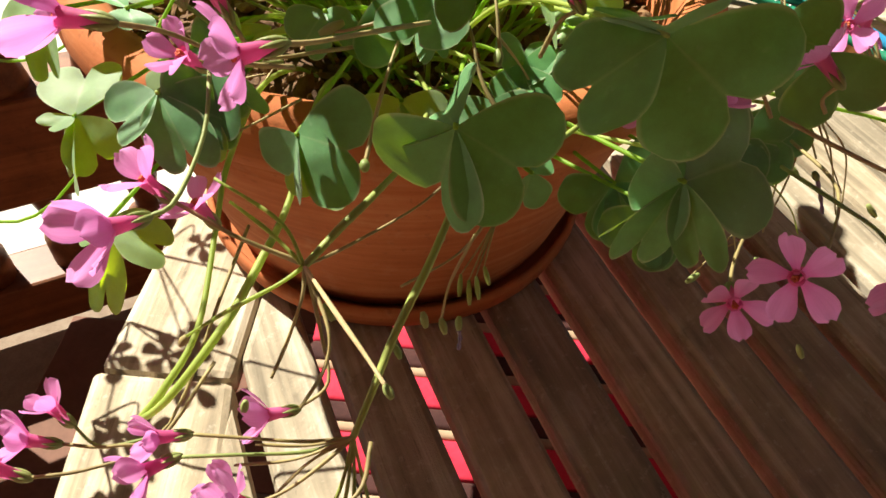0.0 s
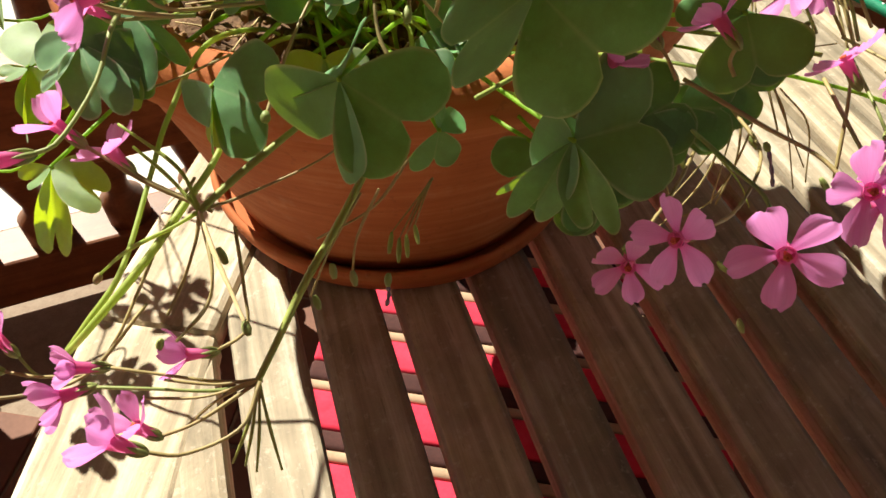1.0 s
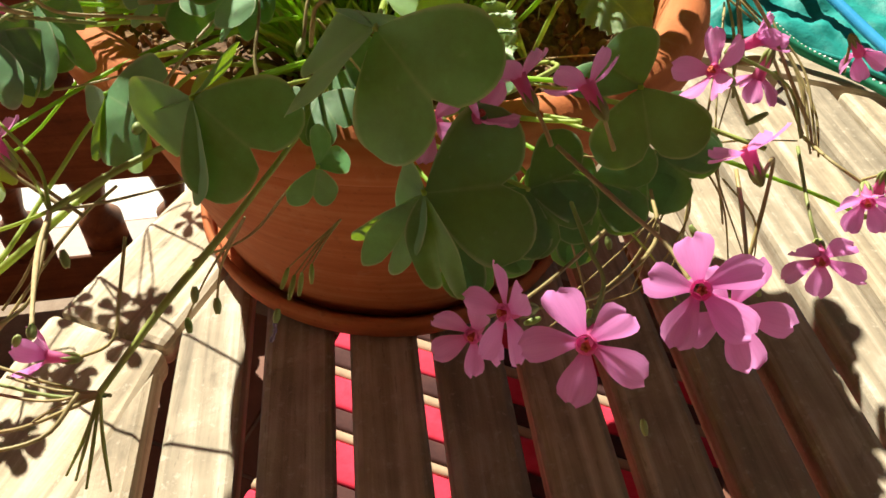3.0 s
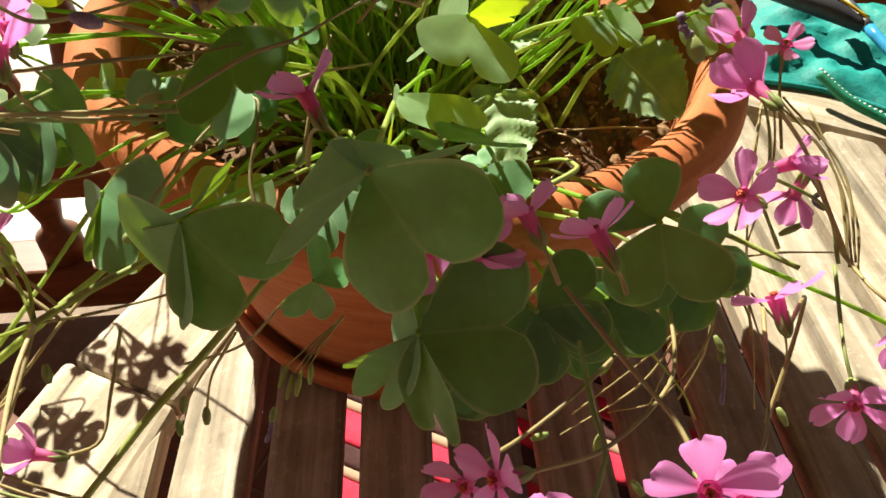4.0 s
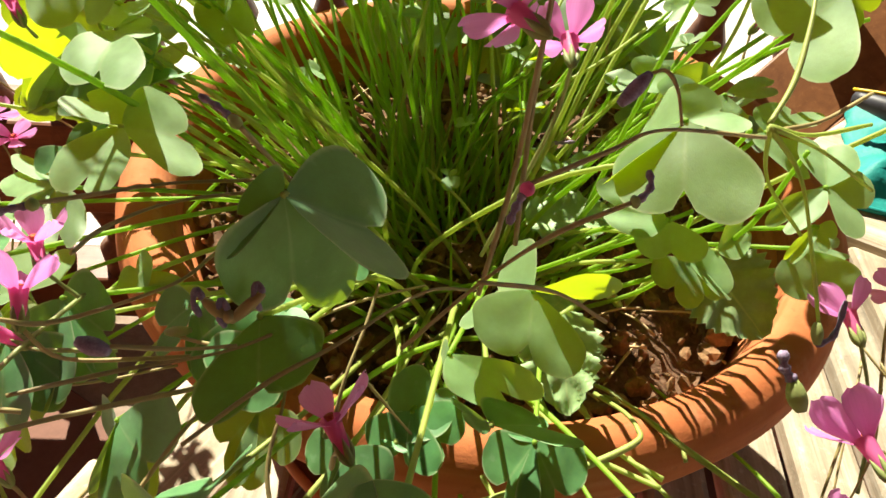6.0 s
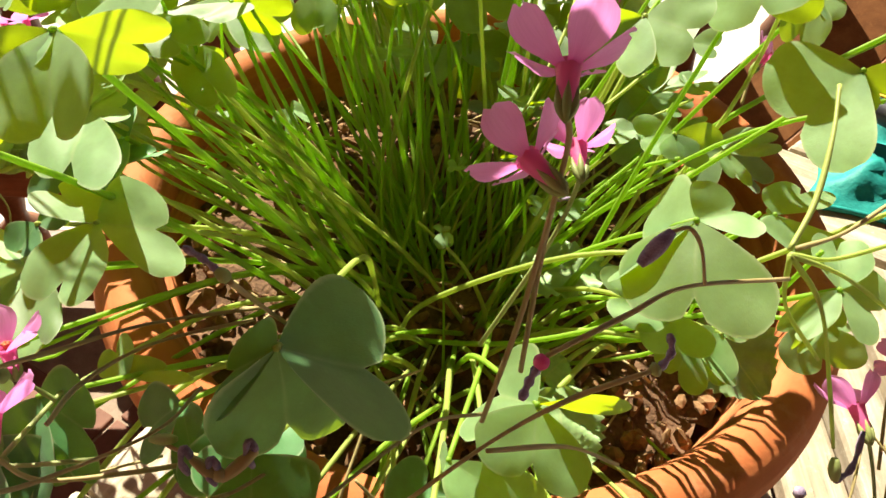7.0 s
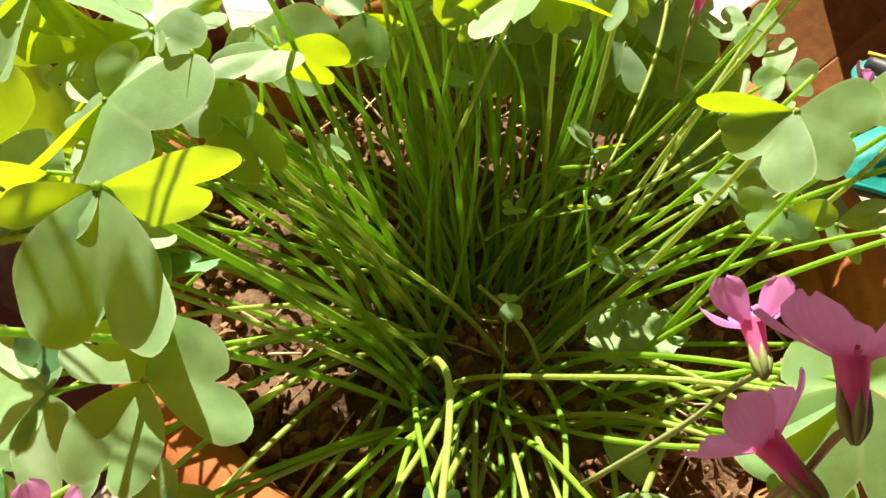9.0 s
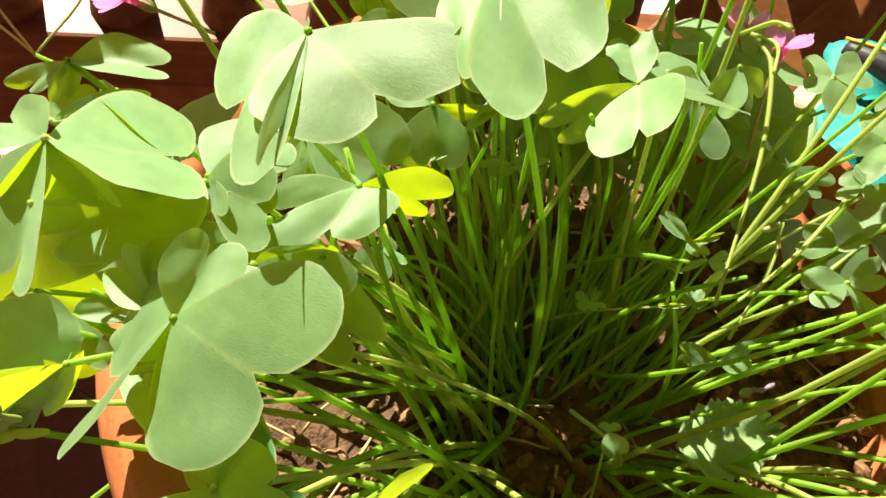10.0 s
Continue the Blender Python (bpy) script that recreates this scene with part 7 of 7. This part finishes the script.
# ---- soil crumbs ----
rng = random.Random(9)
bm = bmesh.new()
for n in range(1500):
    a, s = rng.uniform(0, math.tau), 0.136 * math.sqrt(rng.random())
    x, y = PX + math.cos(a) * s, PY + math.sin(a) * s
    size = rng.choice((0.0014, 0.002, 0.0028, 0.004)) * rng.uniform(0.7, 1.3)
    m = Matrix.Translation((x, y, SOIL_Z + 0.003 + rng.uniform(-0.002, 0.004))) @ Euler([rng.uniform(0, 6) for _ in range(3)]).to_matrix().to_4x4() @ Matrix.Diagonal((size * rng.uniform(0.8, 2.0), size, size * rng.uniform(0.35, 0.8), 1))
    bmesh.ops.create_icosphere(bm, subdivisions=1, radius=1.0, matrix=m)
for v in bm.verts:
    v.co += noise.noise_vector(v.co * 700) * 0.0006
crumbs = part("soil_crumbs", bm, BARK, smooth=False)
tagged(crumbs, "brown bark crumbs and clods on the soil", "soil", kind="stuff")

for n in range(70):
    a, s = rng.uniform(0, math.tau), 0.125 * math.sqrt(rng.random())
    p = Vector((PX + math.cos(a) * s, PY + math.sin(a) * s, SOIL_Z + 0.006))
    d = Vector((rng.gauss(0, 1), rng.gauss(0, 1), rng.uniform(-0.1, 0.25))).normalized() * rng.uniform(0.006, 0.022)
    bm = bmesh.new()
    tube(bm, [p - d, p + Vector((0, 0, rng.uniform(0, 0.004))), p + d], 0.0007, 0.0004, 5, 5)
    tagged(part("straw", bm, STRAW), "pale dry plant fibre lying on the soil", "straw", "straws on the soil")

# ---- weed with toothed leaves ----
weed = thing("weed", (0.050, 0.345, SOIL_Z), "young weed with toothed crinkled leaves beside the sorrel", "plant")


def toothed_leaf(plant, root, base, tip, side, wide, seed):
    """A broad leaf with a toothed edge; side: which way its face turns."""
    base, tip, side = Vector(base), Vector(tip), Vector(side).normalized()
    axis = tip - base
    lat = axis.cross(side).normalized() * wide
    up = lat.cross(axis).normalized()
    bm = bmesh.new()
    uvl = bm.loops.layers.uv.new("UVMap")
    nu, nv = 22, 12
    rows = []
    for i in range(nu + 1):
        u = i / nu
        w = math.sin(math.pi * (0.04 + 0.93 * u) ** 0.75) ** 0.8
        row = []
        for j in range(nv + 1):
            v = 2 * j / nv - 1
            tooth = 1 + (0.09 if (i % 2) else -0.05) * abs(v) ** 6
            z = 0.10 * abs(v) - 0.16 * u * u + 0.035 * math.sin(u * 26 - abs(v) * 7) * (0.3 + abs(v)) + 0.03 * noise.noise(Vector((u * 5, v * 3, seed)))
            row.append(bm.verts.new(base + axis * u + lat * v * w * tooth + up * z * axis.length))
        rows.append(row)
    for i in range(nu):
        for j in range(nv):
            f = bm.faces.new((rows[i][j], rows[i][j + 1], rows[i + 1][j + 1], rows[i + 1][j]))
            for loop, (a, c) in zip(f.loops, ((i, j), (i, j + 1), (i + 1, j + 1), (i + 1, j))):
                loop[uvl].uv = (c / nv, a / nu)
    blade = part("leaf", bm, WEED, plant)
    bm = bmesh.new()
    tube(bm, [root, (Vector(root) + base) / 2 + Vector((0, 0, 0.012)), base], 0.0013, 0.0010, 6, 10)
    part("petiole", bm, PALE_STEM, blade)


ROOT = (0.050, 0.345, SOIL_Z)
toothed_leaf(weed, ROOT, (0.0737, 0.3324, 0.1954), (0.1050, 0.3200, 0.1836), (-0.2, -0.5, 0.9), 0.0170, 1)
toothed_leaf(weed, ROOT, (0.0408, 0.2704, 0.2016), (0.0563, 0.2450, 0.1892), (0.1, -0.9, 0.5), 0.0135, 2)
toothed_leaf(weed, ROOT, (0.0068, 0.3175, 0.1901), (0.0387, 0.3371, 0.1960), (0, -0.3, 1), 0.0120, 3)
toothed_leaf(weed, ROOT, (0.0335, 0.2798, 0.1880), (0.0371, 0.2883, 0.1939), (0, -0.6, 0.8), 0.0100, 4)

# ---- things on the far end of the table ----


def cloth_bag():
    """A rumpled bag of thin teal cloth."""
    bm = bmesh.new()
    n = 40
    rows = []
    for i in range(n + 1):
        row = []
        for j in range(n + 1):
            u, v = i / n, j / n
            x, y = 0.135 + 0.258 * u, 0.690 + 0.185 * v + 0.02 * math.sin(u * 5)
            rim = min(1.0, 9 * min(u, 1 - u, v, 1 - v))
            z = 0.003 + rim * (0.004 + 0.017 * max(0.0, noise.fractal(Vector((u * 4.1, v * 3.6, 4)), 0.8, 2.0, 4) + 0.3) + 0.018 * v * v)
            row.append(bm.verts.new((x + 0.01 * noise.noise(Vector((v * 6, 1, 1))), y + 0.012 * noise.noise(Vector((u * 6, 2, 1))), z)))
        rows.append(row)
    for i in range(n):
        for j in range(n):
            bm.faces.new((rows[i][j], rows[i + 1][j], rows[i + 1][j + 1], rows[i][j + 1]))
    out = bmesh.ops.extrude_edge_only(bm, edges=[e for e in bm.edges if e.is_boundary])
    for v in [v for v in out["geom"] if isinstance(v, bmesh.types.BMVert)]:
        v.co.z = 0.0005
    bag = thing("cloth_bag", (0.26, 0.78, 0.0), "crumpled teal fabric bag on the table's end", "bag")
    part("body", bm, TEAL, bag)
    edge = [Vector((0.135 + 0.258 * k / 10, 0.690 + 0.02 * math.sin(k / 2) + 0.012 * noise.noise(Vector((k * 0.6, 2, 1))), 0.0042)) for k in range(11)]
    part("hem", tube(bmesh.new(), edge, 0.0026, 0.0026, 6, 40, wobble=0.1), TEAL, bag)
    return bag


cloth_bag()
rod = thing("garden_tool", (0.26, 0.72, 0.0), "shiny blue metal tube with a grey joint, lying on the table", "tool")
part("tube", tube(bmesh.new(), [(0.236, 0.775, 0.042), (0.30, 0.695, 0.026), (0.40, 0.575, 0.006)], 0.0050, 0.0050, 14, 12), BLUE, rod)
part("joint", tube(bmesh.new(), [(0.205, 0.815, 0.052), (0.222, 0.793, 0.046), (0.238, 0.773, 0.0415)], 0.0062, 0.0056, 12, 8), STEEL, rod)
cord = thing("cord", (0.30, 0.66, 0.0), "green cord with white flecks along the bag", "cord")
run = [(0.205, 0.700, 0.024), (0.235, 0.684, 0.014), (0.275, 0.672, 0.008), (0.325, 0.640, 0.006), (0.40, 0.555, 0.006)]
part("strand", tube(bmesh.new(), run, 0.0046, 0.0046, 10, 40, wobble=0.05), GREEN_CORD, cord)
for k, p in enumerate(spline(run, 34)):
    bm = bmesh.new()
    bmesh.ops.create_icosphere(bm, subdivisions=1, radius=0.0015, matrix=Matrix.Translation(p + Vector((0, 0, 0.0042))) @ Matrix.Diagonal((1.2, 1.2, 0.5, 1)))
    part("fleck", bm, WHITE, cord)
cutter = thing("pruner_handle", (0.165, 0.80, 0.05), "black rubber tool handle with a yellow stripe", "tool")
part("grip", tube(bmesh.new(), [(0.130, 0.815, 0.040), (0.160, 0.800, 0.046), (0.200, 0.785, 0.046), (0.235, 0.775, 0.040)], lambda t: 0.006 + 0.005 * math.sin(math.pi * t), 0.006, 12, 16), BLACK, cutter)
part("stripe", tube(bmesh.new(), [(0.126, 0.818, 0.046), (0.160, 0.804, 0.0575), (0.200, 0.789, 0.0575), (0.236, 0.778, 0.048)], 0.0016, 0.0016, 8, 16), YELLOW, cutter)

# ---- floor tiles, the part near the table ----
TILE = mesh_from(board([(-0.148, -0.148), (0.148, -0.148), (0.148, 0.148), (-0.148, 0.148)], -0.010, 0.0, 0.003), "tile", FLOOR, False)
for i in range(-8, 10):
    for j in range(-5, 10):
        c = Vector((i * 0.303 + 0.1, j * 0.303))
        if (c - FENCE_A).dot(OUT) > -0.06:
            continue
        ob = new("tile", TILE)
        ob.parent = terrace
        ob.matrix_basis = Matrix.Translation((c.x, c.y, FLOOR_Z)) @ Matrix.Rotation(rng.uniform(-0.004, 0.004), 4, "Z")
